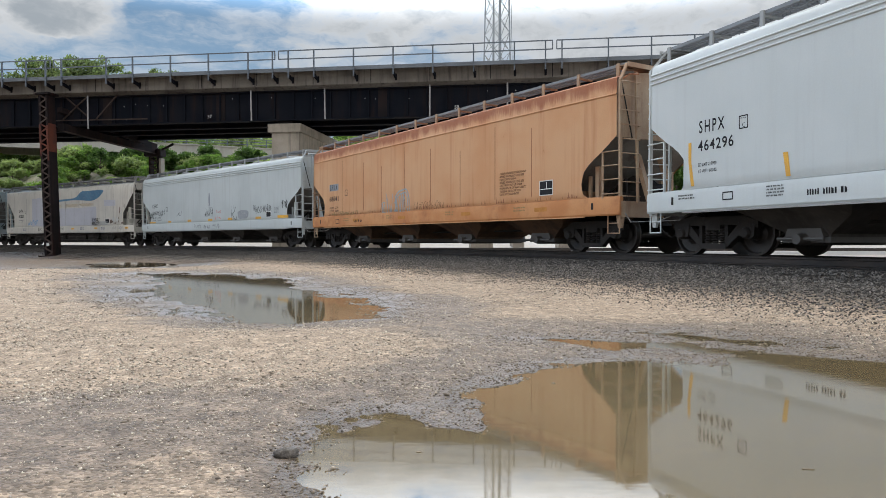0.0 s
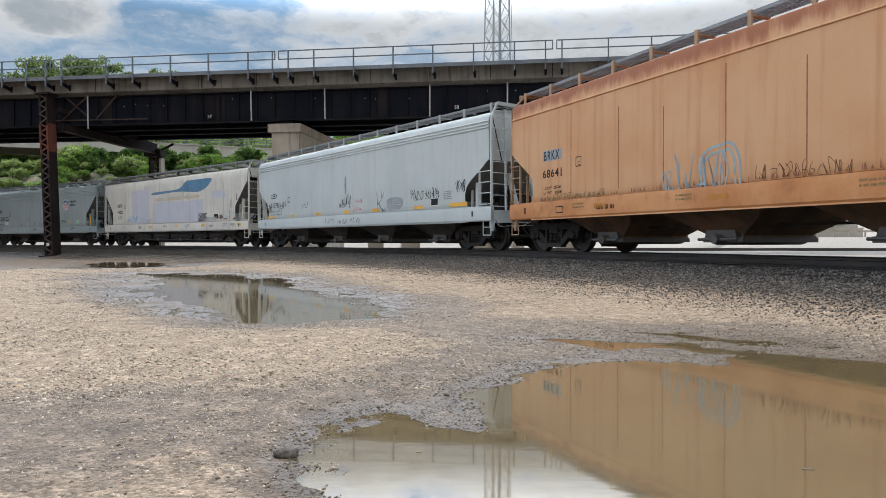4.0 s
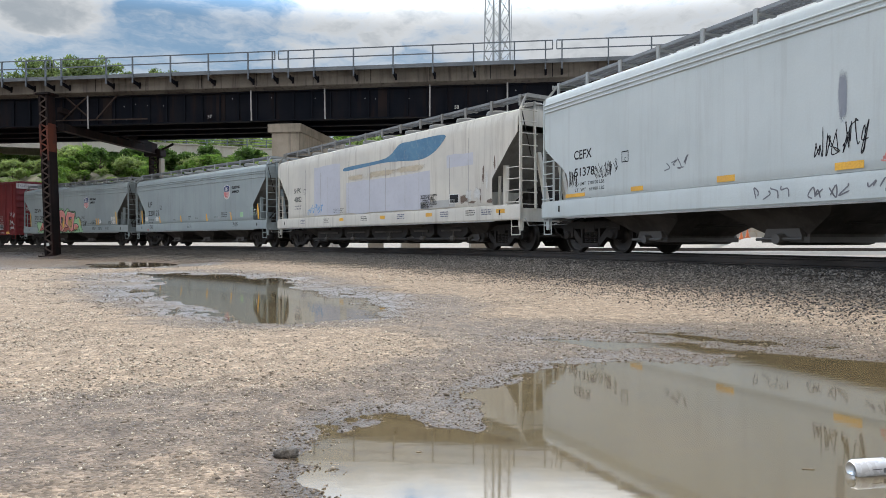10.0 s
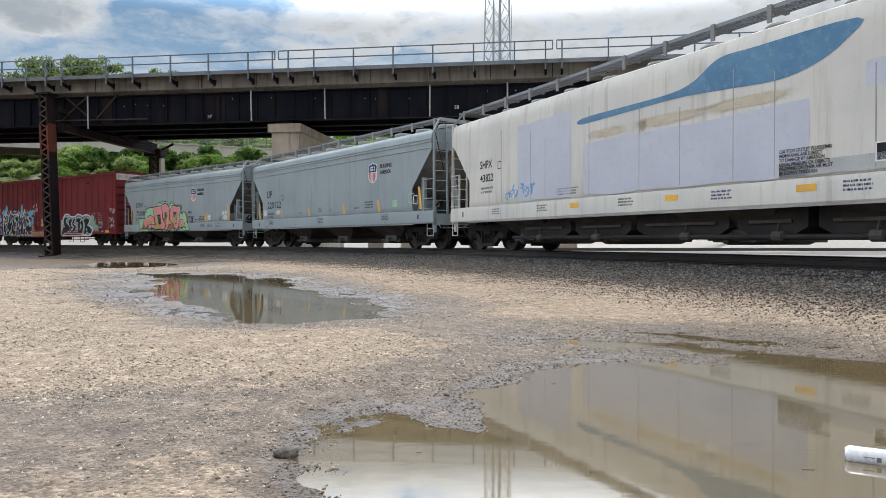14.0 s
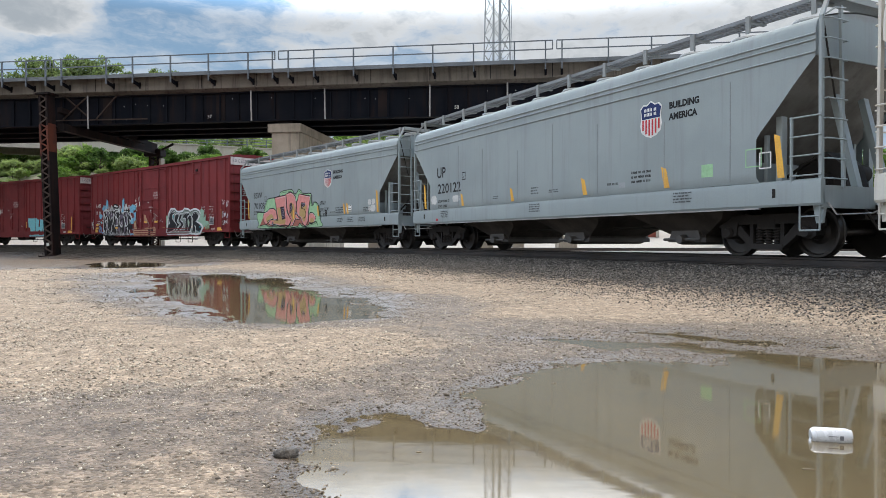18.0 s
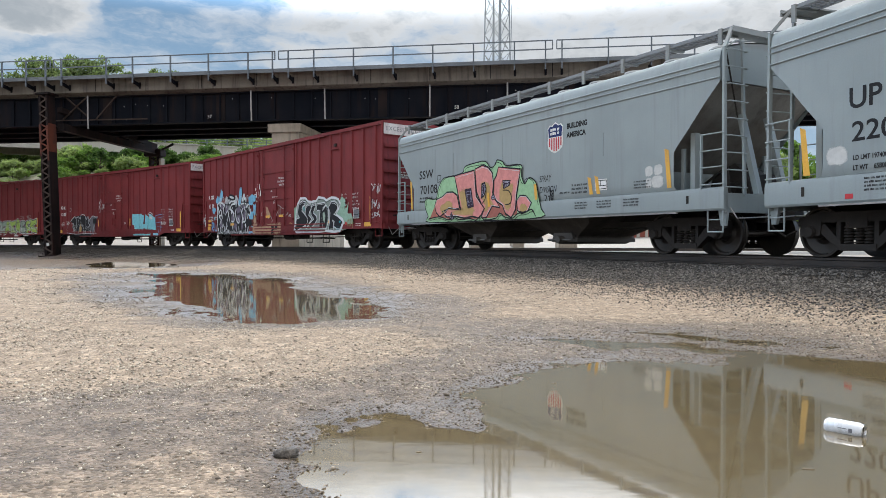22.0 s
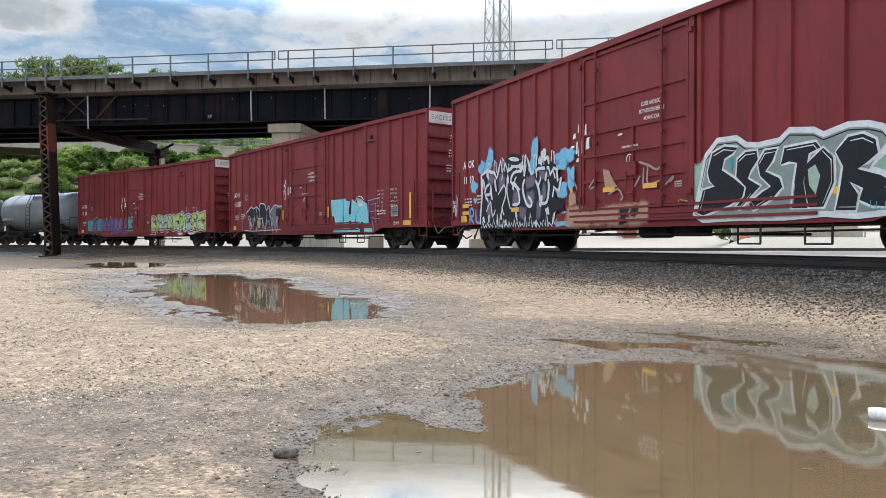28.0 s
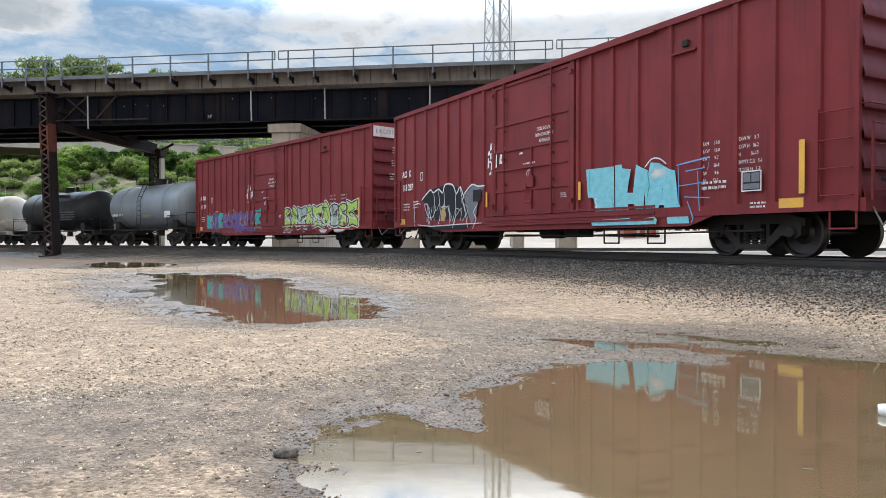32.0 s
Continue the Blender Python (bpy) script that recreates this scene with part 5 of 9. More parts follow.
def boxcar(lo, hi, paint, label):
    """A tall boxcar: sheeted sides with posts, a plug door, ribbed ends, ladders and trucks. lo, hi: its corners."""
    L = hi - lo
    X = lambda g, inset: hi - inset if g > 0 else lo + inset
    span = lambda g, a, b: sorted((X(g, a), X(g, b)))
    car = empty("boxcar", pose(0, 0, 0), label, "boxcar", "freight cars of the train")
    BOX_ENDS[car.name] = (lo, hi)
    part("body", Shape().box(lo + 0.06, hi - 0.06, -1.475, 1.475, 0.85, 4.85), paint, car)
    roof = Shape()
    roof.prism([(-1.53, 4.872), (-1.53, 4.93), (-1.1, 5.00), (0, 5.05), (1.1, 5.00), (1.53, 4.93), (1.53, 4.872)], lo, hi, "x")
    for k in range(15):
        x = lo + 0.6 + k * (L - 1.2) / 14
        roof.prism([(-1.5, 4.93), (-1.1, 5.03), (0, 5.08), (1.1, 5.03), (1.5, 4.93), (0, 4.96)], x - 0.05, x + 0.05, "x")
    part("roof", roof, paint, car)
    posts = [-8.1, -7.3, -6.42, -5.6, -4.9, -4.15, -3.42, -2.66, 1.70, 2.16, 2.92, 3.72, 4.69, 5.47, 6.33, 7.14, 8.0]
    pm = Shape().prism([(-0.075, 0.0), (-0.05, -0.055), (0.05, -0.055), (0.075, 0.0)], 0.92, 4.79, "z").mesh("side_post")
    for g in (-1, 1):
        for x in posts:
            part("side_post", pm, paint, car).matrix_basis = pose(x, g * 1.475, 0, 0, 0, 0 if g < 0 else 180)

        def slab(x0, x1, a, b, z0, z1):
            return Shape().box(x0, x1, min(g * a, g * b), max(g * a, g * b), z0, z1)
        for e in (-1, 1):
            part("corner_plate", slab(*span(e, 0.0, 0.1), 1.44, 1.535, 0.78, 4.8), paint, car)
        part("top_rail", slab(lo, hi, 1.46, 1.555, 4.79, 4.87), paint, car)
        part("side_sill", slab(lo, hi, 1.46, 1.54, 0.80, 1.0), paint, car)
        part("skirt", Shape().prism([(-5.9, 0.82), (-5.2, 0.60), (5.2, 0.60), (5.9, 0.82)], min(g * 1.48, g * 1.52), max(g * 1.48, g * 1.52)), paint, car)
        part("door_post", slab(-2.12, -2.02, 1.44, 1.56, 1.0, 4.78), paint, car)
        part("door_post", slab(1.46, 1.60, 1.44, 1.56, 1.0, 4.78), paint, car)
        door = part("door", slab(-2.0, 1.44, 1.45, 1.51, 1.10, 4.72), paint, car, "red plug door with lock bars")
        for z in (1.12, 1.72, 2.33, 2.86, 3.59, 4.68):
            part("door_rib", slab(-2.0, 1.44, 1.512, 1.548, z - 0.04, z + 0.04), paint, door)
        for x in (-1.97, -0.2, 1.41):
            part("door_stile", slab(x - 0.03, x + 0.03, 1.512, 1.553, 1.12, 4.68 if x != -0.2 else 2.86), paint, door)
        for x in (-1.46, 0.73):
            part("lock_bar", Shape().tube([(x, g * 1.585, 1.02), (x, g * 1.585, 4.76)], 0.028), paint, door)
            for z in (1.25, 1.9, 2.6, 3.4, 4.3):
                part("bar_keeper", slab(x - 0.06, x + 0.06, 1.548, 1.62, z - 0.03, z + 0.03), paint, door)
        part("lock_handle", Shape().tube([(-0.35, g * 1.60, 1.85), (-0.35, g * 1.62, 1.35), (-0.1, g * 1.62, 1.35)], 0.022), paint, door)
        part("gear_box", slab(-0.45, -0.05, 1.548, 1.60, 1.75, 2.05), paint, door)
        part("seal_rod", Shape().tube([(-1.46, g * 1.60, 2.28), (0.73, g * 1.60, 2.28)], 0.015), paint, door)
        for z in (0.74, 0.88, 1.02):
            part("door_track", slab(-2.5 + (z < 0.8) * 0.2, 4.3, 1.5, 1.565 + (z < 0.8) * 0.02, z, z + 0.05), paint, car)
        part("door_track", slab(-2.5, 4.3, 1.5, 1.60, 4.755, 4.80), paint, car)
        for x in (-2.05, 1.53):
            part("door_stop", slab(x - 0.05, x + 0.05, 1.56, 1.62, 4.45, 4.55), paint, car)
            part("door_stop", slab(x - 0.05, x + 0.05, 1.56, 1.62, 1.25, 1.36), paint, car)
        vent = part("vent_plate", slab(4.77, 5.39, 1.477, 1.50, 4.18, 4.44), paint, car)
        part("vent_ledge", slab(4.77, 5.39, 1.501, 1.56, 4.14, 4.18), paint, vent)
        part("vent_hood", slab(5.05, 5.2, 1.501, 1.57, 4.26, 4.38), UNDER_MAT, vent)
    for g in (-1, 1):
        rows = []
        for k in range(7):
            z0 = 0.95 + k * 0.493
            for f, out in ((0.0, 0.0), (0.06, 0.085), (0.16, 0.09), (0.45, 0.05), (0.75, 0.012), (0.92, 0.0)):
                rows.append([(X(g, 0.05 - out), y, z0 + f * 0.493) for y in (-1.44, 1.44)])
        rows.append([(X(g, 0.05), y, 4.42) for y in (-1.44, 1.44)])
        part("end_panel", Shape().grid(rows), paint, car)
        part("end_plate", Shape().box(*span(g, 0.0, 0.08), -1.5, 1.5, 4.40, 4.87), paint, car)
        part("end_sill", Shape().box(*span(g, -0.1, 0.15), -1.5, 1.5, 0.78, 1.0), paint, car)
        part("end_platform", Shape().box(*span(g, -0.32, -0.11), -1.1, 0.9, 1.28, 1.32), UNDER_MAT, car)
        for y in (-1.38, -0.95):
            part("end_stile", Shape().beam((X(g, -0.14), y, 0.95), (X(g, -0.14), y, 2.22), 0.05, 0.03), paint, car)
        for z in (1.12, 1.5, 1.86, 2.2):
            part("end_rung", Shape().tube([(X(g, -0.16), -1.4, z), (X(g, -0.16), -0.93, z)], 0.014), paint, car)
        part("end_grab", Shape().tube([(X(g, 0.0), -1.45, 2.52), (X(g, -0.12), -1.42, 2.52), (X(g, -0.12), 0.6, 2.5), (X(g, 0.0), 0.65, 2.5)], 0.016), paint, car)
        for y in (-1.6, 1.6):
            part("ladder_stile", Shape().beam((X(g, 0.66), y, 0.95), (X(g, 0.66), y, 2.5), 0.05, 0.035), paint, car)
            for z in (1.05, 1.5, 1.97, 2.44):
                part("side_rung", Shape().tube([(X(g, 0.68), y, z), (X(g, 0.06), y, z)], 0.014), paint, car)
            part("step", Shape().tube([(X(g, 0.05), y * 0.94, 0.85), (X(g, 0.05), y * 0.94, 0.5), (X(g, 0.5), y * 0.94, 0.5), (X(g, 0.5), y * 0.94, 0.85)], 0.018), paint, car)
        part("uncoupling_lever", Shape().tube([(X(g, -0.1), -1.3, 0.85), (X(g, -0.2), -1.2, 0.55), (X(g, -0.25), -0.95, 0.78), (X(g, -0.3), -0.2, 0.85)], 0.014), PALE_STEEL, car)
        add_truck(car, X(g, 2.28), -3.6 * g)
        add_coupler(car, X(g, -0.25))
    part("brake_wheel", Shape().turn([(0, 0.26), (0.03, 0.28), (0.06, 0.26)], (hi + 0.22, 0.35, 2.0), axis="x", n=18, caps=False).beam((hi + 0.2, 0.1, 2.0), (hi + 0.2, 0.6, 2.0), 0.03), paint, car)
    part("center_sill", Shape().box(lo + 0.2, hi - 0.2, -0.3, 0.3, 0.6, 0.9), UNDER_MAT, car)
    for x in np.linspace(-4.6, 4.6, 8):
        part("crossbearer", Shape().box(x - 0.06, x + 0.06, -1.4, 1.4, 0.62, 0.86), UNDER_MAT, car)
    part("brake_reservoir", Shape().turn([(0, 0.15), (0.9, 0.15)], (-0.9, -0.6, 0.52), axis="x", n=12), UNDER_MAT, car)
    part("brake_valve", Shape().box(0.4, 1.0, -0.9, -0.4, 0.4, 0.65), UNDER_MAT, car)
    part("brake_rod", Shape().tube([(-3, -0.5, 0.48), (3.4, -0.5, 0.42)], 0.03), UNDER_MAT, car)
    for x in (2.6, 4.0):
        part("step", Shape().tube([(x, -1.45, 0.65), (x, -1.45, 0.25), (x + 0.5, -1.45, 0.25), (x + 0.5, -1.45, 0.65)], 0.02), UNDER_MAT, car)
    part("train_line", Shape().tube([(lo + 2, -1.2, 0.5), (-2, -1.25, 0.44), (2, -1.25, 0.44), (hi - 2, -1.2, 0.5)], 0.02), UNDER_MAT, car)
    CARS.append(car)
    return car


def tank_car(L, paint, label, radius=1.42, frame_mat=None):
    """A tank car: a long tank with domed heads on a stub frame, a manway platform, ladders and trucks."""
    H = L / 2
    car = empty("tank_car", pose(0, 0, 0), label, "tank car", "freight cars of the train")
    fm = frame_mat or paint
    T, cz = H - 0.75, 2.55
    prof = [(-T, 0.02)] + [(-T + 0.75 * (1 - math.cos(a)), radius * math.sin(a)) for a in np.linspace(0.2, math.pi / 2, 8)]
    prof = prof + [(-x, r) for x, r in prof[::-1]]
    part("tank", Shape().turn(prof, (0, 0, cz), axis="x", n=44), paint, car)
    for x in (-T * 0.55, T * 0.55):
        bands = Shape().turn([(x - 0.05, radius + 0.008), (x - 0.05, radius + 0.02), (x + 0.05, radius + 0.02), (x + 0.05, radius + 0.008)], (0, 0, cz), axis="x", n=44, caps=False)
        part("tank_band", bands, paint, car)
    man = Shape().turn([(0, 0.32), (0.28, 0.32), (0.34, 0.36), (0.42, 0.36), (0.46, 0.2)], (0, 0, cz + radius - 0.06), axis="z", n=18)
    man.turn([(0, 0.12), (0.4, 0.12), (0.46, 0.05)], (0.75, 0.2, cz + radius - 0.06), axis="z", n=12)
    part("manway", man, fm, car)
    pl = Shape()
    z = cz + radius + 0.02
    for y in (-0.9, 0.9):
        pl.box(-1.1, 1.1, y - 0.25, y + 0.25, z - 0.03, z)
        for x in (-1.1, 0, 1.1):
            pl.tube([(x, y * 1.25, z), (x, y * 1.25, z + 0.75)], 0.02)
        pl.tube([(-1.1, y * 1.25, z + 0.75), (1.1, y * 1.25, z + 0.75)], 0.02)
        pl.tube([(-1.1, y * 1.25, z + 0.4), (1.1, y * 1.25, z + 0.4)], 0.016)
    part("platform", pl, fm, car)
    ld = Shape()
    for x in (-0.25, 0.25):
        ld.tube([(x, -1.05, z), (x, -1.52, cz + 0.4), (x, -1.55, 0.95)], 0.022)
    for k in range(9):
        zz = 1.05 + k * 0.3
        y = -1.54 if zz < cz + 0.4 else -1.52 + (zz - cz - 0.4) * 0.42
        ld.tube([(-0.25, y, zz), (0.25, y, zz)], 0.016)
    part("ladder", ld, fm, car)
    for g in (-1, 1):
        fr = Shape().box(min(g * (H - 3.0), g * H), max(g * (H - 3.0), g * H), -0.35, 0.35, 0.75, 1.12)
        fr.box(min(g * (H - 0.25), g * H), max(g * (H - 0.25), g * H), -1.45, 1.45, 0.82, 1.08)
        fr.box(min(g * (H - 2.2), g * (H - 1.7)), max(g * (H - 2.2), g * (H - 1.7)), -1.15, 1.15, 0.85, 1.6)
        fr.box(min(g * (H - 2.4), g * (H - 0.1)), max(g * (H - 2.4), g * (H - 0.1)), -1.5, -1.1, 1.04, 1.1)
        part("end_frame", fr, fm, car)
        rl = Shape().tube([(g * (H - 0.1), -1.45, 1.1), (g * (H - 0.1), -1.45, 2.0), (g * (H - 0.1), 1.45, 2.0), (g * (H - 0.1), 1.45, 1.1)], 0.022)
        rl.tube([(g * (H - 2.3), -1.45, 1.1), (g * (H - 2.3), -1.45, 1.85), (g * (H - 0.1), -1.45, 1.85)], 0.02)
        part("handrail", rl, fm, car)
        add_truck(car, g * (H - 1.95), -2.5 * g)
        add_coupler(car, g * H)
    part("side_rail", Shape().box(-H + 2.2, H - 2.2, -1.5, -1.42, 0.98, 1.06), fm, car)
    part("outlet_valve", Shape().turn([(0, 0.22), (0.35, 0.2), (0.45, 0.1)], (0, 0, 0.65), axis="z", n=14).box(-0.5, 0.5, -0.2, 0.2, 1.0, 1.2), fm, car)
    CARS.append(car)
    return car


GREY_HOP = surface("pale_grey_paint", (0.50, 0.535, 0.53), (0.45, 0.485, 0.48), rough=0.5, scale=0.5, streak=(0.36, 0.36, 0.35), amount=0.35, grain=0.06, rim=(4.06, 4.30, (0.24, 0.245, 0.24), 0.75), spec=0.25)
WHITE_HOP = surface("fresh_white_paint", (0.555, 0.58, 0.57), (0.515, 0.545, 0.535), rough=0.45, scale=0.4, streak=(0.42, 0.42, 0.41), amount=0.2, grain=0.04, rim=(4.06, 4.30, (0.24, 0.245, 0.24), 0.75), spec=0.25)
ORANGE_HOP = surface("faded_orange_paint", (0.60, 0.345, 0.185), (0.565, 0.29, 0.14), rough=0.6, scale=0.5, streak=(0.40, 0.15, 0.06), amount=0.5, stretch=(4.5, 4.5, 0.2), grain=0.09, rim=(3.5, 4.15, (0.30, 0.10, 0.045), 0.9), spots=(0.36, 0.13, 0.055), spot_at=0.67, spec=0.2)
CREAM_HOP = surface("patchy_cream_paint", (0.60, 0.57, 0.505), (0.53, 0.505, 0.455), rough=0.6, scale=0.7, streak=(0.30, 0.26, 0.22), amount=0.5, grain=0.08, rim=(3.95, 4.2, (0.17, 0.17, 0.165), 0.9), spec=0.25)
UP_GREY = surface("blue_grey_paint", (0.285, 0.325, 0.328), (0.25, 0.287, 0.292), rough=0.5, scale=0.5, streak=(0.21, 0.225, 0.235), amount=0.5, grain=0.06, rim=(4.06, 4.30, (0.24, 0.245, 0.24), 0.75), spec=0.25)
BOX_RED = surface("boxcar_red_paint", (0.198, 0.032, 0.034), (0.158, 0.0275, 0.030), rough=0.6, scale=0.7, streak=(0.07, 0.02, 0.02), amount=0.55, grain=0.12, spec=0.14)
TANK_GREY = surface("tank_grey_paint", (0.21, 0.242, 0.266), (0.165, 0.19, 0.21), rough=0.4, scale=0.6, streak=(0.12, 0.12, 0.12), amount=0.6, grain=0.08)
TANK_BLACK = surface("tank_black_paint", (0.018, 0.019, 0.021), (0.03, 0.03, 0.03), rough=0.4, scale=0.8, streak=(0.035, 0.033, 0.03), amount=0.4, spec=0.12)
TANK_CREAM = surface("tank_cream_paint", (0.52, 0.49, 0.43), (0.45, 0.42, 0.37), rough=0.5, scale=0.8, streak=(0.28, 0.24, 0.2), amount=0.5)

ENDS = [(34.87, 53.42), (15.37, 34.0), (-4.15, 14.5), (-22.7, -5.1), (-39.65, -23.65), (-55.46, -40.9), (-74.55, -56.75), (-94.1, -76.3), (-113.6, -95.75), (-126.2, -114.9), (-138.6, -127.2), (-151.0, -139.5)]
car_white = hopper(-9.29, 8.94, WHITE_HOP, "clean pale grey covered hopper car, rounded long sides")
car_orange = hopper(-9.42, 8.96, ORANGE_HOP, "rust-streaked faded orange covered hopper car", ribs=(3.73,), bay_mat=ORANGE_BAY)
car_grey = hopper(-9.35, 8.87, GREY_HOP, "pale grey covered hopper car with black scrawls")
car_cream = hopper(-9.33, 8.45, CREAM_HOP, "patched cream covered hopper car with a blue swoosh", ribs=(), cut="straight", tall=-0.12)
# weathered bare ends and grey walk brackets on the orange car
RUSTY_END = surface("rusty_grey_end_steel", (0.40, 0.29, 0.19), (0.30, 0.175, 0.10), rough=0.75, scale=1.2, streak=(0.14, 0.07, 0.04), amount=0.7, stretch=(3, 3, 0.3))
for ob in car_orange.children:
    if ob.name.split(".")[0] in ("corner_post", "end_post", "bolster_post", "side_post", "bolster_web", "ladder_stile", "side_rung", "end_stile", "end_rung", "end_sill", "end_sheet", "end_walk", "walk_bracket", "step", "jacking_pad"):
        ob.data.materials[0] = RUSTY_END
ORANGE_SILL = surface("rust_stained_orange_sill", (0.56, 0.27, 0.115), (0.48, 0.20, 0.075), rough=0.65, scale=1.0, streak=(0.30, 0.11, 0.045), amount=0.7, stretch=(1.5, 1.5, 1.2), grain=0.12, spec=0.2)
for ob in car_orange.children:
    if ob.name.split(".")[0] == "side_sill":
        ob.data.materials[0] = ORANGE_SILL
# the cream car carries low, closed discharge gear between its bays
for a, b in ((-5.6, -3.2), (-3.0, -0.9), (-0.7, 1.9), (2.1, 3.6), (3.8, 5.5)):
    gear = part("discharge_gear", Shape().prism([(a, 0.93), (b, 0.93), (b, 0.55), (b - 0.25, 0.42), (a + 0.25, 0.42), (a, 0.55)], -1.25, 1.25), UNDER_MAT, car_cream)
    part("gear_flange", Shape().box(a + 0.3, b - 0.3, -1.30, -1.252, 0.62, 0.68), BAY_MAT, gear)
part("discharge_pipe", Shape().tube([(-5.8, -1.36, 0.40), (5.6, -1.36, 0.36)], 0.05, 8), UNDER_MAT, car_cream)
for x in (-4.4, -2.0, 0.9, 3.1, 4.9):
    part("pipe_valve", Shape().turn([(-0.13, 0.05), (-0.1, 0.1), (0.1, 0.1), (0.13, 0.05)], (x, -1.36, 0.38), axis="x", n=10).beam((x, -1.4, 0.40), (x + 0.06, -1.42, 0.62), 0.03), BAY_MAT, car_cream)
car_up = hopper(-8.3, 7.26, UP_GREY, "blue-grey covered hopper car with a striped shield", ribs=(3.48, 3.73, 3.85), tall=-0.10, cut="straight", bays=(-3.6, 0.1, 3.8))
car_ssw = hopper(-7.45, 7.03, UP_GREY, "short blue-grey hopper car with pink and green graffiti", ribs=(3.50, 3.75, 3.87), tall=-0.08, cut="straight", bays=(-2.65, 1.45))
car_sestor = boxcar(-9.03, 8.5, BOX_RED, "dark red boxcar with black and white graffiti letters")
car_tha = boxcar(-8.9, 8.71, BOX_RED, "dark red boxcar with light blue graffiti letters")
car_green = boxcar(-8.95, 8.63, BOX_RED, "dark red boxcar with lime green graffiti letters")
tank_grey = tank_car(11.3, TANK_GREY, "dull blue-grey tank car with a top platform", frame_mat=UNDER_MAT)
tank_black = tank_car(11.4, TANK_BLACK, "glossy black tank car with a top platform", frame_mat=TANK_BLACK)
tank_cream = tank_car(11.5, TANK_CREAM, "stained cream tank car")


# ---- markings and graffiti on the cars ----
def paint(name, c, rough=0.6):
    n = Nodes(name)
    v = n.coords()
    k = n.noise(v, 6.0, 5, 0.7)
    col = n.mix(n.ramp(k, 0.3, 0.7), c, tuple(x * 0.78 for x in c))
    return n.set(Base_Color=col, Roughness=rough, Specular_IOR_Level=0.12)


SPRAY = {k: paint("spray_" + k, c) for k, c in {
    "black": (0.022, 0.022, 0.026), "white": (0.66, 0.68, 0.70), "pink": (0.70, 0.28, 0.26), "tan": (0.50, 0.33, 0.15), "green": (0.34, 0.56, 0.33), "cyan": (0.22, 0.56, 0.64), "blue": (0.16, 0.36, 0.62),
    "lime": (0.42, 0.60, 0.14), "purple": (0.14, 0.075, 0.22), "teal": (0.05, 0.36, 0.40), "beige": (0.55, 0.38, 0.24), "violet": (0.10, 0.07, 0.30), "grey": (0.18, 0.18, 0.20), "red": (0.55, 0.08, 0.07), "palegreen": (0.36, 0.46, 0.38), "haze": (0.34, 0.42, 0.44), "smoke": (0.25, 0.30, 0.275), "olive": (0.27, 0.22, 0.10), "rose": (0.42, 0.15, 0.12)}.items()}
DECAL_NAVY = paint("decal_navy", (0.03, 0.045, 0.14))
DECAL_RED = paint("decal_red", (0.55, 0.06, 0.07))
SWOOSH = surface("weathered_blue_paint", (0.05, 0.145, 0.255), (0.075, 0.19, 0.30), rough=0.6, scale=1.2, streak=(0.25, 0.32, 0.36), amount=0.4)
LILAC = surface("lilac_patch_paint", (0.42, 0.43, 0.53), (0.38, 0.395, 0.49), rough=0.6, scale=1.2, grain=0.06)
PALE_LILAC = surface("pale_lavender_paint", (0.475, 0.48, 0.53), (0.44, 0.445, 0.495), rough=0.6, scale=0.9, streak=(0.36, 0.36, 0.38), amount=0.4, grain=0.06)
GREY_WASH = surface("grey_wash_paint", (0.40, 0.40, 0.385), (0.36, 0.355, 0.34), rough=0.6, scale=2)
GREY_PATCH = surface("grey_overpaint", (0.30, 0.32, 0.335), (0.27, 0.285, 0.30), rough=0.65)


def ribbon(lines, width):
    """Painted strokes of one width as a flat mesh."""
    s = Shape()
    for pts in lines:
        left, right = [], []
        for i, p in enumerate(pts):
            a, b = pts[max(i - 1, 0)], pts[min(i + 1, len(pts) - 1)]
            d = Vector((b[0] - a[0], b[1] - a[1]))
            d = d.normalized() if d.length > 1e-6 else Vector((1, 0))
            w = width * (0.5 if 0 < i < len(pts) - 1 else 0.3)
            left.append((p[0] - d.y * w, p[1] + d.x * w, 0))
            right.append((p[0] + d.y * w, p[1] - d.x * w, 0))
        s.grid([left, right])
    return s.mesh("strokes")


def blob(x, z, w, h, seed, spikes=0.18, n=9, lean=0.0):
    rnd = random.Random(seed)
    pts = []
    for k in range(n):
        a = k * math.tau / n
        r = 1 + rnd.uniform(-spikes, spikes)
        sq = (abs(math.cos(a)) ** 4 + abs(math.sin(a)) ** 4) ** -0.25
        pts.append((x + w / 2 * math.cos(a) * r * sq + lean * math.sin(a) * h / 2, z + h / 2 * math.sin(a) * r * sq))
    return curve_through(pts, 4, True)


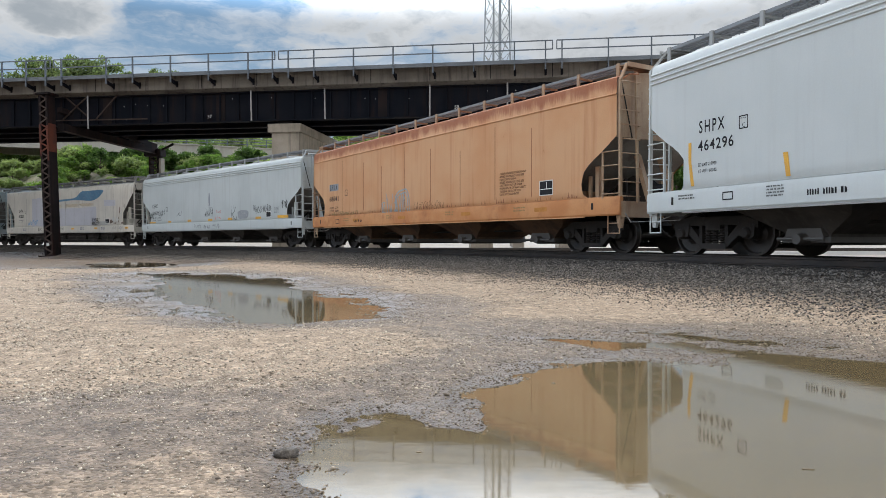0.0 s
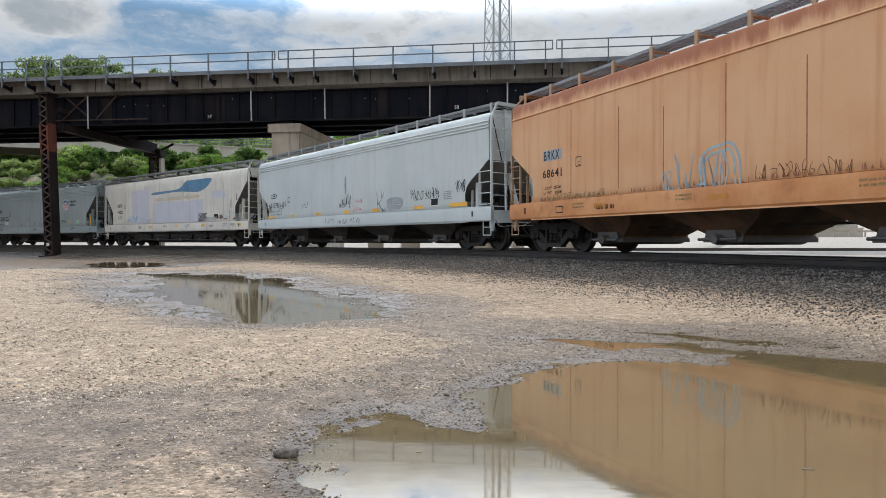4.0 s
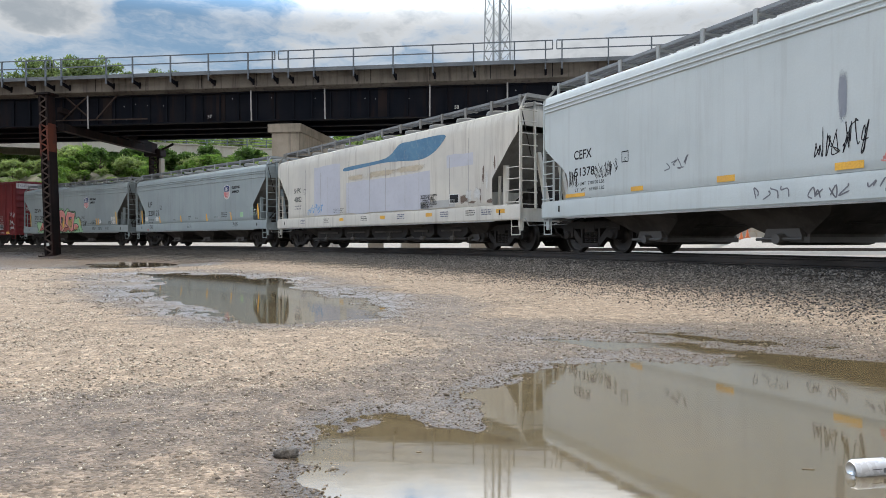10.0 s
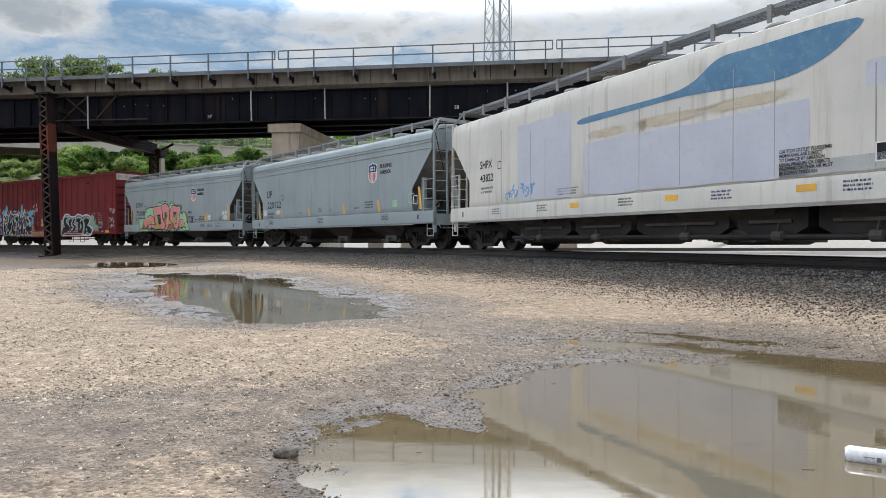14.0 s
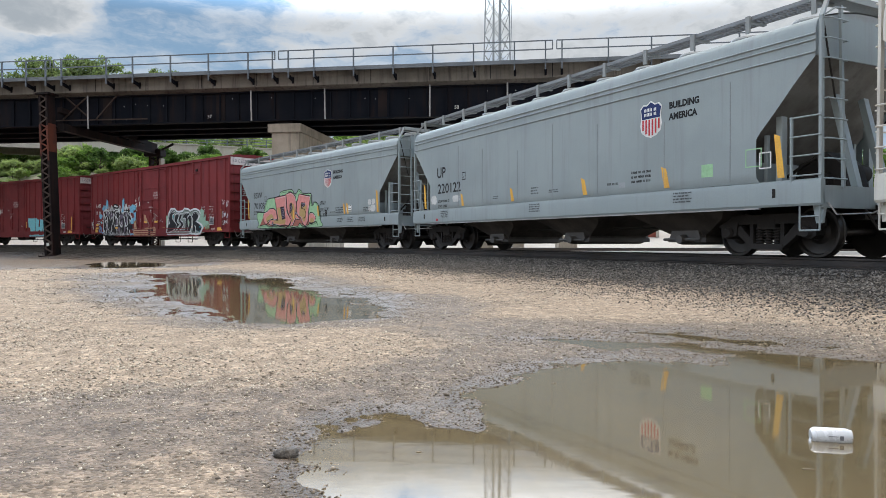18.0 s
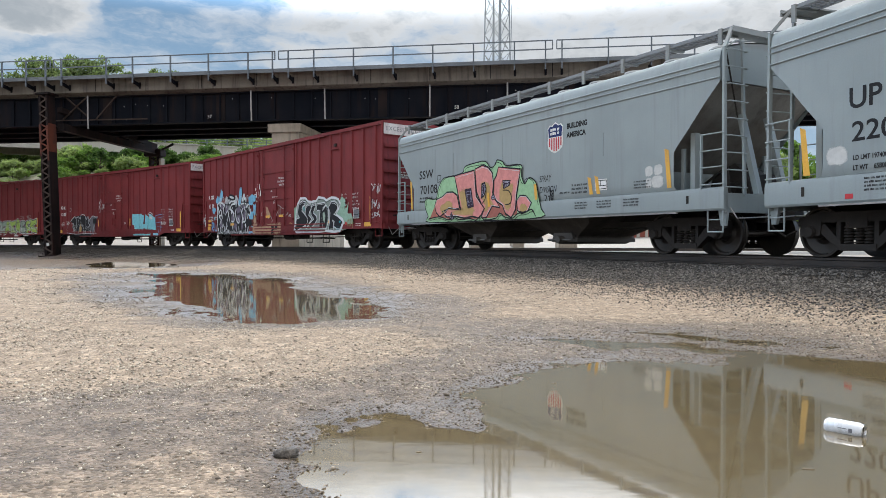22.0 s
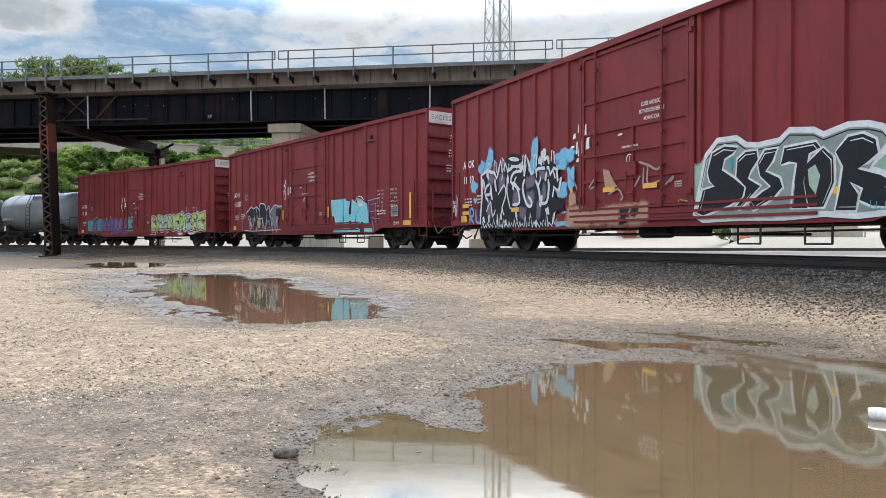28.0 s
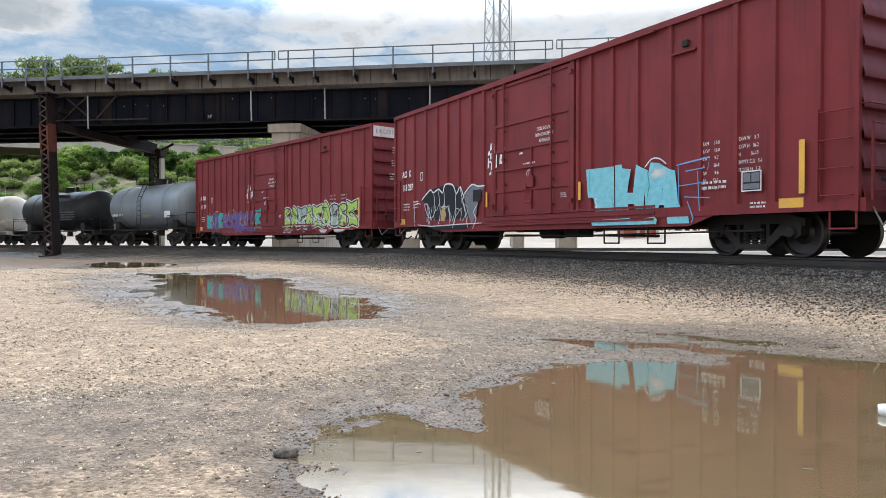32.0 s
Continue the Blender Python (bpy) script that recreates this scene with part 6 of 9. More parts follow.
def soft_paint(name, c, stretch=(3, 3, 3)):
    """Sprayed paint that thins out towards its rim."""
    n = Nodes(name)
    k = n.noise(n.coords(False, stretch), 2.0, 6, 0.7)
    rim = n.node("ShaderNodeAttribute", attribute_name="cover").outputs["Fac"]
    col = n.mix(n.ramp(k, 0.3, 0.7), c, tuple(x * 0.8 for x in c))
    n.set(Base_Color=col, Roughness=0.6, Specular_IOR_Level=0.15)
    mist = n.noise(n.coords(), 120.0, 1, 0.5)
    f = n.math("ADD", rim, n.math("ADD", n.math("MULTIPLY", n.math("SUBTRACT", k, 0.5), 0.7), n.math("MULTIPLY", n.math("SUBTRACT", mist, 0.5), 1.7)))
    f = n.ramp(f, 0.44, 0.56)
    clear = n.node("ShaderNodeBsdfTransparent")
    both = n.node("ShaderNodeMixShader", {0: f, 1: clear.outputs[0], 2: n.bsdf.outputs[0]})
    n.tree.links.new(both.outputs[0], n.out.inputs["Surface"])
    return n.mat


SOFT = {k: soft_paint("soft_" + k, c) for k, c in {"blue": (0.20, 0.48, 0.68), "beige": (0.45, 0.275, 0.18), "purple": (0.165, 0.135, 0.185), "pale": (0.52, 0.47, 0.46), "dark": (0.03, 0.022, 0.024), "white": (0.60, 0.60, 0.58), "green": (0.30, 0.46, 0.36), "cyan": (0.22, 0.56, 0.64), "red": (0.40, 0.06, 0.05), "teal": (0.05, 0.33, 0.37), "violet": (0.11, 0.08, 0.27), "rust": (0.17, 0.125, 0.10), "rose": (0.44, 0.19, 0.13), "tan": (0.48, 0.33, 0.14)}.items()}
SOFT["smudge"] = soft_paint("soft_smudge", (0.26, 0.275, 0.31), (5, 0.7, 1))
SOFT["lilac"] = soft_paint("soft_lilac", (0.46, 0.465, 0.505), (2, 0.8, 1))
SOFT["warm"] = soft_paint("soft_warm", (0.55, 0.475, 0.36), (1, 3, 1))


def sprayed(poly, edge=0.4):
    """A painted patch whose cover fades to its rim."""
    cx, cz = sum(p[0] for p in poly) / len(poly), sum(p[1] for p in poly) / len(poly)
    n = len(poly)
    vs = [(cx, cz, 0)] + [(cx + (x - cx) * (1 - edge), cz + (z - cz) * (1 - edge), 0) for x, z in poly] + [(x, z, 0) for x, z in poly]
    fs = [(0, 1 + k, 1 + (k + 1) % n) for k in range(n)] + [(1 + k, 1 + n + k, 1 + n + (k + 1) % n, 1 + (k + 1) % n) for k in range(n)]
    me = bpy.data.meshes.new("sprayed_patch")
    me.from_pydata(vs, [], fs)
    att = me.attributes.new("cover", "FLOAT", "POINT")
    att.data.foreach_set("value", [1.0] * (n + 1) + [0.0] * n)
    return me


def spray_all(c, mat, spots, seed, y, label="", layer=0, spikes=0.3, edge=0.4, name="sprayed_patch"):
    for k, (x, z, w, h) in enumerate(spots):
        mark(c, name, sprayed(blob(x, z, w * 1.25, h * 1.25, seed + k, spikes, 11), edge), SOFT[mat], 0, 0, y - 0.0005 * k, label, layer)


def strokes(c, lines, width, mat, y, label="", layer=0, bend=3):
    for k, line in enumerate(lines):
        mark(c, "paint_stroke", ribbon([curve_through(line, bend)], width), mat, 0, 0, y - 0.0004 * k, label, layer)


def wild(x0, x1, z0, z1, count, seed):
    """Outlines of spiky letters that nobody can read."""
    rnd = random.Random(seed)
    out = []
    w = (x1 - x0) / count
    for k in range(count):
        a, b = x0 + k * w - 0.06 * w, x0 + (k + 1) * w + 0.06 * w
        j = lambda v: v + rnd.uniform(-0.09, 0.09) * w
        top, low = z1 - rnd.uniform(0, 0.18) * (z1 - z0), z0 + rnd.uniform(0, 0.08) * (z1 - z0)
        mid, h = (a + b) / 2, top - low
        shapes = ([(a, low), (j(a), low + h * 0.55), (a, top), (j(mid), top - h * 0.12), (b, top), (j(b), low + h * 0.62), (j(mid) + 0.1 * w, low + h * 0.55), (b, low + h * 0.3), (b, low), (mid, low + h * 0.1)],
                  [(a, low + h * 0.1), (j(a) + 0.1 * w, low + h * 0.4), (a, low + h * 0.8), (mid, top), (b, low + h * 0.85), (b - 0.25 * w, low + h * 0.7), (j(mid), low + h * 0.6), (b, low + h * 0.4), (b, low + h * 0.08), (mid, low)],
                  [(a, low), (j(a) + 0.15 * w, low + h * 0.5), (mid - 0.15 * w, top), (mid + 0.2 * w, top - h * 0.05), (j(b), low + h * 0.5), (b, low), (mid + 0.2 * w, low + h * 0.08), (mid, low + h * 0.3), (mid - 0.15 * w, low + h * 0.05)])
        out.append(curve_through(rnd.choice(shapes), 2, True))
    return out


SOFT_LINE = paint("dusty_line", (0.36, 0.27, 0.26))


def scrawl(x, z, w, h, seed, count=3, knots=7):
    """Quick tags: wandering strokes."""
    rnd = random.Random(seed)
    lines = []
    for k in range(count):
        cx = x + w * (k + 0.5) / count
        pts = [(cx + w / count * rnd.uniform(-0.55, 0.55), z + h * rnd.uniform(-0.5, 0.5)) for _ in range(knots)]
        lines.append(curve_through(pts, 5))
    return lines


def swelled(poly, d):
    cx, cz = sum(p[0] for p in poly) / len(poly), sum(p[1] for p in poly) / len(poly)
    out = []
    for x, z in poly:
        v = Vector((x - cx, z - cz))
        v = v * (1 + d / max(v.length, 0.05))
        out.append((cx + v.x, cz + v.y))
    return out


def text_on(car, text, x, z, y, cap, mat, width=1.0, name="lettering", label="", lines=1.0, bold=0.0, spacing=1.0, layer=0, shear=0.0, align="LEFT"):
    me = letters(text, cap / 0.70, bold, spacing, shear, lines, align)
    return mark(car, name, me, mat, x, z, y, label, layer, (width, 1))


def fit_word(c, word, x0, x1, z0, z1, layers, label, y, shear=0.1, spacing=1.0, lines=1.2):
    """Lettering stretched to a given extent, swelled less and less, colour upon colour."""
    lo = hi = None
    for k, (thick, mat, dx, dz) in enumerate(layers):
        me = letters(word, 1.0, thick, spacing, shear, lines)
        if lo is None:
            co = np.array([v.co for v in me.vertices])
            lo, hi = co.min(0), co.max(0)
        sx, sz = (x1 - x0) / (hi[0] - lo[0]), (z1 - z0) / (hi[1] - lo[1])
        mark(c, "graffiti", me, SPRAY[mat], x0 - lo[0] * sx + dx, z0 - lo[1] * sz + dz, y, label if k == 0 else "", k, (sx, sz))


def fit_text(car, text, x0, x1, z0, z1, y, mat, bold=0.0, spacing=1.0, layer=0, name="lettering"):
    """Upright stencil lettering that fills a given field."""
    me = letters(text, 1.0, bold, spacing)
    co = np.array([v.co for v in me.vertices])
    lo, hi = co.min(0), co.max(0)
    sx, sz = (x1 - x0) / (hi[0] - lo[0]), (z1 - z0) / (hi[1] - lo[1])
    return mark(car, name, me, mat, x0 - lo[0] * sx, z0 - lo[1] * sz, y, "", layer, (sx, sz))


HS, SS_ = -1.600, -1.626       # hopper side sheet, side sill
BS = -1.530                    # boxcar posts
BK, WH, YE = BLACK_PAINT, WHITE_PAINT, YELLOW_TAPE


def quad(x0, x1, z0, z1):
    return flat_poly([(x0, z0), (x1, z0), (x1, z1), (x0, z1)])


def framed_box(car, x, z, w, h, y, mat=None, inner=None):
    """A small stencilled frame, with dark fields where it holds a placard."""
    s = Shape()
    t = 0.022
    for a, b, c, d in ((0, w, 0, t), (0, w, h - t, h), (0, t, t, h - t), (w - t, w, t, h - t)):
        s.add([(a, c, 0), (b, c, 0), (b, d, 0), (a, d, 0)], [(0, 1, 2, 3)])
    mark(car, "stencil_frame", s.mesh("stencil_frame"), mat or BK, x, z, y)
    if inner:
        f = Shape()
        for a, b, c, d in ((0.04, w * 0.45, h * 0.45, h - 0.04), (w * 0.5, w - 0.04, h * 0.45, h - 0.04), (0.04, w - 0.04, 0.04, h * 0.38)):
            f.add([(a, c, 0), (b, c, 0), (b, d, 0), (a, d, 0)], [(0, 1, 2, 3)])
        mark(car, "placard_fields", f.mesh("placard_fields"), inner, x, z, y)


def stencils(car, x, z, w, h, rows, y, mat, seed):
    tagged(mark(car, "stencil_block", bars(rows, w, h, seed), mat, x, z, y), kind="stuff")


def seams(car, xs, z0, z1, mat):
    for k, x in enumerate(xs):
        ob = part("weld_seam", Shape().prism([(x - 0.014, -1.6), (x - 0.005, -1.608), (x + 0.005, -1.608), (x + 0.014, -1.6)], z0, z1 - 0.25 * (k % 3), "z"), mat, car)


def shield(car, x, z, w, h):
    """A striped shield badge with a dark upper field."""
    out = [(-0.5, 0.32), (-0.36, 0.42), (-0.2, 0.40), (0, 0.5), (0.2, 0.40), (0.36, 0.42), (0.5, 0.32), (0.45, 0.1), (0.5, -0.15), (0.44, -0.33), (0.25, -0.44), (0, -0.5), (-0.25, -0.44), (-0.44, -0.33), (-0.5, -0.15), (-0.45, 0.1)]
    P = lambda k: [(p[0] * w * k, p[1] * h * k) for p in out]
    badge = mark(car, "shield_badge", flat_poly(P(1.0)), WH, x, z, HS, "white edged shield badge")
    top = [(a, b) for a, b in P(0.92) if b > 0.04 * h] 
    lo = min(b for a, b in top)
    sub = part("shield_field", flat_poly([(-0.42 * w, 0.02 * h)] + [(-0.415 * w, 0.1 * h)] + [(-0.46 * w, 0.29 * h), (-0.33 * w, 0.385 * h), (-0.18 * w, 0.365 * h), (0, 0.455 * h), (0.18 * w, 0.365 * h), (0.33 * w, 0.385 * h), (0.46 * w, 0.29 * h), (0.415 * w, 0.1 * h), (0.42 * w, 0.02 * h)]), DECAL_NAVY, badge, "navy blue upper field")
    sub.matrix_basis = pose(0, 0, 0.004)
    for k in range(6):
        a = (-0.40 + k * 0.145) * w
        drop = -0.44 + 0.16 * (abs(k - 2.5) / 2.5) ** 2
        st = part("shield_stripe", flat_poly([(a, -0.0 * h), (a + 0.075 * w, -0.0 * h), (a + 0.075 * w, drop * h), (a, drop * h)]), DECAL_RED, badge, "red stripe")
        st.matrix_basis = pose(0, 0, 0.004)
    for z0 in (0.21, 0.09):
        st = part("badge_lettering", bars(1, 0.6 * w, 0.09 * h, 3, 1.0), WH, badge)
        st.matrix_basis = pose(-0.3 * w, z0 * h, 0.008)


# the pale grey leading hopper
c = car_white
fit_text(c, "SHPX", -7.60, -6.88, 2.45, 2.70, HS, BK, 0.014, 1.35)
fit_text(c, "464296", -7.63, -6.64, 2.09, 2.31, HS, BK, 0.014, 1.15)
fit_text(c, "LD LMT 219900", -7.62, -7.10, 1.79, 1.86, HS, BK, 0.006)
fit_text(c, "LT WT   66100", -7.62, -7.10, 1.66, 1.73, HS, BK, 0.006)
framed_box(c, -6.50, 2.38, 0.23, 0.25, HS)
text_on(c, "C", -6.42, 2.41, HS, 0.08, BK)
stencils(c, -6.46, 2.57, 0.14, 0.04, 1, HS, BK, 5)
mark(c, "reflector", flat_poly([(-7.92, 2.3), (-7.83, 2.3), (-7.83, 1.9), (-7.74, 1.41), (-7.84, 1.41), (-7.92, 1.9)]), YE, 0, 0, HS)
mark(c, "reflector", flat_poly([(-5.45, 1.83), (-5.34, 1.83), (-5.28, 1.41), (-5.38, 1.41)]), YE, 0, 0, HS)
for x in (-3.0, -0.5, 2.0, 4.5, 7.2):
    mark(c, "reflector", quad(x, x + 0.1, 1.41, 1.9), YE, 0, 0, HS)
mark(c, "stencil_line", bars(1, 0.78, 0.10, 8, 1.0), BK, -4.91, 1.06, SS_)
stencils(c, -8.2, 1.22, 0.5, 0.12, 2, SS_, BK, 9)
framed_box(c, -6.9, 1.08, 0.28, 0.16, SS_)
stencils(c, -5.8, 1.25, 0.4, 0.22, 4, SS_, BK, 10)

# the orange hopper
RUST_STAIN = surface("rust_stain", (0.34, 0.15, 0.075), (0.26, 0.10, 0.05), rough=0.8, scale=6)
FADED_TAPE = paint("faded_orange_tape", (0.52, 0.23, 0.06))
RUST_INK = paint("faded_rust_lettering", (0.16, 0.085, 0.045))
c = car_orange
mark(c, "overpaint", quad(-7.63, -6.72, 2.41, 2.69), GREY_PATCH, 0, 0, HS, "pale blue-grey painted-out patch")
fit_text(c, "BRKX", -7.56, -6.83, 2.43, 2.67, HS, BK, 0.012, 1.3, 1)
fit_text(c, "68641", -7.63, -6.72, 1.97, 2.19, HS, BK, 0.016, 1.1)
framed_box(c, -6.09, 2.14, 0.24, 0.25, HS)
text_on(c, "C", -6.01, 2.17, HS, 0.1, BK)
fit_text(c, "LD LMT  220200", -7.58, -6.75, 1.66, 1.74, HS, BK, 0.006)
fit_text(c, "LT WT    65800", -7.58, -6.72, 1.53, 1.61, HS, BK, 0.006)
mark(c, "stencil_line", bars(1, 0.8, 0.10, 18, 1.0), BK, -5.2, 1.05, SS_)
text_on(c, "CARBOLINE 878-HS EXTERIOR PAINT\nAPPLIED ARI-PARAGOULD 03-2008\nCARBOLINE 937 LINING\nAPPLIED ARI-PARAGOULD 03-2008\nCAUTION DO NOT USE STEAM\nBOILING WATER OR SHARP OBJECTS\nTO CLEAN, ENTER CAR WITH\nCLEAN SOFT SOLED SHOES.", 4.33, 2.19, HS, 0.058, RUST_INK, 0.86, lines=1.02, bold=0.002)
mark(c, "placard", quad(6.08, 6.62, 1.50, 1.90), BK, 0, 0, HS, "black and white placard")
framed_box(c, 6.08, 1.50, 0.54, 0.40, HS - 0.004, WH)
mark(c, "placard_line", quad(6.12, 6.58, 1.66, 1.68), WH, 0, 0, HS - 0.004)
mark(c, "placard_line", quad(6.36, 6.38, 1.68, 1.86), WH, 0, 0, HS - 0.004)
mark(c, "graffiti", ribbon(scrawl(-7.4, 1.44, 2.5, 0.16, 3, 14, 7), 0.014), SPRAY["olive"], 0, 0, HS)
strokes(c, scrawl(-2.95, 1.52, 1.9, 1.0, 61, 6, 9), 0.028, SPRAY["haze"], HS, "faded pale blue graffiti loops", 1, 4)
ghost = blob(-1.35, 1.52, 1.0, 1.15, 63, 0.06, 12)
mark(c, "graffiti", ribbon([ghost + ghost[:1], swelled(ghost, -0.12)], 0.05), SPRAY["haze"], 0, 0, HS, "faded pale blue graffiti ring", 1)
mark(c, "graffiti", ribbon(scrawl(-0.5, 1.5, 1.9, 0.3, 8, 12, 6), 0.011), RUST_INK, 0, 0, HS)
framed_box(c, -6.95, 1.02, 0.34, 0.18, SS_)
drip = random.Random(19)
for k in range(150):
    x = drip.uniform(-7.9, 7.6)
    w, h = drip.uniform(0.012, 0.05), drip.uniform(0.03, 0.13) * (1.6 if drip.random() < 0.15 else 1)
    mark(c, "rust_drip", flat_poly([(x, 1.38), (x + w, 1.38), (x + w * 0.8, 1.38 + h * 0.5), (x + w * 0.5, 1.38 + h), (x + w * 0.1, 1.38 + h * 0.6)]), RUST_STAIN, 0, 0, HS)
seams(c, (-6.3, -4.4, -2.9, -1.2, 0.55, 2.3, 4.1, 5.75), 1.5, 3.6, RUST_STAIN)
for x in (-6.2, -2.5, 1.5, 5.0):
    stencils(c, x, 1.2, 0.5, 0.16, 2, SS_, SPRAY["olive"], int(x * 3) + 40)
    mark(c, "reflector", quad(x + 0.9, x + 1.4, 1.08, 1.19), FADED_TAPE, 0, 0, SS_, "faded orange tape")

# the pale grey hopper with black tags
c = car_grey
fit_text(c, "CEFX", -7.79, -7.02, 2.33, 2.56, HS, BK, 0.016)
fit_text(c, "51378", -7.76, -6.90, 1.90, 2.12, HS, BK, 0.014)
fit_text(c, "C", -5.75, -5.68, 2.11, 2.19, HS, BK)
framed_box(c, -5.84, 2.08, 0.25, 0.25, HS)
fit_text(c, "LD LMT  220100 LBS", -7.74, -6.50, 1.68, 1.76, HS, BK, 0.004)
fit_text(c, "LT  WT   65900 LBS", -7.74, -6.50, 1.53, 1.61, HS, BK, 0.004)
for x, w, h in ((-8.18, 0.87, 0.09), (-5.5, 0.42, 0.10), (-2.9, 0.45, 0.12), (-0.38, 0.5, 0.12), (1.85, 0.5, 0.12), (4.7, 0.55, 0.11), (6.75, 0.95, 0.13)):
    mark(c, "reflector", quad(x, x + w, 1.405, 1.405 + h), YE, 0, 0, HS)
mark(c, "smudge", sprayed(blob(-0.25, 2.55, 0.2, 0.95, 3, 0.05), 0.55), SOFT["smudge"], 0, 0, HS, "dark rubbed smudge")
for x, z, w, h, sd, k in ((-6.9, 1.98, 0.9, 0.4, 21, 4), (-8.0, 1.85, 0.35, 0.45, 22, 3), (-0.75, 1.88, 0.95, 0.55, 23, 4), (4.5, 1.88, 1.7, 0.45, 25, 6), (7.1, 2.05, 0.55, 0.4, 26, 3)):
    mark(c, "graffiti", ribbon(scrawl(x, z, w, h, sd, k + 2, 8), 0.017), SPRAY["black"], 0, 0, HS, "black scrawled tag")
mark(c, "graffiti", ribbon([curve_through(p, 5) for p in ([(2.2, 2.15), (2.26, 1.7), (2.3, 1.38)], [(2.3, 1.7), (2.55, 1.85), (2.72, 2.12)], [(2.3, 1.7), (2.5, 1.55), (2.75, 1.4), (2.8, 1.6)], [(2.5, 2.2), (2.55, 1.9)], [(2.42, 1.75), (2.43, 1.4)], [(2.6, 1.5), (2.61, 1.36)])], 0.026), SPRAY["black"], 0, 0, HS, "black scrawled tag")
mark(c, "graffiti", ribbon(scrawl(0.55, 1.86, 0.62, 0.2, 29, 4, 6), 0.016), SPRAY["red"], 0, 0, HS, "thin red scrawl")
mark(c, "graffiti", ribbon(scrawl(0.4, 1.55, 0.7, 0.2, 28, 3), 0.02), SPRAY["pink"], 0, 0, HS)
mark(c, "overpaint", flat_poly(blob(3.45, 1.66, 1.1, 0.42, 5, 0.04, 12)), GREY_PATCH, 0, 0, HS, "grey painted-out patch")
stencils(c, 3.05, 1.76, 0.8, 0.24, 3, HS, SPRAY["white"], 31)
mark(c, "placard", quad(5.72, 6.15, 1.47, 1.74), BK, 0, 0, HS, "black and white placard")
framed_box(c, 5.72, 1.47, 0.43, 0.27, HS - 0.004, WH)
stencils(c, 6.45, 1.9, 0.45, 0.3, 5, HS, SPRAY["grey"], 32)
for x, sd in ((-2.0, 41), (-0.9, 42), (0.2, 43), (-4.4, 44)):
    mark(c, "graffiti", ribbon(scrawl(x, 1.12 if sd < 44 else 1.9, 0.8, 0.28, sd, 4, 4), 0.025), SPRAY["grey"], 0, 0, SS_ if sd < 44 else HS)

# the cream hopper with the blue swoosh
c = car_cream
def worn_block(x0, x1, z0, z1, seed, step=0.45):
    """A painted block whose edges wander a little."""
    r = random.Random(seed)
    j = lambda: r.uniform(-0.025, 0.025)
    n, m = max(2, int((x1 - x0) / step)), max(2, int((z1 - z0) / step))
    pts = [(x0 + (x1 - x0) * k / n, z0 + j()) for k in range(n)] + [(x1 + j(), z0 + (z1 - z0) * k / m) for k in range(m)]
    pts += [(x1 - (x1 - x0) * k / n, z1 + j()) for k in range(n)] + [(x0 + j(), z1 - (z1 - z0) * k / m) for k in range(m)]
    return flat_poly(pts)


for x0, x1, z0, z1, sd in ((-5.2, -2.72, 1.40, 3.5, 1), (-2.15, 3.87, 1.39, 2.64, 2), (4.85, 6.25, 2.66, 3.06, 3), (3.3, 5.3, 1.40, 1.62, 4)):
    mark(c, "patch", worn_block(x0, x1, z0, z1, sd), PALE_LILAC if sd < 4 else GREY_WASH, 0, 0, HS, "pale lavender painted-out block")
for x, z, w, h in ((-1.4, 2.80, 1.6, 0.26), (0.6, 2.82, 2.6, 0.26), (2.6, 2.82, 2.4, 0.28), (-0.15, 2.78, 0.3, 0.26)):
    mark(c, "stain", sprayed(blob(x, z, w, h, int(x * 9) + 50, 0.12, 12), 0.6), SOFT["warm"], 0, 0, HS - 0.0004, "faded warm stain", 1)
for x, z, w, h in ((6.62, 1.72, 0.10, 0.5), (6.75, 2.3, 0.1, 0.6), (7.05, 1.5, 0.3, 0.16), (6.2, 1.5, 0.5, 0.1), (5.75, 1.62, 0.5, 0.3), (7.3, 2.62, 0.12, 0.5)):
    mark(c, "rust_patch", sprayed(blob(x, z, w, h, int(x * 70), 0.35, 11), 0.6), SOFT["rust"], 0, 0, HS - 0.0004, "bare rusty patch", 1)
CREAM_SEAM = surface("cream_weld_seam", (0.36, 0.345, 0.33), (0.30, 0.285, 0.27), rough=0.7)
seams(c, (-6.1, -4.55, -3.85, -2.0, -0.25, 0.95, 2.3, 3.2, 5.0, 6.0), 1.42, 3.5, CREAM_SEAM)
for x, w, h in ((-3.35, 0.30, 2.2), (-3.6, 0.2, 1.7), (-3.15, 0.22, 1.9), (-2.95, 0.14, 1.6)):
    mark(c, "smudge", sprayed(blob(x, 2.5, w * 1.3, h, 7, 0.05), 0.55), SOFT["smudge"], 0, 0, HS - 0.0006 * w, "grey worn streak", 1)
mark(c, "swoosh", flat_poly(curve_through([(-2.32, 3.12), (-2.26, 3.26), (-0.8, 3.29), (0.69, 3.32), (1.34, 3.45), (1.95, 3.75), (2.79, 3.77), (4.7, 3.76), (4.51, 3.46), (3.97, 3.2), (3.23, 3.08), (1.85, 3.15), (0.8, 3.19), (-0.8, 3.15)], 4, True)), SWOOSH, 0, 0, HS, "faded blue swoosh stripe", 1)
fit_text(c, "SHPX", -7.35, -6.62, 2.48, 2.72, HS, BK, 0.014)
fit_text(c, "43822", -7.35, -6.55, 2.08, 2.31, HS, BK, 0.014)
stencils(c, -7.3, 1.86, 0.75, 0.24, 2, HS, SPRAY["grey"], 51)
framed_box(c, -6.3, 2.4, 0.2, 0.22, HS)
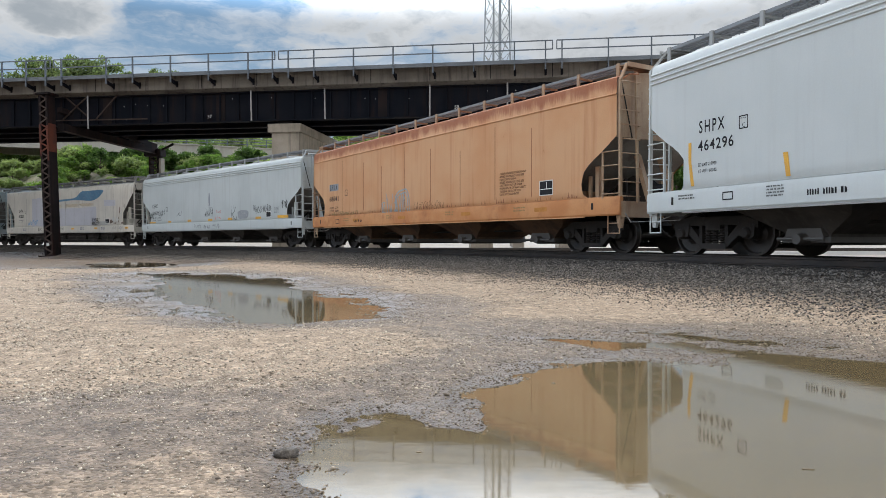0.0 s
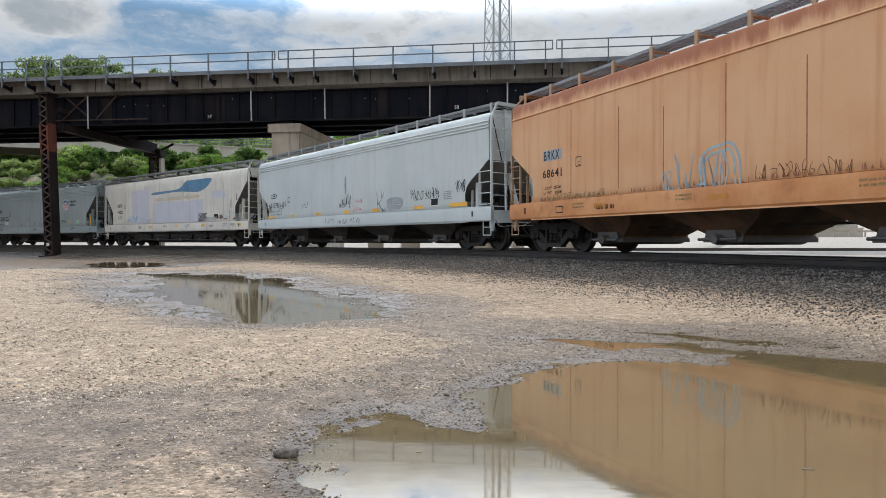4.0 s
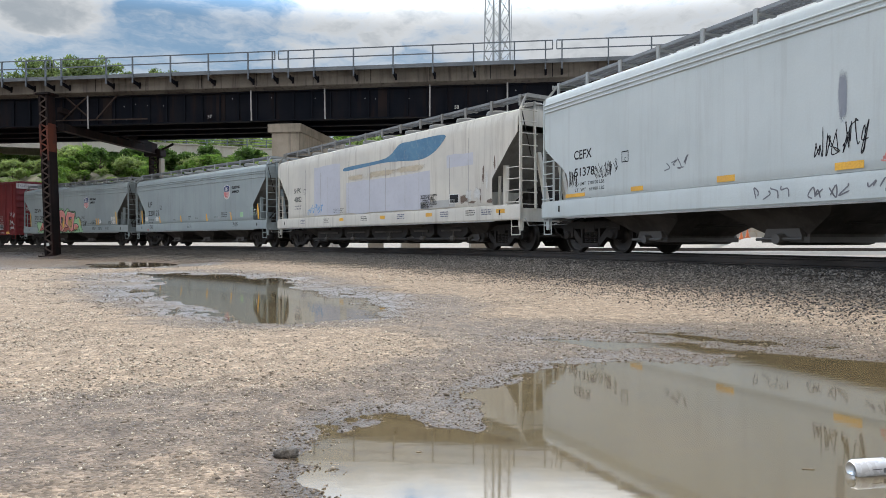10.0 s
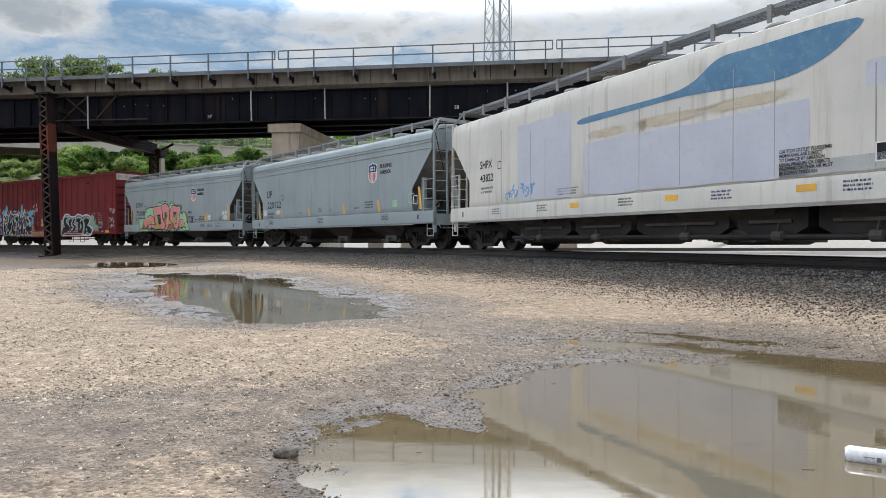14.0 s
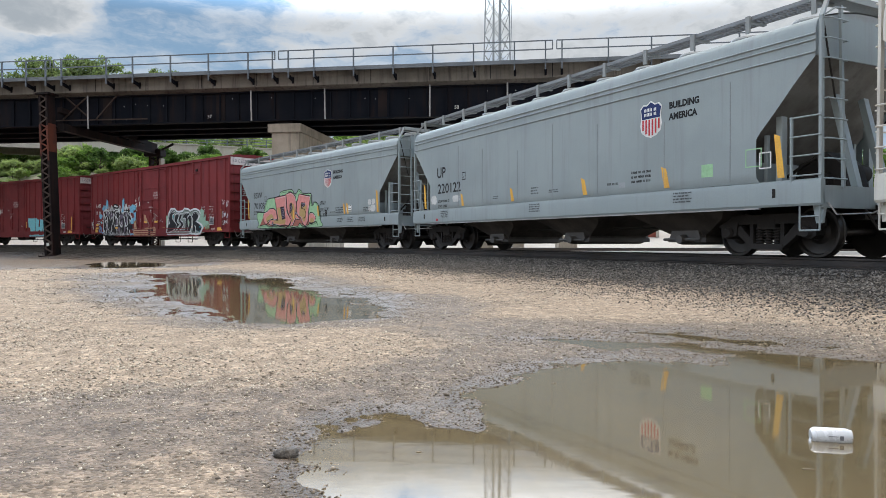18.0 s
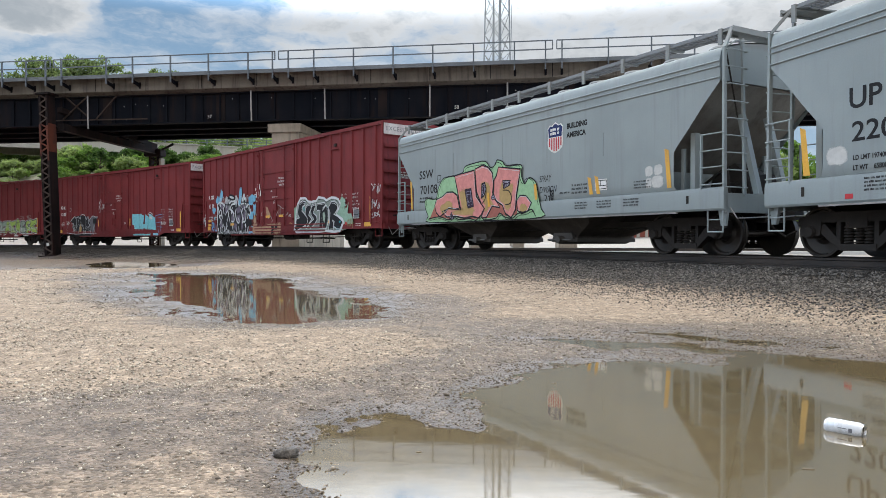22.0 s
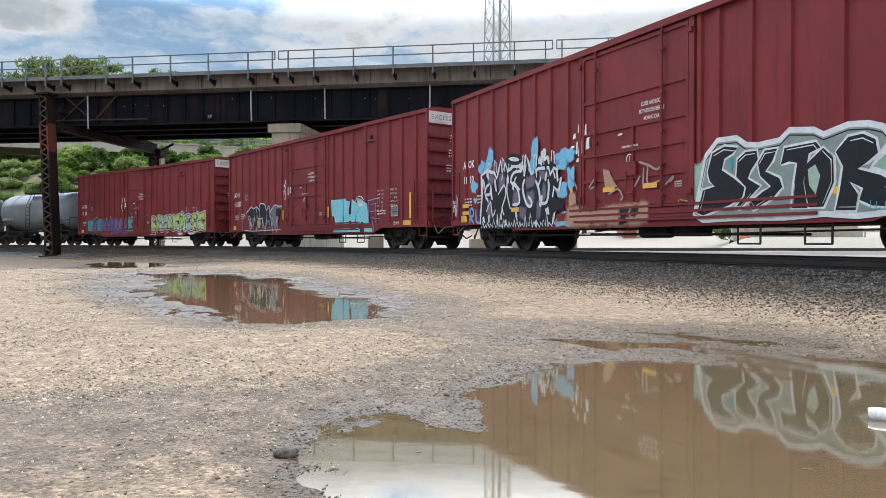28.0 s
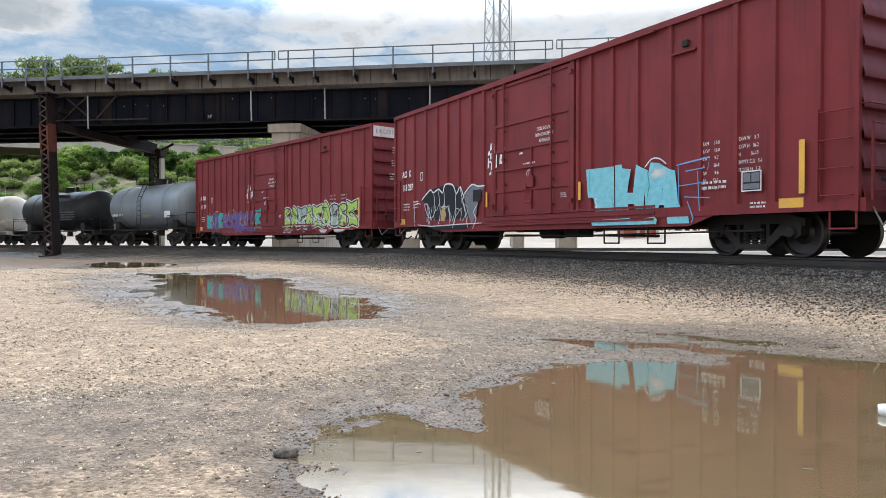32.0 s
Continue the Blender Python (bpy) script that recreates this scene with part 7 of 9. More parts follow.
mark(c, "graffiti", ribbon(scrawl(-5.9, 1.70, 1.6, 0.42, 52, 6, 9), 0.026), SPRAY["blue"], 0, 0, HS, "pale blue outlined tag", 1)
stencils(c, -3.3, 1.60, 0.9, 0.2, 3, HS, BK, 53)
text_on(c, "CAUTION OUTLET FLUIDIZING\nMEMBRANES ARE SUBJECT\nTO DAMAGE BY ABRASION\nLOCAL PRESSURE OR OBJECTS\nDROPPING ON THEM AIR MUST\nBE SLOWLY THROUGH", 3.30, 1.80, HS, 0.058, BK, 0.84, lines=0.9, bold=0.003, layer=1)
mark(c, "placard", quad(5.0, 5.5, 1.50, 1.80), BK, 0, 0, HS, "black and white placard")
framed_box(c, 5.0, 1.50, 0.5, 0.3, HS - 0.004, WH)
spray_all(c, "white", ((6.0, 1.72, 0.3, 0.4), (6.45, 1.75, 0.35, 0.35), (6.92, 2.1, 0.12, 0.5)), 76, HS, "", 1, edge=0.6, name="worn_spot")
for x0, x1 in ((7.4, 7.8), (3.65, 4.03), (0.57, 0.94), (-2.73, -2.37)):
    mark(c, "reflector", quad(x0, x1, 1.12, 1.24), YE, 0, 0, SS_)
for x, sd in ((-6.6, 55), (-4.2, 56), (1.8, 57), (5.9, 58), (6.7, 59), (-0.9, 60), (4.5, 61)):
    stencils(c, x, 1.22, 0.5, 0.2, 3, SS_, DECAL_NAVY if sd % 2 else BK, sd)

# the blue-grey hopper with the shield
c = car_up
SEAM = surface("weld_seam_grime", (0.26, 0.285, 0.30), rough=0.7)
seams(c, (-5.05, -3.6, -1.75, -0.15, 1.6, 3.72, 5.4), 1.42, 3.3, SEAM)
fit_text(c, "UP", -6.50, -5.91, 2.39, 2.73, HS, BK, 0.016)
fit_text(c, "220122", -6.45, -4.91, 1.87, 2.19, HS, BK, 0.012)
fit_text(c, "C", -4.74, -4.66, 2.26, 2.34, HS, BK)
framed_box(c, -4.82, 2.22, 0.24, 0.24, HS)
for x0, z1, w in ((-7.5, 2.25, 0.12), (-4.92, 1.80, 0.12), (-2.12, 1.80, 0.12), (1.0, 1.83, 0.14), (3.64, 1.86, 0.14), (6.35, 2.2, 0.12)):
    mark(c, "reflector", flat_poly([(x0, z1), (x0 + w, z1 - 0.05), (x0 + w + 0.1, 1.41), (x0 + 0.08, 1.41)]), YE, 0, 0, HS)
shield(c, 3.34, 2.91, 0.64, 0.80)
text_on(c, "BUILDING\nAMERICA", 3.86, 3.05, HS, 0.13, BK, 0.95, lines=1.25, bold=0.009)
for x, z, w, h, r, sd in ((-1.1, 1.7, 0.35, 0.22, 3, 72), (-0.3, 1.6, 0.4, 0.1, 2, 73), (2.75, 1.78, 0.6, 0.3, 3, 74), (1.95, 1.58, 0.4, 0.1, 1, 76), (-3.0, 1.58, 0.3, 0.1, 2, 79)):
    stencils(c, x, z, w, h, r, HS, SPRAY["black"], sd)
mark(c, "overpaint", quad(2.35, 2.55, 1.5, 1.62), GREY_PATCH, 0, 0, HS)
spray_all(c, "white", ((-6.74, 1.68, 0.36, 0.27), (-5.22, 1.66, 0.42, 0.2)), 62, HS, "pale rubbed patch", spikes=0.05, edge=0.3)
text_on(c, "LD LMT 197400  LD\nLT WT    65800", -6.43, 1.58, HS, 0.075, BK, 0.86, lines=1.5, bold=0.003)
mark(c, "tag_plate", quad(-6.55, -6.40, 0.97, 1.05), DECAL_RED, 0, 0, SS_, "small red tag")
for x, sd in ((-6.2, 75), (-1.15, 77), (4.0, 78)):
    stencils(c, x, 1.26, 0.5, 0.24, 4, SS_, SPRAY["black"], sd)
mark(c, "patch", quad(4.72, 5.0, 1.55, 1.80), SPRAY["green"], 0, 0, HS, "bright green patch")
framed_box(c, 5.75, 1.65, 0.35, 0.34, HS, SPRAY["green"])
framed_box(c, 6.05, 1.6, 0.25, 0.3, HS, WH)

# the short hopper with the large piece
c = car_ssw
seams(c, (-4.6, -3.4, -2.2, -0.6, 1.45, 3.6), 2.3, 3.35, SEAM)
fit_text(c, "SSW", -5.72, -4.72, 2.43, 2.72, HS, BK, 0.014)
fit_text(c, "70108", -5.66, -4.45, 1.90, 2.20, HS, BK, 0.012)
fit_text(c, "C", -4.36, -4.28, 2.27, 2.34, HS, BK)
framed_box(c, -4.44, 2.24, 0.24, 0.24, HS)
for x0, z1 in ((-6.42, 2.42), (0.92, 1.80), (3.05, 1.85), (3.3, 1.86), (5.5, 2.26)):
    mark(c, "reflector", flat_poly([(x0, z1), (x0 + 0.12, z1 - 0.04), (x0 + 0.2, 1.42), (x0 + 0.08, 1.42)]), YE, 0, 0, HS, "", 4)
stencils(c, -5.7, 1.74, 1.0, 0.24, 2, HS, BK, 81)
# pale green cloud, then five fat letters with dark edges and inner shapes
cloud = curve_through([(-4.93, 0.93), (-5.02, 1.14), (-5.22, 1.41), (-5.19, 1.73), (-4.50, 1.70), (-4.36, 1.98), (-4.12, 2.26), (-3.84, 2.37), (-3.27, 2.38), (-2.74, 2.44), (-2.62, 2.61), (-1.95, 2.67), (-1.45, 2.66), (-1.18, 2.45), (-0.93, 2.52), (-0.83, 2.64), (-0.54, 2.56), (-0.40, 2.44), (0.35, 2.39), (0.35, 2.13), (0.51, 1.86), (0.71, 2.01), (0.98, 1.90), (1.09, 1.68), (1.16, 1.40), (1.25, 1.15), (1.25, 0.92), (-1.18, 0.90)], 3, True)
GP = -1.628
mark(c, "graffiti", flat_poly(cloud), SPRAY["green"], 0, 0, GP, "pink and green graffiti piece", 1)
mark(c, "graffiti_edge", ribbon([cloud + cloud[:1]], 0.035), SPRAY["black"], 0, 0, GP, "", 2)
inner = swelled(cloud, -0.10)
mark(c, "graffiti_edge", ribbon([inner[6:-9]], 0.018), SPRAY["black"], 0, 0, GP, "", 2)
wave = [(-5.02, 1.04), (-4.22, 1.10), (-3.62, 0.98), (-3.34, 1.08), (-2.94, 0.97), (-2.31, 0.99), (-1.95, 0.93), (-1.67, 1.07), (-1.50, 0.93), (-0.88, 0.96), (-0.68, 1.10), (-0.40, 0.98), (-0.04, 0.94), (0.22, 1.06), (0.55, 1.08), (0.86, 1.15), (1.02, 0.96)]
strokes(c, [wave], 0.035, SPRAY["black"], GP, "", 12)
strokes(c, [[(x + 0.05, z - 0.06) for x, z in wave]], 0.016, SPRAY["black"], GP, "", 12)
fat = [[(-4.56, 1.48), (-4.45, 1.67), (-4.06, 1.74), (-3.74, 1.88), (-3.34, 1.86), (-3.10, 1.75), (-2.94, 1.34), (-3.21, 1.32), (-3.62, 1.38), (-3.84, 1.23), (-4.22, 1.10), (-4.45, 1.24)],
       [(-3.25, 2.37), (-2.07, 2.45), (-2.01, 2.04), (-1.95, 1.65), (-1.67, 1.41), (-1.50, 1.27), (-1.78, 0.99), (-2.19, 1.05), (-2.68, 1.01), (-3.21, 1.09), (-3.77, 1.08), (-4.06, 1.25), (-3.62, 1.35), (-3.10, 1.31), (-2.87, 1.27), (-3.07, 1.89)],
       [(-2.03, 2.48), (-1.61, 2.56), (-1.29, 2.47), (-1.08, 2.30), (-1.01, 1.97), (-1.08, 1.61), (-0.83, 1.43), (-0.68, 1.26), (-1.08, 1.32), (-1.40, 0.99), (-1.67, 1.00), (-1.50, 1.27), (-1.67, 1.41), (-1.93, 1.77)],
       [(-0.76, 2.43), (0.32, 2.28), (0.22, 1.86), (0.14, 1.57), (0.09, 1.16), (-0.12, 0.95), (-0.40, 1.08), (-0.54, 1.32), (-0.88, 1.47), (-1.00, 1.64), (-0.98, 2.08), (-0.86, 2.19)],
       [(0.15, 1.42), (0.31, 1.55), (0.59, 1.52), (0.83, 1.33), (0.67, 1.12), (0.39, 1.05), (0.18, 1.16)]]
base_band = [(-4.95, 1.02), (-4.6, 1.42), (-3.6, 1.5), (-1.0, 1.5), (0.2, 1.3), (0.15, 1.02), (-0.4, 1.0), (-0.68, 1.12), (-0.9, 0.99), (-1.5, 0.97), (-1.67, 1.09), (-1.95, 0.97), (-2.9, 1.0), (-3.34, 1.1), (-3.62, 1.01), (-4.22, 1.12)]
mark(c, "graffiti_base", flat_poly(base_band), SPRAY["rose"], 0, 0, GP, "rosy brown lower part of the piece", 2)
mark(c, "graffiti_base", sprayed([(x * 0.9 - 0.25, z + 0.02) for x, z in base_band], 0.3), SOFT["tan"], 0, 0, GP - 0.0006, "", 2)
HOLLOW = paint("spray_hollow", (0.05, 0.03, 0.055))
for k, f in enumerate(fat):
    p = f
    mid_x, mid_z = sum(q[0] for q in p) / len(p), sum(q[1] for q in p) / len(p)
    near = lambda a, b, dz=0.0: [(mid_x + (x - mid_x) * a, mid_z + dz + (z - mid_z) * b) for x, z in p]
    y = GP - 0.0006 * k
    mark(c, "graffiti", flat_poly(p), SPRAY["pink"], 0, 0, y, "pink graffiti letter", 3)
    mark(c, "graffiti_band", sprayed(near(0.86, 0.86, -0.05), 0.25), SOFT["rose"], 0, 0, y, "", 4)
    mark(c, "graffiti_core", sprayed(near(0.62, 0.66, -0.12), 0.3), SOFT["tan"], 0, 0, y, "", 5)
    mark(c, "graffiti_edge", ribbon([p + p[:1]], 0.05), SPRAY["black"], 0, 0, y, "", 6)
    hi = near(0.93, 0.93)
    mark(c, "graffiti_highlight", ribbon([hi[:max(5, len(hi) // 4)]], 0.018), SPRAY["white"], 0, 0, y, "", 7)
    mark(c, "graffiti_highlight", ribbon([hi[len(hi) // 2:len(hi) // 2 + 4]], 0.016), SPRAY["white"], 0, 0, y, "", 7)
for k, f in enumerate(([(-2.62, 1.89), (-2.25, 1.91), (-2.10, 1.35), (-2.43, 1.31)], [(-1.64, 2.01), (-1.47, 2.04), (-1.40, 1.85), (-1.50, 1.65), (-1.67, 1.56)], [(-0.54, 2.03), (-0.14, 1.99), (-0.20, 1.87), (-0.49, 1.79)], [(-3.58, 0.98), (-3.45, 1.24), (-3.26, 1.00)], [(-1.13, 1.60), (-0.98, 1.64), (-0.90, 1.53), (-1.08, 1.51)])):
    mid_x, mid_z = sum(q[0] for q in f) / len(f), sum(q[1] for q in f) / len(f)
    mark(c, "graffiti_hollow", flat_poly(f), HOLLOW, 0, 0, GP, "", 9)
    mark(c, "graffiti_edge", ribbon([f + f[:1]], 0.035), SPRAY["black"], 0, 0, GP, "", 10)
    for a in (0.72, 0.42):
        ring = [(mid_x + (x - mid_x) * a, mid_z + (z - mid_z) * a) for x, z in f]
        mark(c, "graffiti_line", ribbon([ring + ring[:1]], 0.013), LILAC, 0, 0, GP, "", 11)
strokes(c, [[(-0.54, 1.75), (-0.25, 1.72), (-0.1, 1.55), (-0.15, 1.36), (-0.4, 1.33)], [(-1.38, 1.88), (-1.45, 1.55), (-1.62, 1.42)], [(0.3, 1.12), (0.45, 1.09), (0.6, 1.12)]], 0.03, SPRAY["black"], GP, "", 10)
for x, z in ((-1.35, 1.72), (0.94, 1.82)):
    mark(c, "reflector", flat_poly([(x, z), (x + 0.11, z), (x + 0.16, z - 0.42), (x + 0.06, z - 0.42)]), YE, 0, 0, GP, "", 13)
fit_word(c, "SPRAY\nDIVISION", 1.14, 1.86, 1.56, 2.02, ((0.0, "black", 0, 0),), "thin black tag", HS, shear=0.2)
mark(c, "graffiti", ribbon(scrawl(1.3, 1.45, 0.5, 0.4, 95, 2, 8), 0.03), SPRAY["black"], 0, 0, HS)
shield(c, 1.80, 2.96, 0.64, 0.80)
text_on(c, "BUILDING\nAMERICA", 2.26, 3.12, HS, 0.125, BK, 0.95, lines=1.25, bold=0.009)
stencils(c, 2.45, 1.66, 0.6, 0.28, 3, HS, SPRAY["black"], 84)
stencils(c, 1.98, 1.5, 0.45, 0.075, 1, HS, SPRAY["black"], 85)
mark(c, "placard", quad(3.32, 3.74, 1.50, 1.76), BK, 0, 0, HS, "black and white placard")
framed_box(c, 3.32, 1.50, 0.42, 0.26, HS - 0.004, WH, WH)
spray_all(c, "white", ((5.05, 1.82, 0.2, 0.2), (5.32, 1.83, 0.22, 0.2), (5.3, 1.58, 0.3, 0.24), (5.05, 1.56, 0.16, 0.2)), 64, HS, "pale worn patch", spikes=0.05, edge=0.3)
stencils(c, 4.6, 1.6, 0.5, 0.2, 3, HS, SPRAY["black"], 86)
for x, sd in ((2.6, 87), (3.4, 88), (4.3, 89)):
    stencils(c, x, 1.22, 0.5, 0.2, 3, SS_, SPRAY["black"], sd)


def boxcar_marks(c, left, right, seed):
    text_on(c, left[0], -8.2, 2.60, BS, 0.22, WH, 0.85, bold=0.009)
    text_on(c, left[1], -8.2, 2.12, BS, 0.22, WH, 0.85, bold=0.009)
    stencils(c, -8.1, 1.6, 0.5, 0.3, 3, BS, WH, seed)
    stencils(c, -7.3, 1.66, 0.4, 0.3, 3, BS, WH, seed + 1)
    framed_box(c, -6.75, 2.4, 0.18, 0.28, BS, WH)
    text_on(c, "CLOSE AND LOCK\nBOTH DOORS BEFORE\nMOVING CAR", 0.40, 3.22, -1.552, 0.085, WH, 0.62, lines=1.3, align="CENTER", bold=0.002)
    text_on(c, "EXH      17-0\nEXW     10-8\nEW        9-7\nIL          60-9\nIW         9-6\nIH        13-0\nCU FT  7052", 5.58, 2.18, BS, 0.072, WH, 0.72, lines=1.42)
    text_on(c, "EXW W    8 2\nEXW H   16-2\nH          16-10\nEMPTY C.G.  5-1\nFLOOR H   3-8", 6.42, 2.18, BS, 0.072, WH, 0.72, lines=1.42)
    stencils(c, 5.55, 1.42, 0.6, 0.2, 2, BS, WH, seed + 2)
    mark(c, "placard", quad(6.49, 6.92, 1.22, 1.60), BK, 0, 0, BS, "black and white placard")
    framed_box(c, 6.49, 1.22, 0.43, 0.38, BS - 0.004, WH, SPRAY["grey"])
    mark(c, "reflector", quad(7.66, 7.77, 1.12, 2.05), YE, 0, 0, BS)
    mark(c, "label_plate", quad(7.28, 7.76, 0.88, 1.05), YE, 0, 0, -1.541, "yellow label plate")
    mark(c, "label_plate", quad(-8.35, -7.95, 0.90, 1.1), YE, 0, 0, -1.541, "yellow label plate")
    stencils(c, 6.68, 0.98, 0.36, 0.14, 2, -1.541, WH, seed + 3)
    rnd = random.Random(seed)
    for x, z, w, h in ((-2.17, 3.05, 0.06, 0.16), (-1.95, 2.98, 0.05, 0.2), (-2.28, 2.88, 0.08, 0.1), (-2.15, 2.78, 0.05, 0.14), (-2.33, 2.62, 0.12, 0.05), (-2.29, 2.58, 0.05, 0.24), (-2.10, 2.50, 0.07, 0.2), (-1.94, 2.6, 0.05, 0.3), (-1.71, 2.64, 0.1, 0.22), (-2.24, 2.28, 0.08, 0.07), (-0.59, 2.70, 0.12, 0.04), (-1.55, 2.92, 0.06, 0.04)):
        d, w, h = rnd.uniform(-0.1, 0.1), w * 1.5, h * 1.35
        jag = [(x + d - w / 2, z - h / 2), (x + d + w * rnd.uniform(-0.1, 0.2), z - h * 0.42), (x + d + w / 2, z - h * rnd.uniform(0.3, 0.5)), (x + d + w * 0.4, z + h * 0.1), (x + d + w / 2, z + h / 2), (x + d - w * 0.2, z + h * 0.45), (x + d - w * 0.4, z)]
        mark(c, "paint_chip", flat_poly(jag), WH, 0, 0, BS if x < -2.0 else -1.548)
    dial = [(-0.29 + 0.1 * math.cos(a * math.tau / 14), 2.12 + 0.1 * math.sin(a * math.tau / 14)) for a in range(15)]
    mark(c, "stencil_dial", ribbon([dial, [(-0.29, 2.06), (-0.29, 2.18)]], 0.022), WH, 0, 0, -1.548)
    mark(c, "stencil_line", bars(1, 0.55, 0.045, seed + 9, 1.0), WH, -0.55, 2.38, -1.548)
    stencils(c, 1.08, 1.50, 0.24, 0.14, 3, -1.548, WH, seed + 8)
    for x in (-2.5, 1.75):
        mark(c, "reflector", quad(x, x + 0.09, 1.3, 1.75), YE, 0, 0, BS)


boxcar_marks(car_sestor, ("A  OK", "11  10"), None, 101)
boxcar_marks(car_tha, ("AO  K", "113 287"), None, 131)
boxcar_marks(car_green, ("A  OK", "11  29"), None, 161)

# black and white piece with blue splashes, and the large black letters
c = car_sestor
G = -1.534
for x, z, w, h in ((-6.51, 2.72, 0.34, 0.55), (-6.74, 2.5, 0.3, 0.4), (-7.05, 2.55, 0.3, 0.3), (-4.09, 2.66, 0.36, 0.75), (-4.2, 2.3, 0.4, 0.5), (-2.75, 2.42, 0.75, 0.3), (-2.9, 2.24, 0.5, 0.25), (-2.5, 1.88, 0.3, 0.5), (-2.87, 1.56, 0.5, 0.35), (-2.75, 0.82, 0.75, 0.3), (-7.5, 1.95, 0.42, 0.3), (-4.85, 0.85, 0.3, 0.25), (-6.44, 0.93, 0.35, 0.25), (-3.79, 0.81, 0.4, 0.25)):
    spray_all(c, "blue", ((x, z, w, h), (x + 0.08, z + 0.1, w * 0.6, h * 0.7)), int(x * 50) + 900, G, "light blue sprayed splash", 0, 0.3, 0.4)
body = [(-6.98, 0.73), (-7.01, 2.13), (-6.74, 2.37), (-6.33, 2.36), (-5.99, 2.28), (-5.88, 2.56), (-5.51, 2.67), (-4.77, 2.60), (-4.53, 2.34), (-4.26, 2.10), (-3.96, 2.26), (-3.76, 2.54), (-3.47, 2.56), (-3.39, 2.27), (-3.13, 2.29), (-3.01, 2.01), (-2.92, 1.64), (-3.20, 1.64), (-3.08, 1.35), (-3.05, 1.05), (-3.19, 0.69), (-3.79, 0.64), (-4.66, 0.67), (-5.66, 0.66)]
mark(c, "graffiti", flat_poly(body), SPRAY["black"], 0, 0, G, "black and white graffiti piece with blue splashes", 4)
for x, z, w, h in ((-6.44, 2.18, 0.45, 0.35), (-6.50, 1.30, 0.35, 0.6), (-5.77, 2.0, 0.4, 0.5), (-5.05, 1.5, 0.3, 0.5), (-4.31, 1.9, 0.45, 0.4), (-4.30, 1.45, 0.4, 0.5), (-3.67, 2.06, 0.5, 0.25), (-3.63, 1.58, 0.25, 0.5), (-4.67, 1.07, 0.4, 0.4), (-3.87, 1.16, 0.3, 0.5)):
    spray_all(c, "purple", ((x, z, w, h),), int(x * 40) + 700, G, "dull violet fill of the letters", 6, 0.25, 0.6)
# thick white edges of the letters
for line, w in (([(-7.07, 0.81), (-6.95, 1.74), (-7.00, 2.29), (-6.66, 2.41), (-6.21, 2.31), (-6.08, 2.14), (-5.97, 2.35), (-5.86, 2.63), (-5.75, 2.30), (-5.58, 2.52), (-5.46, 2.29), (-5.15, 2.41), (-4.81, 2.37), (-4.69, 2.49), (-4.62, 2.20)], 0.10),
                ([(-4.62, 2.20), (-4.51, 2.66), (-4.38, 2.45), (-4.24, 2.11), (-3.88, 2.23), (-3.41, 2.21), (-3.35, 2.02), (-3.18, 2.18), (-3.05, 2.13), (-3.01, 1.83), (-2.85, 1.93), (-2.97, 1.58), (-3.18, 1.69), (-3.24, 1.43)], 0.09)):
    strokes(c, [line], w, SPRAY["white"], G, "thick white edge of the letters", 9, 1)
strokes(c, [[(-4.75, 2.24), (-5.13, 2.22), (-5.29, 1.98), (-4.95, 1.78), (-4.84, 1.37), (-5.20, 1.33)], [(-4.56, 2.00), (-4.67, 1.75), (-4.48, 1.33), (-4.26, 1.24), (-4.23, 1.38), (-4.39, 1.52)], [(-4.03, 1.94), (-3.87, 1.67), (-3.77, 1.33), (-3.51, 1.32), (-3.41, 1.63), (-3.43, 1.91)],
            [(-3.86, 2.34), (-3.85, 2.53), (-3.76, 2.32), (-3.68, 2.66), (-3.57, 2.66), (-3.62, 2.43), (-3.46, 2.50), (-3.41, 2.30)], [(-6.80, 1.72), (-6.66, 1.94), (-6.44, 1.96), (-6.47, 1.70), (-6.74, 1.68), (-6.56, 1.48)]], 0.085, SPRAY["white"], G, "", 9, 3)
strokes(c, [[(-5.99, 1.66), (-5.66, 1.92), (-5.56, 1.62), (-5.77, 1.28), (-5.66, 1.05)], [(-6.68, 1.18), (-6.44, 1.47), (-6.32, 1.01), (-6.15, 1.23)], [(-4.98, 2.1), (-5.1, 1.95), (-4.8, 1.72)], [(-3.2, 2.1), (-3.12, 1.9)], [(-6.9, 2.2), (-6.8, 2.0), (-6.85, 1.85)], [(-5.45, 2.2), (-5.5, 1.7), (-5.3, 1.2)], [(-6.05, 1.1), (-6.0, 0.85)]], 0.06, SPRAY["white"], G, "", 9, 2)
# dripping zigzag along the lower edge
zig = random.Random(17)
x, foot = -6.98, []
while x < -3.1:
    foot += [(x, 0.66 + zig.uniform(0, 0.05)), (x + zig.uniform(0.03, 0.07), 0.78 + zig.uniform(0.0, 0.4) * zig.random())]
    x += zig.uniform(0.09, 0.2)
strokes(c, [foot], 0.05, SPRAY["white"], G, "white zigzag drips", 9, 1)
for k in range(34):
    x, z = zig.uniform(-6.95, -3.15), zig.choice((zig.uniform(0.75, 1.15), zig.uniform(1.0, 2.3), zig.uniform(1.9, 2.35)))
    mark(c, "paint_fleck", flat_poly(blob(x, z, zig.uniform(0.05, 0.13), zig.uniform(0.12, 0.38), 800 + k, 0.25, 7, zig.uniform(-0.5, 0.5))), SPRAY["white" if k % 5 else "black"], 0, 0, G - 0.0003 * k, "", 10)
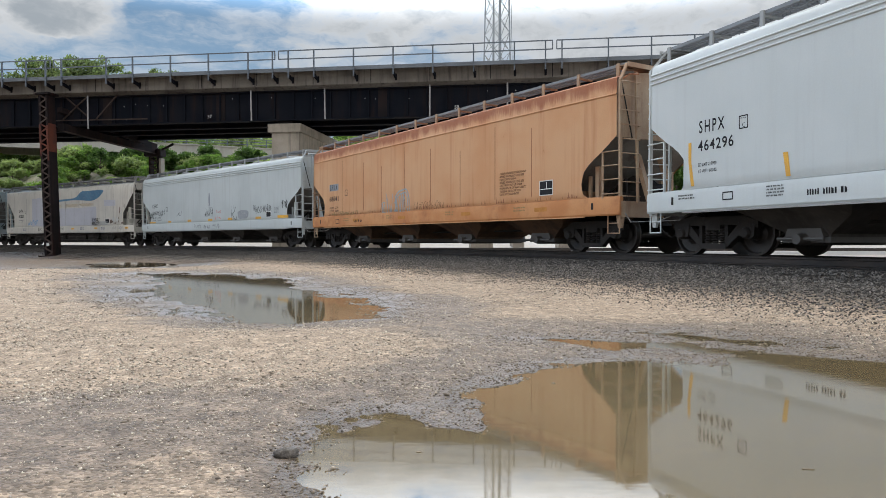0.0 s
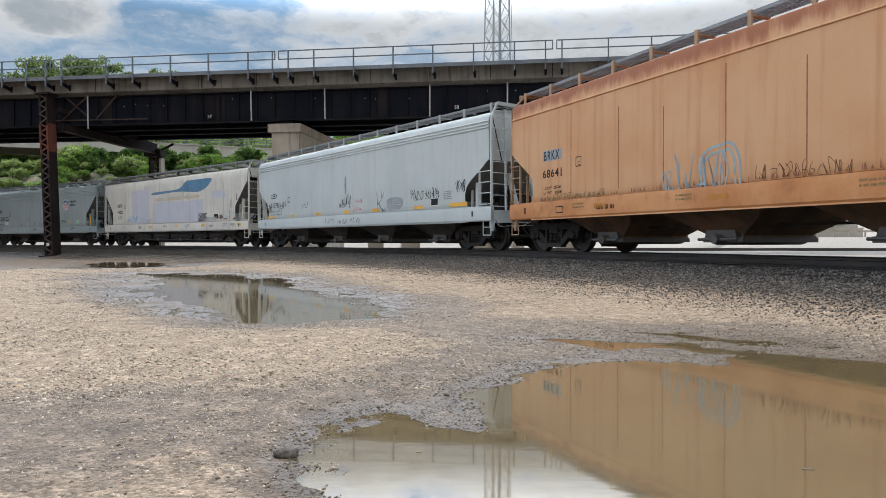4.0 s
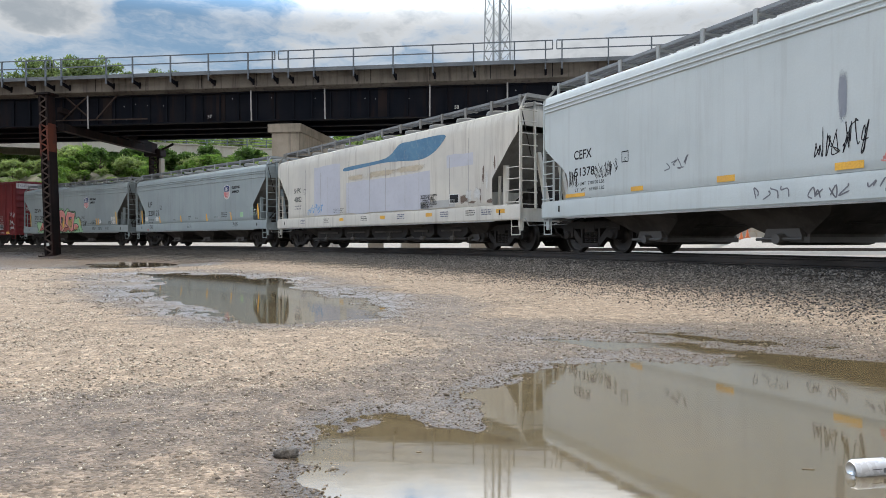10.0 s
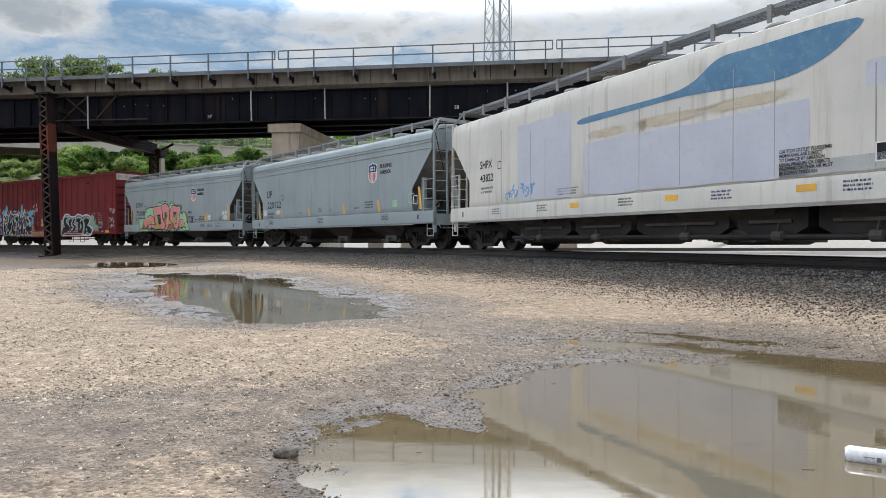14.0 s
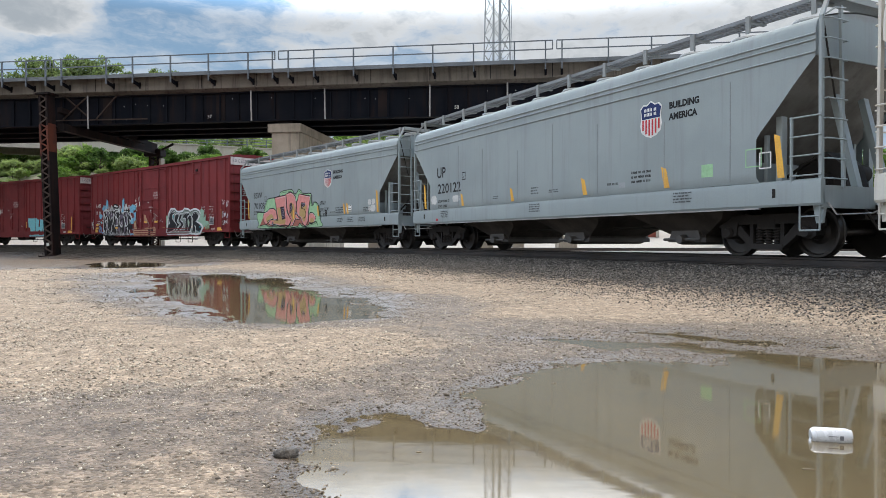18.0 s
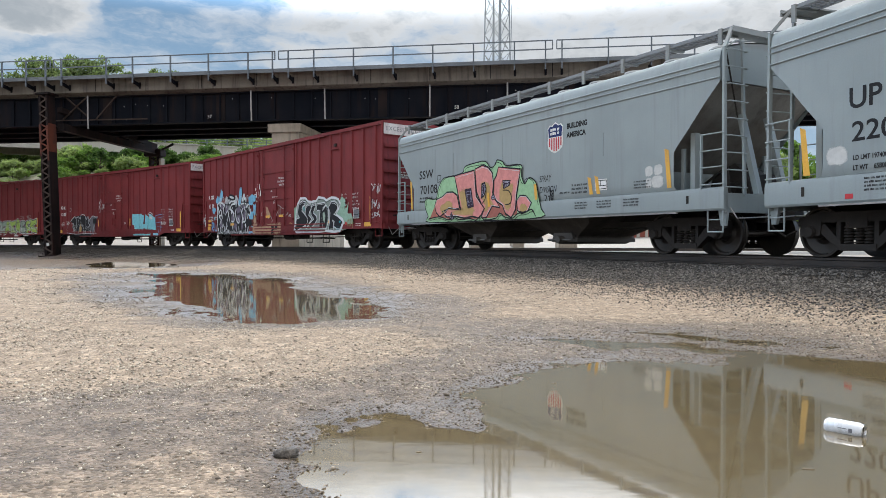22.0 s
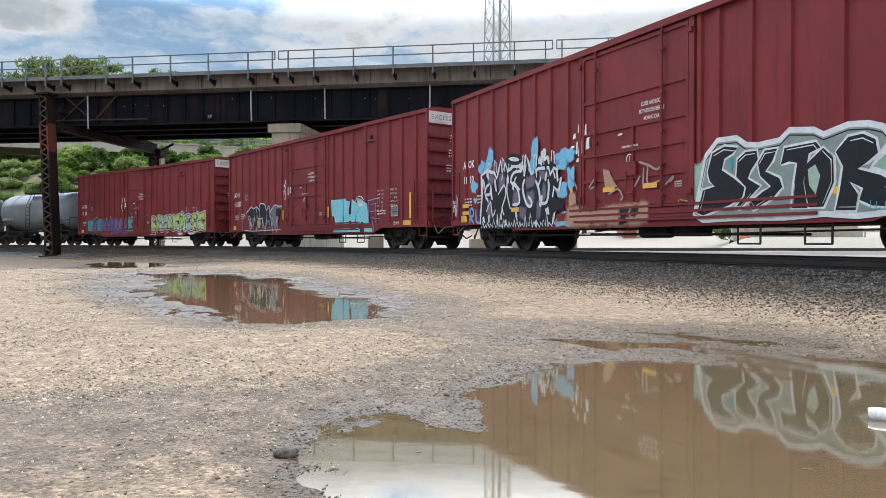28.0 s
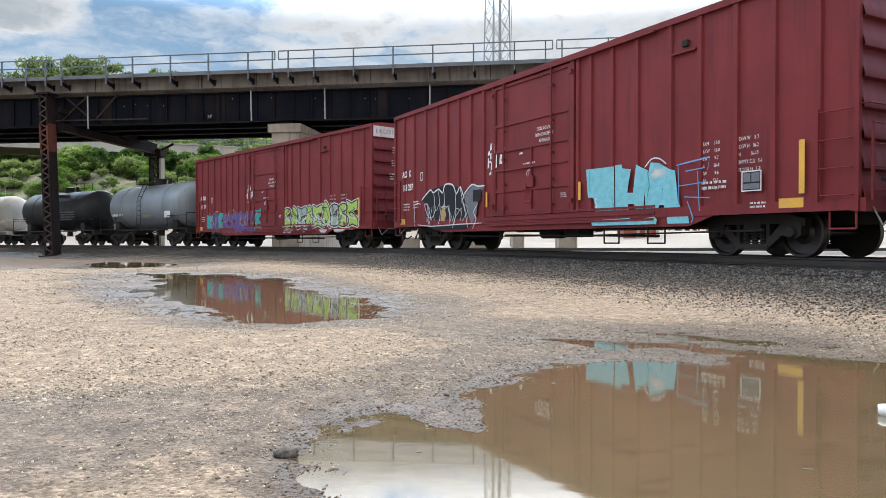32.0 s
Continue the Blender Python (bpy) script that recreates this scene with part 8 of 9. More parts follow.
for k in range(9):
    x = -6.7 + 0.42 * k + zig.uniform(-0.1, 0.1)
    mark(c, "graffiti_edge", ribbon([[(x, 2.3), (x + 0.03, 2.62 + zig.uniform(-0.08, 0.1)), (x + 0.13, 2.6), (x + 0.15, 2.3)]], 0.05), SPRAY["white"], 0, 0, G - 0.0003 * k, "", 9)
# blue letters and a heart beside it, thin white tags on the corner
strokes(c, [[(-7.75, 0.84), (-7.72, 1.30), (-7.52, 1.26), (-7.55, 1.08), (-7.72, 1.05), (-7.48, 0.84)], [(-7.36, 1.28), (-7.33, 0.90), (-7.12, 0.86)], [(-7.08, 1.26), (-7.06, 0.86)]], 0.085, SPRAY["blue"], G, "blue painted tag", 3, 2)
mark(c, "graffiti", flat_poly([(-7.40, 1.44), (-7.52, 1.58), (-7.46, 1.66), (-7.39, 1.59), (-7.33, 1.65), (-7.26, 1.57)]), SPRAY["cyan"], 0, 0, G, "small blue heart", 3)
strokes(c, scrawl(-8.9, 1.45, 0.32, 0.75, 512, 2, 9), 0.022, SPRAY["white"], G, "thin white tag", 3)
ring = [(-5.11 + 0.36 * math.cos(a * math.tau / 18), 2.60 + 0.13 * math.sin(a * math.tau / 18) - 0.05 * math.cos(a * math.tau / 18)) for a in range(19)]
mark(c, "graffiti", flat_poly(ring[:-1]), SPRAY["white"], 0, 0, G, "", 12)
mark(c, "graffiti", ribbon([swelled(ring, -0.02)], 0.10), SPRAY["black"], 0, 0, G, "", 14)
mark(c, "louvre_panel", quad(-3.33, -2.75, 1.08, 1.36), SPRAY["black"], 0, 0, G, "dark painted steel panel", 13)
for x, z in ((-5.25, 1.12), (-8.2, 1.35), (-8.2, 1.12)):
    mark(c, "reflector", quad(x, x + 0.42, z, z + 0.12), YE, 0, 0, G, "", 16)
spray_all(c, "beige", ((-2.29, 0.91, 0.77, 0.55), (-1.91, 0.84, 0.84, 0.40), (-1.27, 0.87, 0.90, 0.43), (-0.68, 0.89, 0.90, 0.49), (-0.13, 0.91, 0.82, 0.54), (0.17, 0.92, 0.35, 0.51), (-2.40, 1.34, 0.35, 0.37)), 400, -1.552, "beige sprayed patch", 0, 0.12, 0.6)
mark(c, "sprayed_patch", sprayed([(-1.24, 2.00), (-1.00, 1.95), (-0.82, 1.67), (-0.65, 1.50), (-1.15, 1.52)], 0.2), SOFT["beige"], 0, 0, -1.552, "beige sprayed patch")
spray_all(c, "dark", ((-0.46, 0.92, 0.38, 0.30), (-0.13, 0.95, 0.28, 0.26), (-0.51, 0.75, 0.33, 0.18)), 420, -1.552, "", 3, 0.3, 0.6)
ghost = [[(-1.72, 1.57), (-1.49, 1.79), (-1.52, 1.60), (-1.68, 1.54)], [(0.02, 2.02), (0.32, 1.92), (0.56, 1.81), (0.70, 1.89)], [(0.17, 1.88), (0.15, 1.45)], [(0.30, 1.90), (0.30, 1.52), (0.66, 1.57)], [(0.82, 1.47), (1.06, 1.63), (0.97, 1.52)], [(-0.24, 1.73), (-0.08, 2.04), (-0.16, 1.76)], [(-1.00, 1.37), (-0.68, 1.48), (-0.51, 1.29), (-0.59, 1.22)], [(-0.13, 1.48), (0.07, 1.72)], [(-2.47, 1.88), (-2.26, 1.69), (-2.19, 1.56)]]
strokes(c, ghost, 0.05, SOFT_LINE, -1.552, "pale dusty scrawl", 2)
for x in (-1.20, 0.16):
    mark(c, "reflector", quad(x, x + 0.42, 1.43, 1.54), YE, 0, 0, -1.552, "", 4)
strokes(c, scrawl(1.13, 1.12, 0.3, 0.07, 283, 3, 5), 0.02, SPRAY["tan"], -1.552)

spray_all(c, "green", ((1.75, 1.5, 0.6, 0.9), (5.45, 1.35, 0.7, 0.9), (3.0, 0.8, 1.6, 0.2), (4.6, 0.8, 1.4, 0.22), (5.7, 1.9, 0.4, 0.4)), 290, G, "pale green sprayed shadow", 0, 0.35, 0.35)
mark(c, "graffiti", sprayed([(5.48, 1.80), (5.76, 1.65), (6.04, 1.74), (6.17, 1.98), (6.12, 1.69), (6.07, 1.44), (6.41, 1.44), (6.54, 1.18), (6.54, 0.87), (6.11, 0.82), (5.90, 0.73), (5.50, 0.68), (5.23, 0.99), (5.19, 1.41)], 0.25), SOFT["green"], 0, 0, G, "pale green sprayed shadow", 1)
halo = [(1.59, 0.80), (1.77, 1.38), (1.92, 1.97), (2.19, 2.22), (2.64, 2.21), (2.85, 2.06), (3.12, 2.02), (3.57, 2.05), (3.76, 2.20), (4.22, 2.14), (4.40, 2.04), (4.83, 2.14), (5.15, 2.11), (5.38, 2.03), (5.50, 1.86), (5.48, 1.76), (5.35, 1.61), (5.19, 1.41), (5.69, 1.21), (5.78, 1.08), (5.50, 0.73), (5.00, 0.69), (4.41, 0.74), (3.67, 0.70), (2.64, 0.72), (1.84, 0.70)]
mark(c, "graffiti", flat_poly(halo), SPRAY["smoke"], 0, 0, G, "pale ground of the black letters", 2)
mark(c, "graffiti_edge", ribbon([halo + halo[:1]], 0.10), SPRAY["white"], 0, 0, G, "", 3)
mark(c, "graffiti_edge", ribbon([[(x, z - 0.09) for x, z in halo[1:16]]], 0.022), SPRAY["black"], 0, 0, G, "", 4)
word = [[(1.95, 1.63), (2.07, 1.98), (2.36, 2.08), (2.67, 2.02), (2.56, 1.93), (2.36, 1.85), (2.30, 1.64), (2.59, 1.46), (2.83, 1.28), (2.78, 1.10), (2.48, 0.97), (1.84, 0.80), (1.69, 0.85), (1.84, 1.29), (2.13, 1.34), (2.01, 1.45)],
        [(2.64, 1.49), (2.67, 1.80), (2.85, 1.92), (3.09, 1.92), (3.12, 1.76), (2.97, 1.58), (2.90, 1.43), (3.17, 1.28), (2.99, 1.13), (2.72, 0.88), (2.59, 0.88), (2.83, 1.12), (2.86, 1.28)],
        [(3.17, 1.46), (3.12, 1.70), (3.27, 1.90), (3.52, 1.91), (3.43, 1.71), (3.28, 1.53), (3.57, 1.39), (3.63, 1.23), (3.43, 1.05), (3.02, 0.86), (2.92, 0.97), (3.22, 1.17), (3.40, 1.26)]]
word += [[(3.60, 1.62), (3.67, 1.90), (4.27, 1.93), (4.35, 1.83), (4.14, 1.76), (4.10, 1.57), (4.04, 1.28), (4.12, 0.85), (3.82, 0.86), (3.86, 1.25), (3.92, 1.62), (3.76, 1.66)],
         [(4.09, 1.58), (4.40, 1.82), (4.58, 1.64), (4.59, 1.24), (4.41, 0.86), (4.14, 0.86), (4.05, 1.28)],
         [(4.62, 1.73), (4.83, 1.94), (5.07, 1.96), (5.27, 1.85), (5.31, 1.64), (5.15, 1.52), (4.99, 1.42), (5.35, 1.30), (5.69, 1.10), (5.50, 0.82), (5.23, 0.84), (5.02, 0.94), (5.08, 1.12), (4.86, 1.23), (5.00, 1.02), (4.96, 0.78), (4.62, 0.79), (4.69, 1.09), (4.75, 1.48)]]
for k, m in enumerate(word):
    y = G - 0.0005 * k
    mark(c, "graffiti_edge", ribbon([m + m[:1]], 0.09), SPRAY["white"], 0, 0, y, "", 5)
    mark(c, "graffiti", flat_poly(m), SPRAY["black"], 0, 0, y, "angular black graffiti letter with a white edge", 7)
    cx, cz = sum(p[0] for p in m) / len(m), sum(p[1] for p in m) / len(m)
    shine = [(cx + (px - cx) * 0.86, cz + (pz - cz) * 0.9) for px, pz in m]
    mark(c, "graffiti_highlight", ribbon([shine[1:4]], 0.02), SPRAY["white"], 0, 0, y, "", 9)
    mark(c, "graffiti_highlight", ribbon([shine[-5:-2]], 0.02), SPRAY["palegreen"], 0, 0, y, "", 9)
mark(c, "graffiti_hollow", flat_poly([(4.12, 1.49), (4.26, 1.56), (4.35, 1.37), (4.27, 1.07), (4.15, 1.22)]), SPRAY["palegreen"], 0, 0, G, "", 9)
spray_all(c, "teal", ((2.52, 1.75, 0.08, 0.2), (4.53, 1.6, 0.08, 0.25), (5.18, 1.78, 0.14, 0.1), (4.93, 0.95, 0.07, 0.28), (5.5, 1.1, 0.14, 0.08)), 960, G, "teal glints on the letters", 9, 0.2, 0.4)
strokes(c, [[(5.2, 0.92), (5.2, 0.76)], [(5.3, 0.9), (5.28, 0.78), (5.36, 0.8)], [(5.44, 0.9), (5.42, 0.78), (5.5, 0.79)]], 0.022, SPRAY["teal"], G, "", 10, 1)
mark(c, "graffiti", flat_poly(blob(5.95, 1.03, 0.16, 0.13, 77, 0.15)), SPRAY["red"], 0, 0, G, "small red painted spot", 5)
strokes(c, scrawl(6.05, 1.06, 0.4, 0.42, 78, 3, 7), 0.02, SPRAY["olive"], G, "thin brown tag", 5)
for x in (2.35, 4.25):
    mark(c, "reflector", quad(x, x + 0.42, 1.06, 1.18), YE, 0, 0, G, "", 6)
mark(c, "graffiti", ribbon(scrawl(7.75, 2.35, 0.7, 0.4, 295, 4) + scrawl(7.75, 1.75, 0.6, 0.4, 296, 4) + scrawl(7.75, 1.35, 0.6, 0.3, 297, 4), 0.025), SPRAY["white"], 0, 0, G, "thin white tags")
stencils(c, 5.6, 1.2, 0.4, 0.3, 4, BS, WH, 299)

# light blue block letters
c = car_tha
CY = SPRAY["cyan"]
for poly in ([(2.05, 2.02), (3.03, 2.01), (3.04, 0.91), (2.96, 0.80), (2.31, 0.80), (2.41, 1.06), (2.31, 1.33), (2.12, 1.34)],
             [(3.06, 2.03), (3.27, 2.03), (3.30, 1.94), (3.57, 1.90), (3.48, 1.50), (3.46, 1.38), (3.64, 1.37), (3.73, 1.99), (3.89, 1.91), (4.09, 1.83), (4.11, 1.65), (4.00, 1.37), (3.95, 0.92), (3.72, 0.84), (3.68, 1.12), (3.48, 1.12), (3.54, 0.84), (3.08, 0.91)],
             [(4.17, 1.99), (4.41, 1.96), (4.71, 1.80), (4.86, 1.76), (4.94, 1.12), (5.02, 0.98), (5.19, 0.95), (5.24, 0.66), (4.66, 0.66), (4.63, 0.84), (4.55, 1.06), (4.42, 1.06), (4.34, 0.84), (4.03, 0.83), (4.00, 1.33), (4.09, 1.73)]):
    mark(c, "graffiti", flat_poly(poly), CY, 0, 0, G, "light blue block graffiti letter", 1)
mark(c, "graffiti", flat_poly([(2.28, 0.79), (3.57, 0.81), (3.59, 0.75), (4.31, 0.82), (4.39, 0.76), (4.37, 0.66), (3.72, 0.66), (2.31, 0.66)]), CY, 0, 0, G - 0.036, "light blue paint on the door track", 1)
strokes(c, [[(2.18, 1.98), (2.2, 1.4)], [(4.08, 1.8), (4.14, 1.5), (4.06, 1.2)], [(4.5, 1.3), (4.52, 1.42)], [(2.99, 1.3), (3.01, 1.0)]], 0.03, SPRAY["teal"], G, "", 3, 1)
mark(c, "graffiti_edge", ribbon([curve_through([(4.0, 1.9), (4.2, 2.06), (4.42, 2.05), (4.62, 1.92)], 4)], 0.03), SPRAY["white"], 0, 0, G, "", 3)
spray_all(c, "white", ((2.5, 1.8, 0.6, 0.25), (3.2, 1.8, 0.25, 0.3), (4.35, 1.75, 0.5, 0.25)), 300, G, "", 2, 0.2, 0.9)
strokes(c, [[(4.89, 1.86), (5.14, 1.89), (5.75, 1.95), (5.7, 1.7)], [(4.94, 1.84), (4.97, 1.04)], [(4.96, 1.43), (5.7, 1.47)], [(5.19, 1.10), (5.34, 0.76), (5.29, 0.66)], [(5.14, 1.72), (5.6, 1.75)], [(5.1, 1.2), (5.75, 1.15)], [(5.45, 1.7), (5.5, 0.9)]], 0.032, SPRAY["blue"], G, "thin blue outlines", 1, 1)
text_on(c, "S", 2.36, 1.08, G, 0.24, SPRAY["white"], 0.7, name="graffiti", layer=3)
mark(c, "graffiti", flat_poly([(-6.64, 1.71), (-6.08, 2.03), (-5.02, 2.12), (-4.40, 2.05), (-4.04, 2.00), (-3.75, 1.77), (-3.29, 2.01), (-2.53, 1.93), (-2.91, 1.67), (-2.96, 1.39), (-3.01, 1.10), (-3.23, 0.85), (-3.57, 0.67), (-5.81, 0.67), (-6.01, 1.01), (-6.43, 1.28), (-6.15, 1.49)]), SPRAY["black"], 0, 0, G, "black and grey graffiti piece with thin white edges", 1)
mark(c, "graffiti", flat_poly([(-3.75, 1.71), (-3.29, 1.98), (-2.53, 1.91), (-2.91, 1.67), (-3.01, 1.10), (-3.29, 0.82), (-3.52, 1.12)]), SPRAY["grey"], 0, 0, G, "", 2)
for x, z, w, h in ((-6.2, 1.75, 0.35, 0.4), (-5.55, 1.5, 0.2, 0.7), (-5.15, 1.7, 0.2, 0.5), (-4.15, 1.4, 0.2, 0.8), (-5.7, 0.9, 0.4, 0.3)):
    mark(c, "sprayed_patch", sprayed(blob(x, z, w, h, int(x * 30) + 400, 0.2), 0.5), SOFT["rust"], 0, 0, G, "", 2)
mark(c, "graffiti", flat_poly([(-5.25, 1.24), (-5.08, 1.54), (-4.89, 1.16), (-5.02, 0.95), (-5.28, 0.96)]), SPRAY["tan"], 0, 0, G, "", 3)
strokes(c, [[(-6.64, 1.71), (-6.01, 2.03), (-5.78, 1.92), (-5.41, 2.02), (-5.12, 1.88), (-4.96, 2.14), (-4.46, 2.10), (-4.22, 1.80), (-3.98, 2.01), (-3.75, 1.63)], [(-3.80, 1.72), (-3.29, 2.02), (-2.91, 1.95), (-2.53, 1.95)]], 0.05, SPRAY["white"], G, "", 5, 3)
strokes(c, [[(-5.74, 1.89), (-5.65, 1.31), (-5.94, 1.07), (-6.15, 1.49), (-6.43, 1.57), (-6.22, 1.21), (-5.87, 1.00)], [(-5.41, 1.96), (-5.28, 1.24), (-5.41, 0.87)], [(-5.02, 1.91), (-4.96, 1.35), (-4.70, 1.46), (-4.64, 0.85)], [(-4.28, 1.80), (-4.25, 1.14), (-4.46, 0.73)], [(-3.98, 1.96), (-3.69, 1.24), (-3.52, 0.71)], [(-2.91, 1.44), (-3.18, 1.17), (-3.01, 0.99), (-3.23, 0.68)], [(-6.93, 0.87), (-5.94, 0.80), (-4.04, 0.83), (-2.69, 0.84)], [(-7.15, 0.80), (-7.15, 1.57), (-6.71, 1.58)]], 0.032, SPRAY["white"], G, "", 6, 2)
strokes(c, scrawl(-6.3, 1.2, 2.9, 0.8, 322, 6, 5), 0.018, SPRAY["white"], G, "", 6, 2)
mark(c, "louvre_panel", quad(-3.2, -2.72, 1.5, 1.85), SPRAY["black"], 0, 0, G, "dark painted steel panel", 7)

# lime green letters and a teal and violet piece
c = car_green
spray_all(c, "white", tuple((1.9 + 0.75 * k, 1.0 + 0.12 * (k % 2), 0.9, 0.5) for k in range(8)), 330, G, "", 0, 0.35, 0.3)
lime = wild(1.5, 7.6, 0.85, 2.02, 9, 334)
for k, m in enumerate(lime):
    mark(c, "graffiti", flat_poly(m), SPRAY["lime"] if k not in (2, 6) else SPRAY["palegreen"], 0, 0, G - 0.0006 * k, "lime green graffiti letter", 2)
    mark(c, "graffiti_edge", ribbon([swelled(m, 0.05) + swelled(m, 0.05)[:1]], 0.045), SPRAY["white"], 0, 0, G - 0.0006 * k, "", 4)
    mark(c, "graffiti_edge", ribbon([m + m[:1]], 0.05), SPRAY["black"], 0, 0, G - 0.0006 * k, "", 5)
strokes(c, scrawl(1.6, 1.45, 5.9, 0.8, 338, 9, 6), 0.03, SPRAY["black"], G, "", 7, 1)
strokes(c, scrawl(1.6, 1.2, 5.9, 0.7, 339, 8, 5), 0.03, SPRAY["white"], G, "", 8, 1)
spray_all(c, "red", ((5.6, 0.9, 0.4, 0.25), (6.8, 0.95, 0.5, 0.3)), 340, G, "", 7, 0.3, 0.4)
teal = wild(-7.3, -0.8, 0.72, 2.0, 9, 350)
for k, m in enumerate(teal):
    kind = "teal" if k in (0, 2, 8) else "violet"
    mark(c, "graffiti", sprayed(m, 0.12), SOFT[kind], 0, 0, G - 0.0006 * k, "teal graffiti letter" if kind == "teal" else "dark violet graffiti letter", 1)
    if k % 2:
        mark(c, "graffiti_edge", ribbon([m + m[:1]], 0.03), SPRAY["grey"], 0, 0, G - 0.0006 * k, "", 3)
strokes(c, scrawl(-7.0, 1.35, 6.0, 1.1, 372, 9, 5), 0.03, SPRAY["rose"], G, "", 5, 1)
strokes(c, scrawl(-7.0, 1.5, 6.0, 0.9, 373, 7, 5), 0.025, SPRAY["beige"], G, "", 6, 1)

# pale top panels on the boxcar ends
PALE_END = surface("pale_end_panel", (0.60, 0.58, 0.56), (0.50, 0.44, 0.43), rough=0.6, scale=2, streak=(0.30, 0.16, 0.15), amount=0.4)
for c in (car_sestor, car_tha, car_green):
    end = BOX_ENDS[c.name][1]
    panel = part("end_cap_panel", Shape().box(end + 0.002, end + 0.012, -1.46, 1.46, 4.43, 4.85), PALE_END, c, "pale panel lettered across the car's end")
    upright = Matrix.Rotation(radians(90), 4, "Z") @ Matrix.Rotation(radians(90), 4, "X")
    o = part("lettering", letters("EXCESS HEIGHT CAR", 0.24, spacing=1.15), SPRAY["grey"], panel)
    o.matrix_basis = Matrix.Translation((end + 0.0165, -1.36, 4.57)) @ upright
    for z, y, n in ((4.02, -0.55, 3), (3.5, -0.6, 3), (2.96, -0.7, 3)):
        for k in range(n):
            o = part("stencil_line", bars(1, 0.62 - 0.1 * (k == 0), 0.05, 700 + k, 1.0), WH, c)
            o.matrix_basis = Matrix.Translation((end + 0.045, y, z - 0.10 * k)) @ upright

# lettering on the tanks
stencils(tank_black, -5.0, 2.0, 1.3, 0.35, 2, -1.405, WH, 381)
stencils(tank_black, 1.0, 2.35, 2.2, 0.7, 4, -1.425, SPRAY["grey"], 382)
mark(tank_grey, "stencil_line", bars(1, 1.5, 0.22, 383, 1.0), WH, -4.0, 1.95, -1.34)
mark(tank_grey, "placard", quad(2.9, 3.6, 1.75, 2.15), WH, 0, 0, -1.38, "white placard")
stencils(tank_grey, 0.2, 1.9, 0.9, 0.2, 2, -1.33, YE, 385)


# ---- loose stone ----
def stones(name, x, y, z, size, seed, material, label, category, flat=0.7):
    """Many angular stones as one mesh."""
    rng = np.random.default_rng(seed)
    n = len(x)
    base = np.array([(1, 0, 0), (0, 1, 0), (-1, 0, 0), (0, -1, 0), (0, 0, 1), (0, 0, -1)], float)
    v = base[None] * rng.uniform(0.6, 1.25, (n, 6, 1)) + rng.normal(0, 0.12, (n, 6, 3))
    v *= (size[:, None] * rng.uniform(0.65, 1.3, (n, 3)) * np.array([1, 1, flat]))[:, None, :]
    a = rng.uniform(0, math.tau, n)
    t = rng.normal(0, 0.5, n)
    c, s = np.cos(t)[:, None], np.sin(t)[:, None]
    vy, vz = v[..., 1] * c - v[..., 2] * s, v[..., 1] * s + v[..., 2] * c
    v[..., 1], v[..., 2] = vy, vz
    c, s = np.cos(a)[:, None], np.sin(a)[:, None]
    vx, vy = v[..., 0] * c - v[..., 1] * s, v[..., 0] * s + v[..., 1] * c
    v[..., 0], v[..., 1] = vx, vy
    v += np.stack([x, y, z], -1)[:, None, :]
    faces = np.array([(0, 1, 4), (1, 2, 4), (2, 3, 4), (3, 0, 4), (1, 0, 5), (2, 1, 5), (3, 2, 5), (0, 3, 5)])
    f = (faces[None] + 6 * np.arange(n)[:, None, None]).reshape(-1, 3)
    me = bpy.data.meshes.new(name)
    me.vertices.add(n * 6)
    me.vertices.foreach_set("co", v.reshape(-1))
    me.loops.add(f.size)
    me.loops.foreach_set("vertex_index", f.reshape(-1).astype(np.int32))
    me.polygons.add(len(f))
    me.polygons.foreach_set("loop_start", (np.arange(len(f)) * 3).astype(np.int32))
    me.update(calc_edges=True)
    return thing(name, me, material, label, category, kind="stuff")


def stone_matter(name, dark, light, power, rough=0.85, soaked=False):
    n = Nodes(name)
    rnd = n.node("ShaderNodeNewGeometry").outputs["Random Per Island"]
    v = n.coords(True)
    col = n.mix(n.math("POWER", rnd, power), dark, light)
    fn = n.noise(v, 60.0, 3)
    col = n.mix(1.0, col, n.mix(fn, (0.75,) * 3, (1.25,) * 3), "MULTIPLY")
    if soaked:
        # stones that lie in the water's edge are wet through
        z = n.node("ShaderNodeSeparateXYZ", {0: v}).outputs[2]
        wet = n.ramp(n.math("ADD", z, n.math("MULTIPLY", n.math("SUBTRACT", n.noise(v, 3.0, 3), 0.5), 0.025)), 0.004, 0.030, 1.0, 0.0)
        col = n.mix(wet, col, n.mix(1.0, col, (0.45, 0.42, 0.38), "MULTIPLY"))
        rough = n.ramp(wet, 0.0, 1.0, rough, 0.4)
    return n.set(Base_Color=col, Roughness=rough, Specular_IOR_Level=0.15, Normal=n.bump(fn, 0.2, 0.01))


BALLAST_MAT = stone_matter("ballast_stone", (0.036, 0.033, 0.030), (0.205, 0.187, 0.168), 2.2)
PEBBLE_MAT = stone_matter("limestone_pebbles", (0.14, 0.113, 0.088), (0.60, 0.52, 0.415), 1.0, soaked=True)


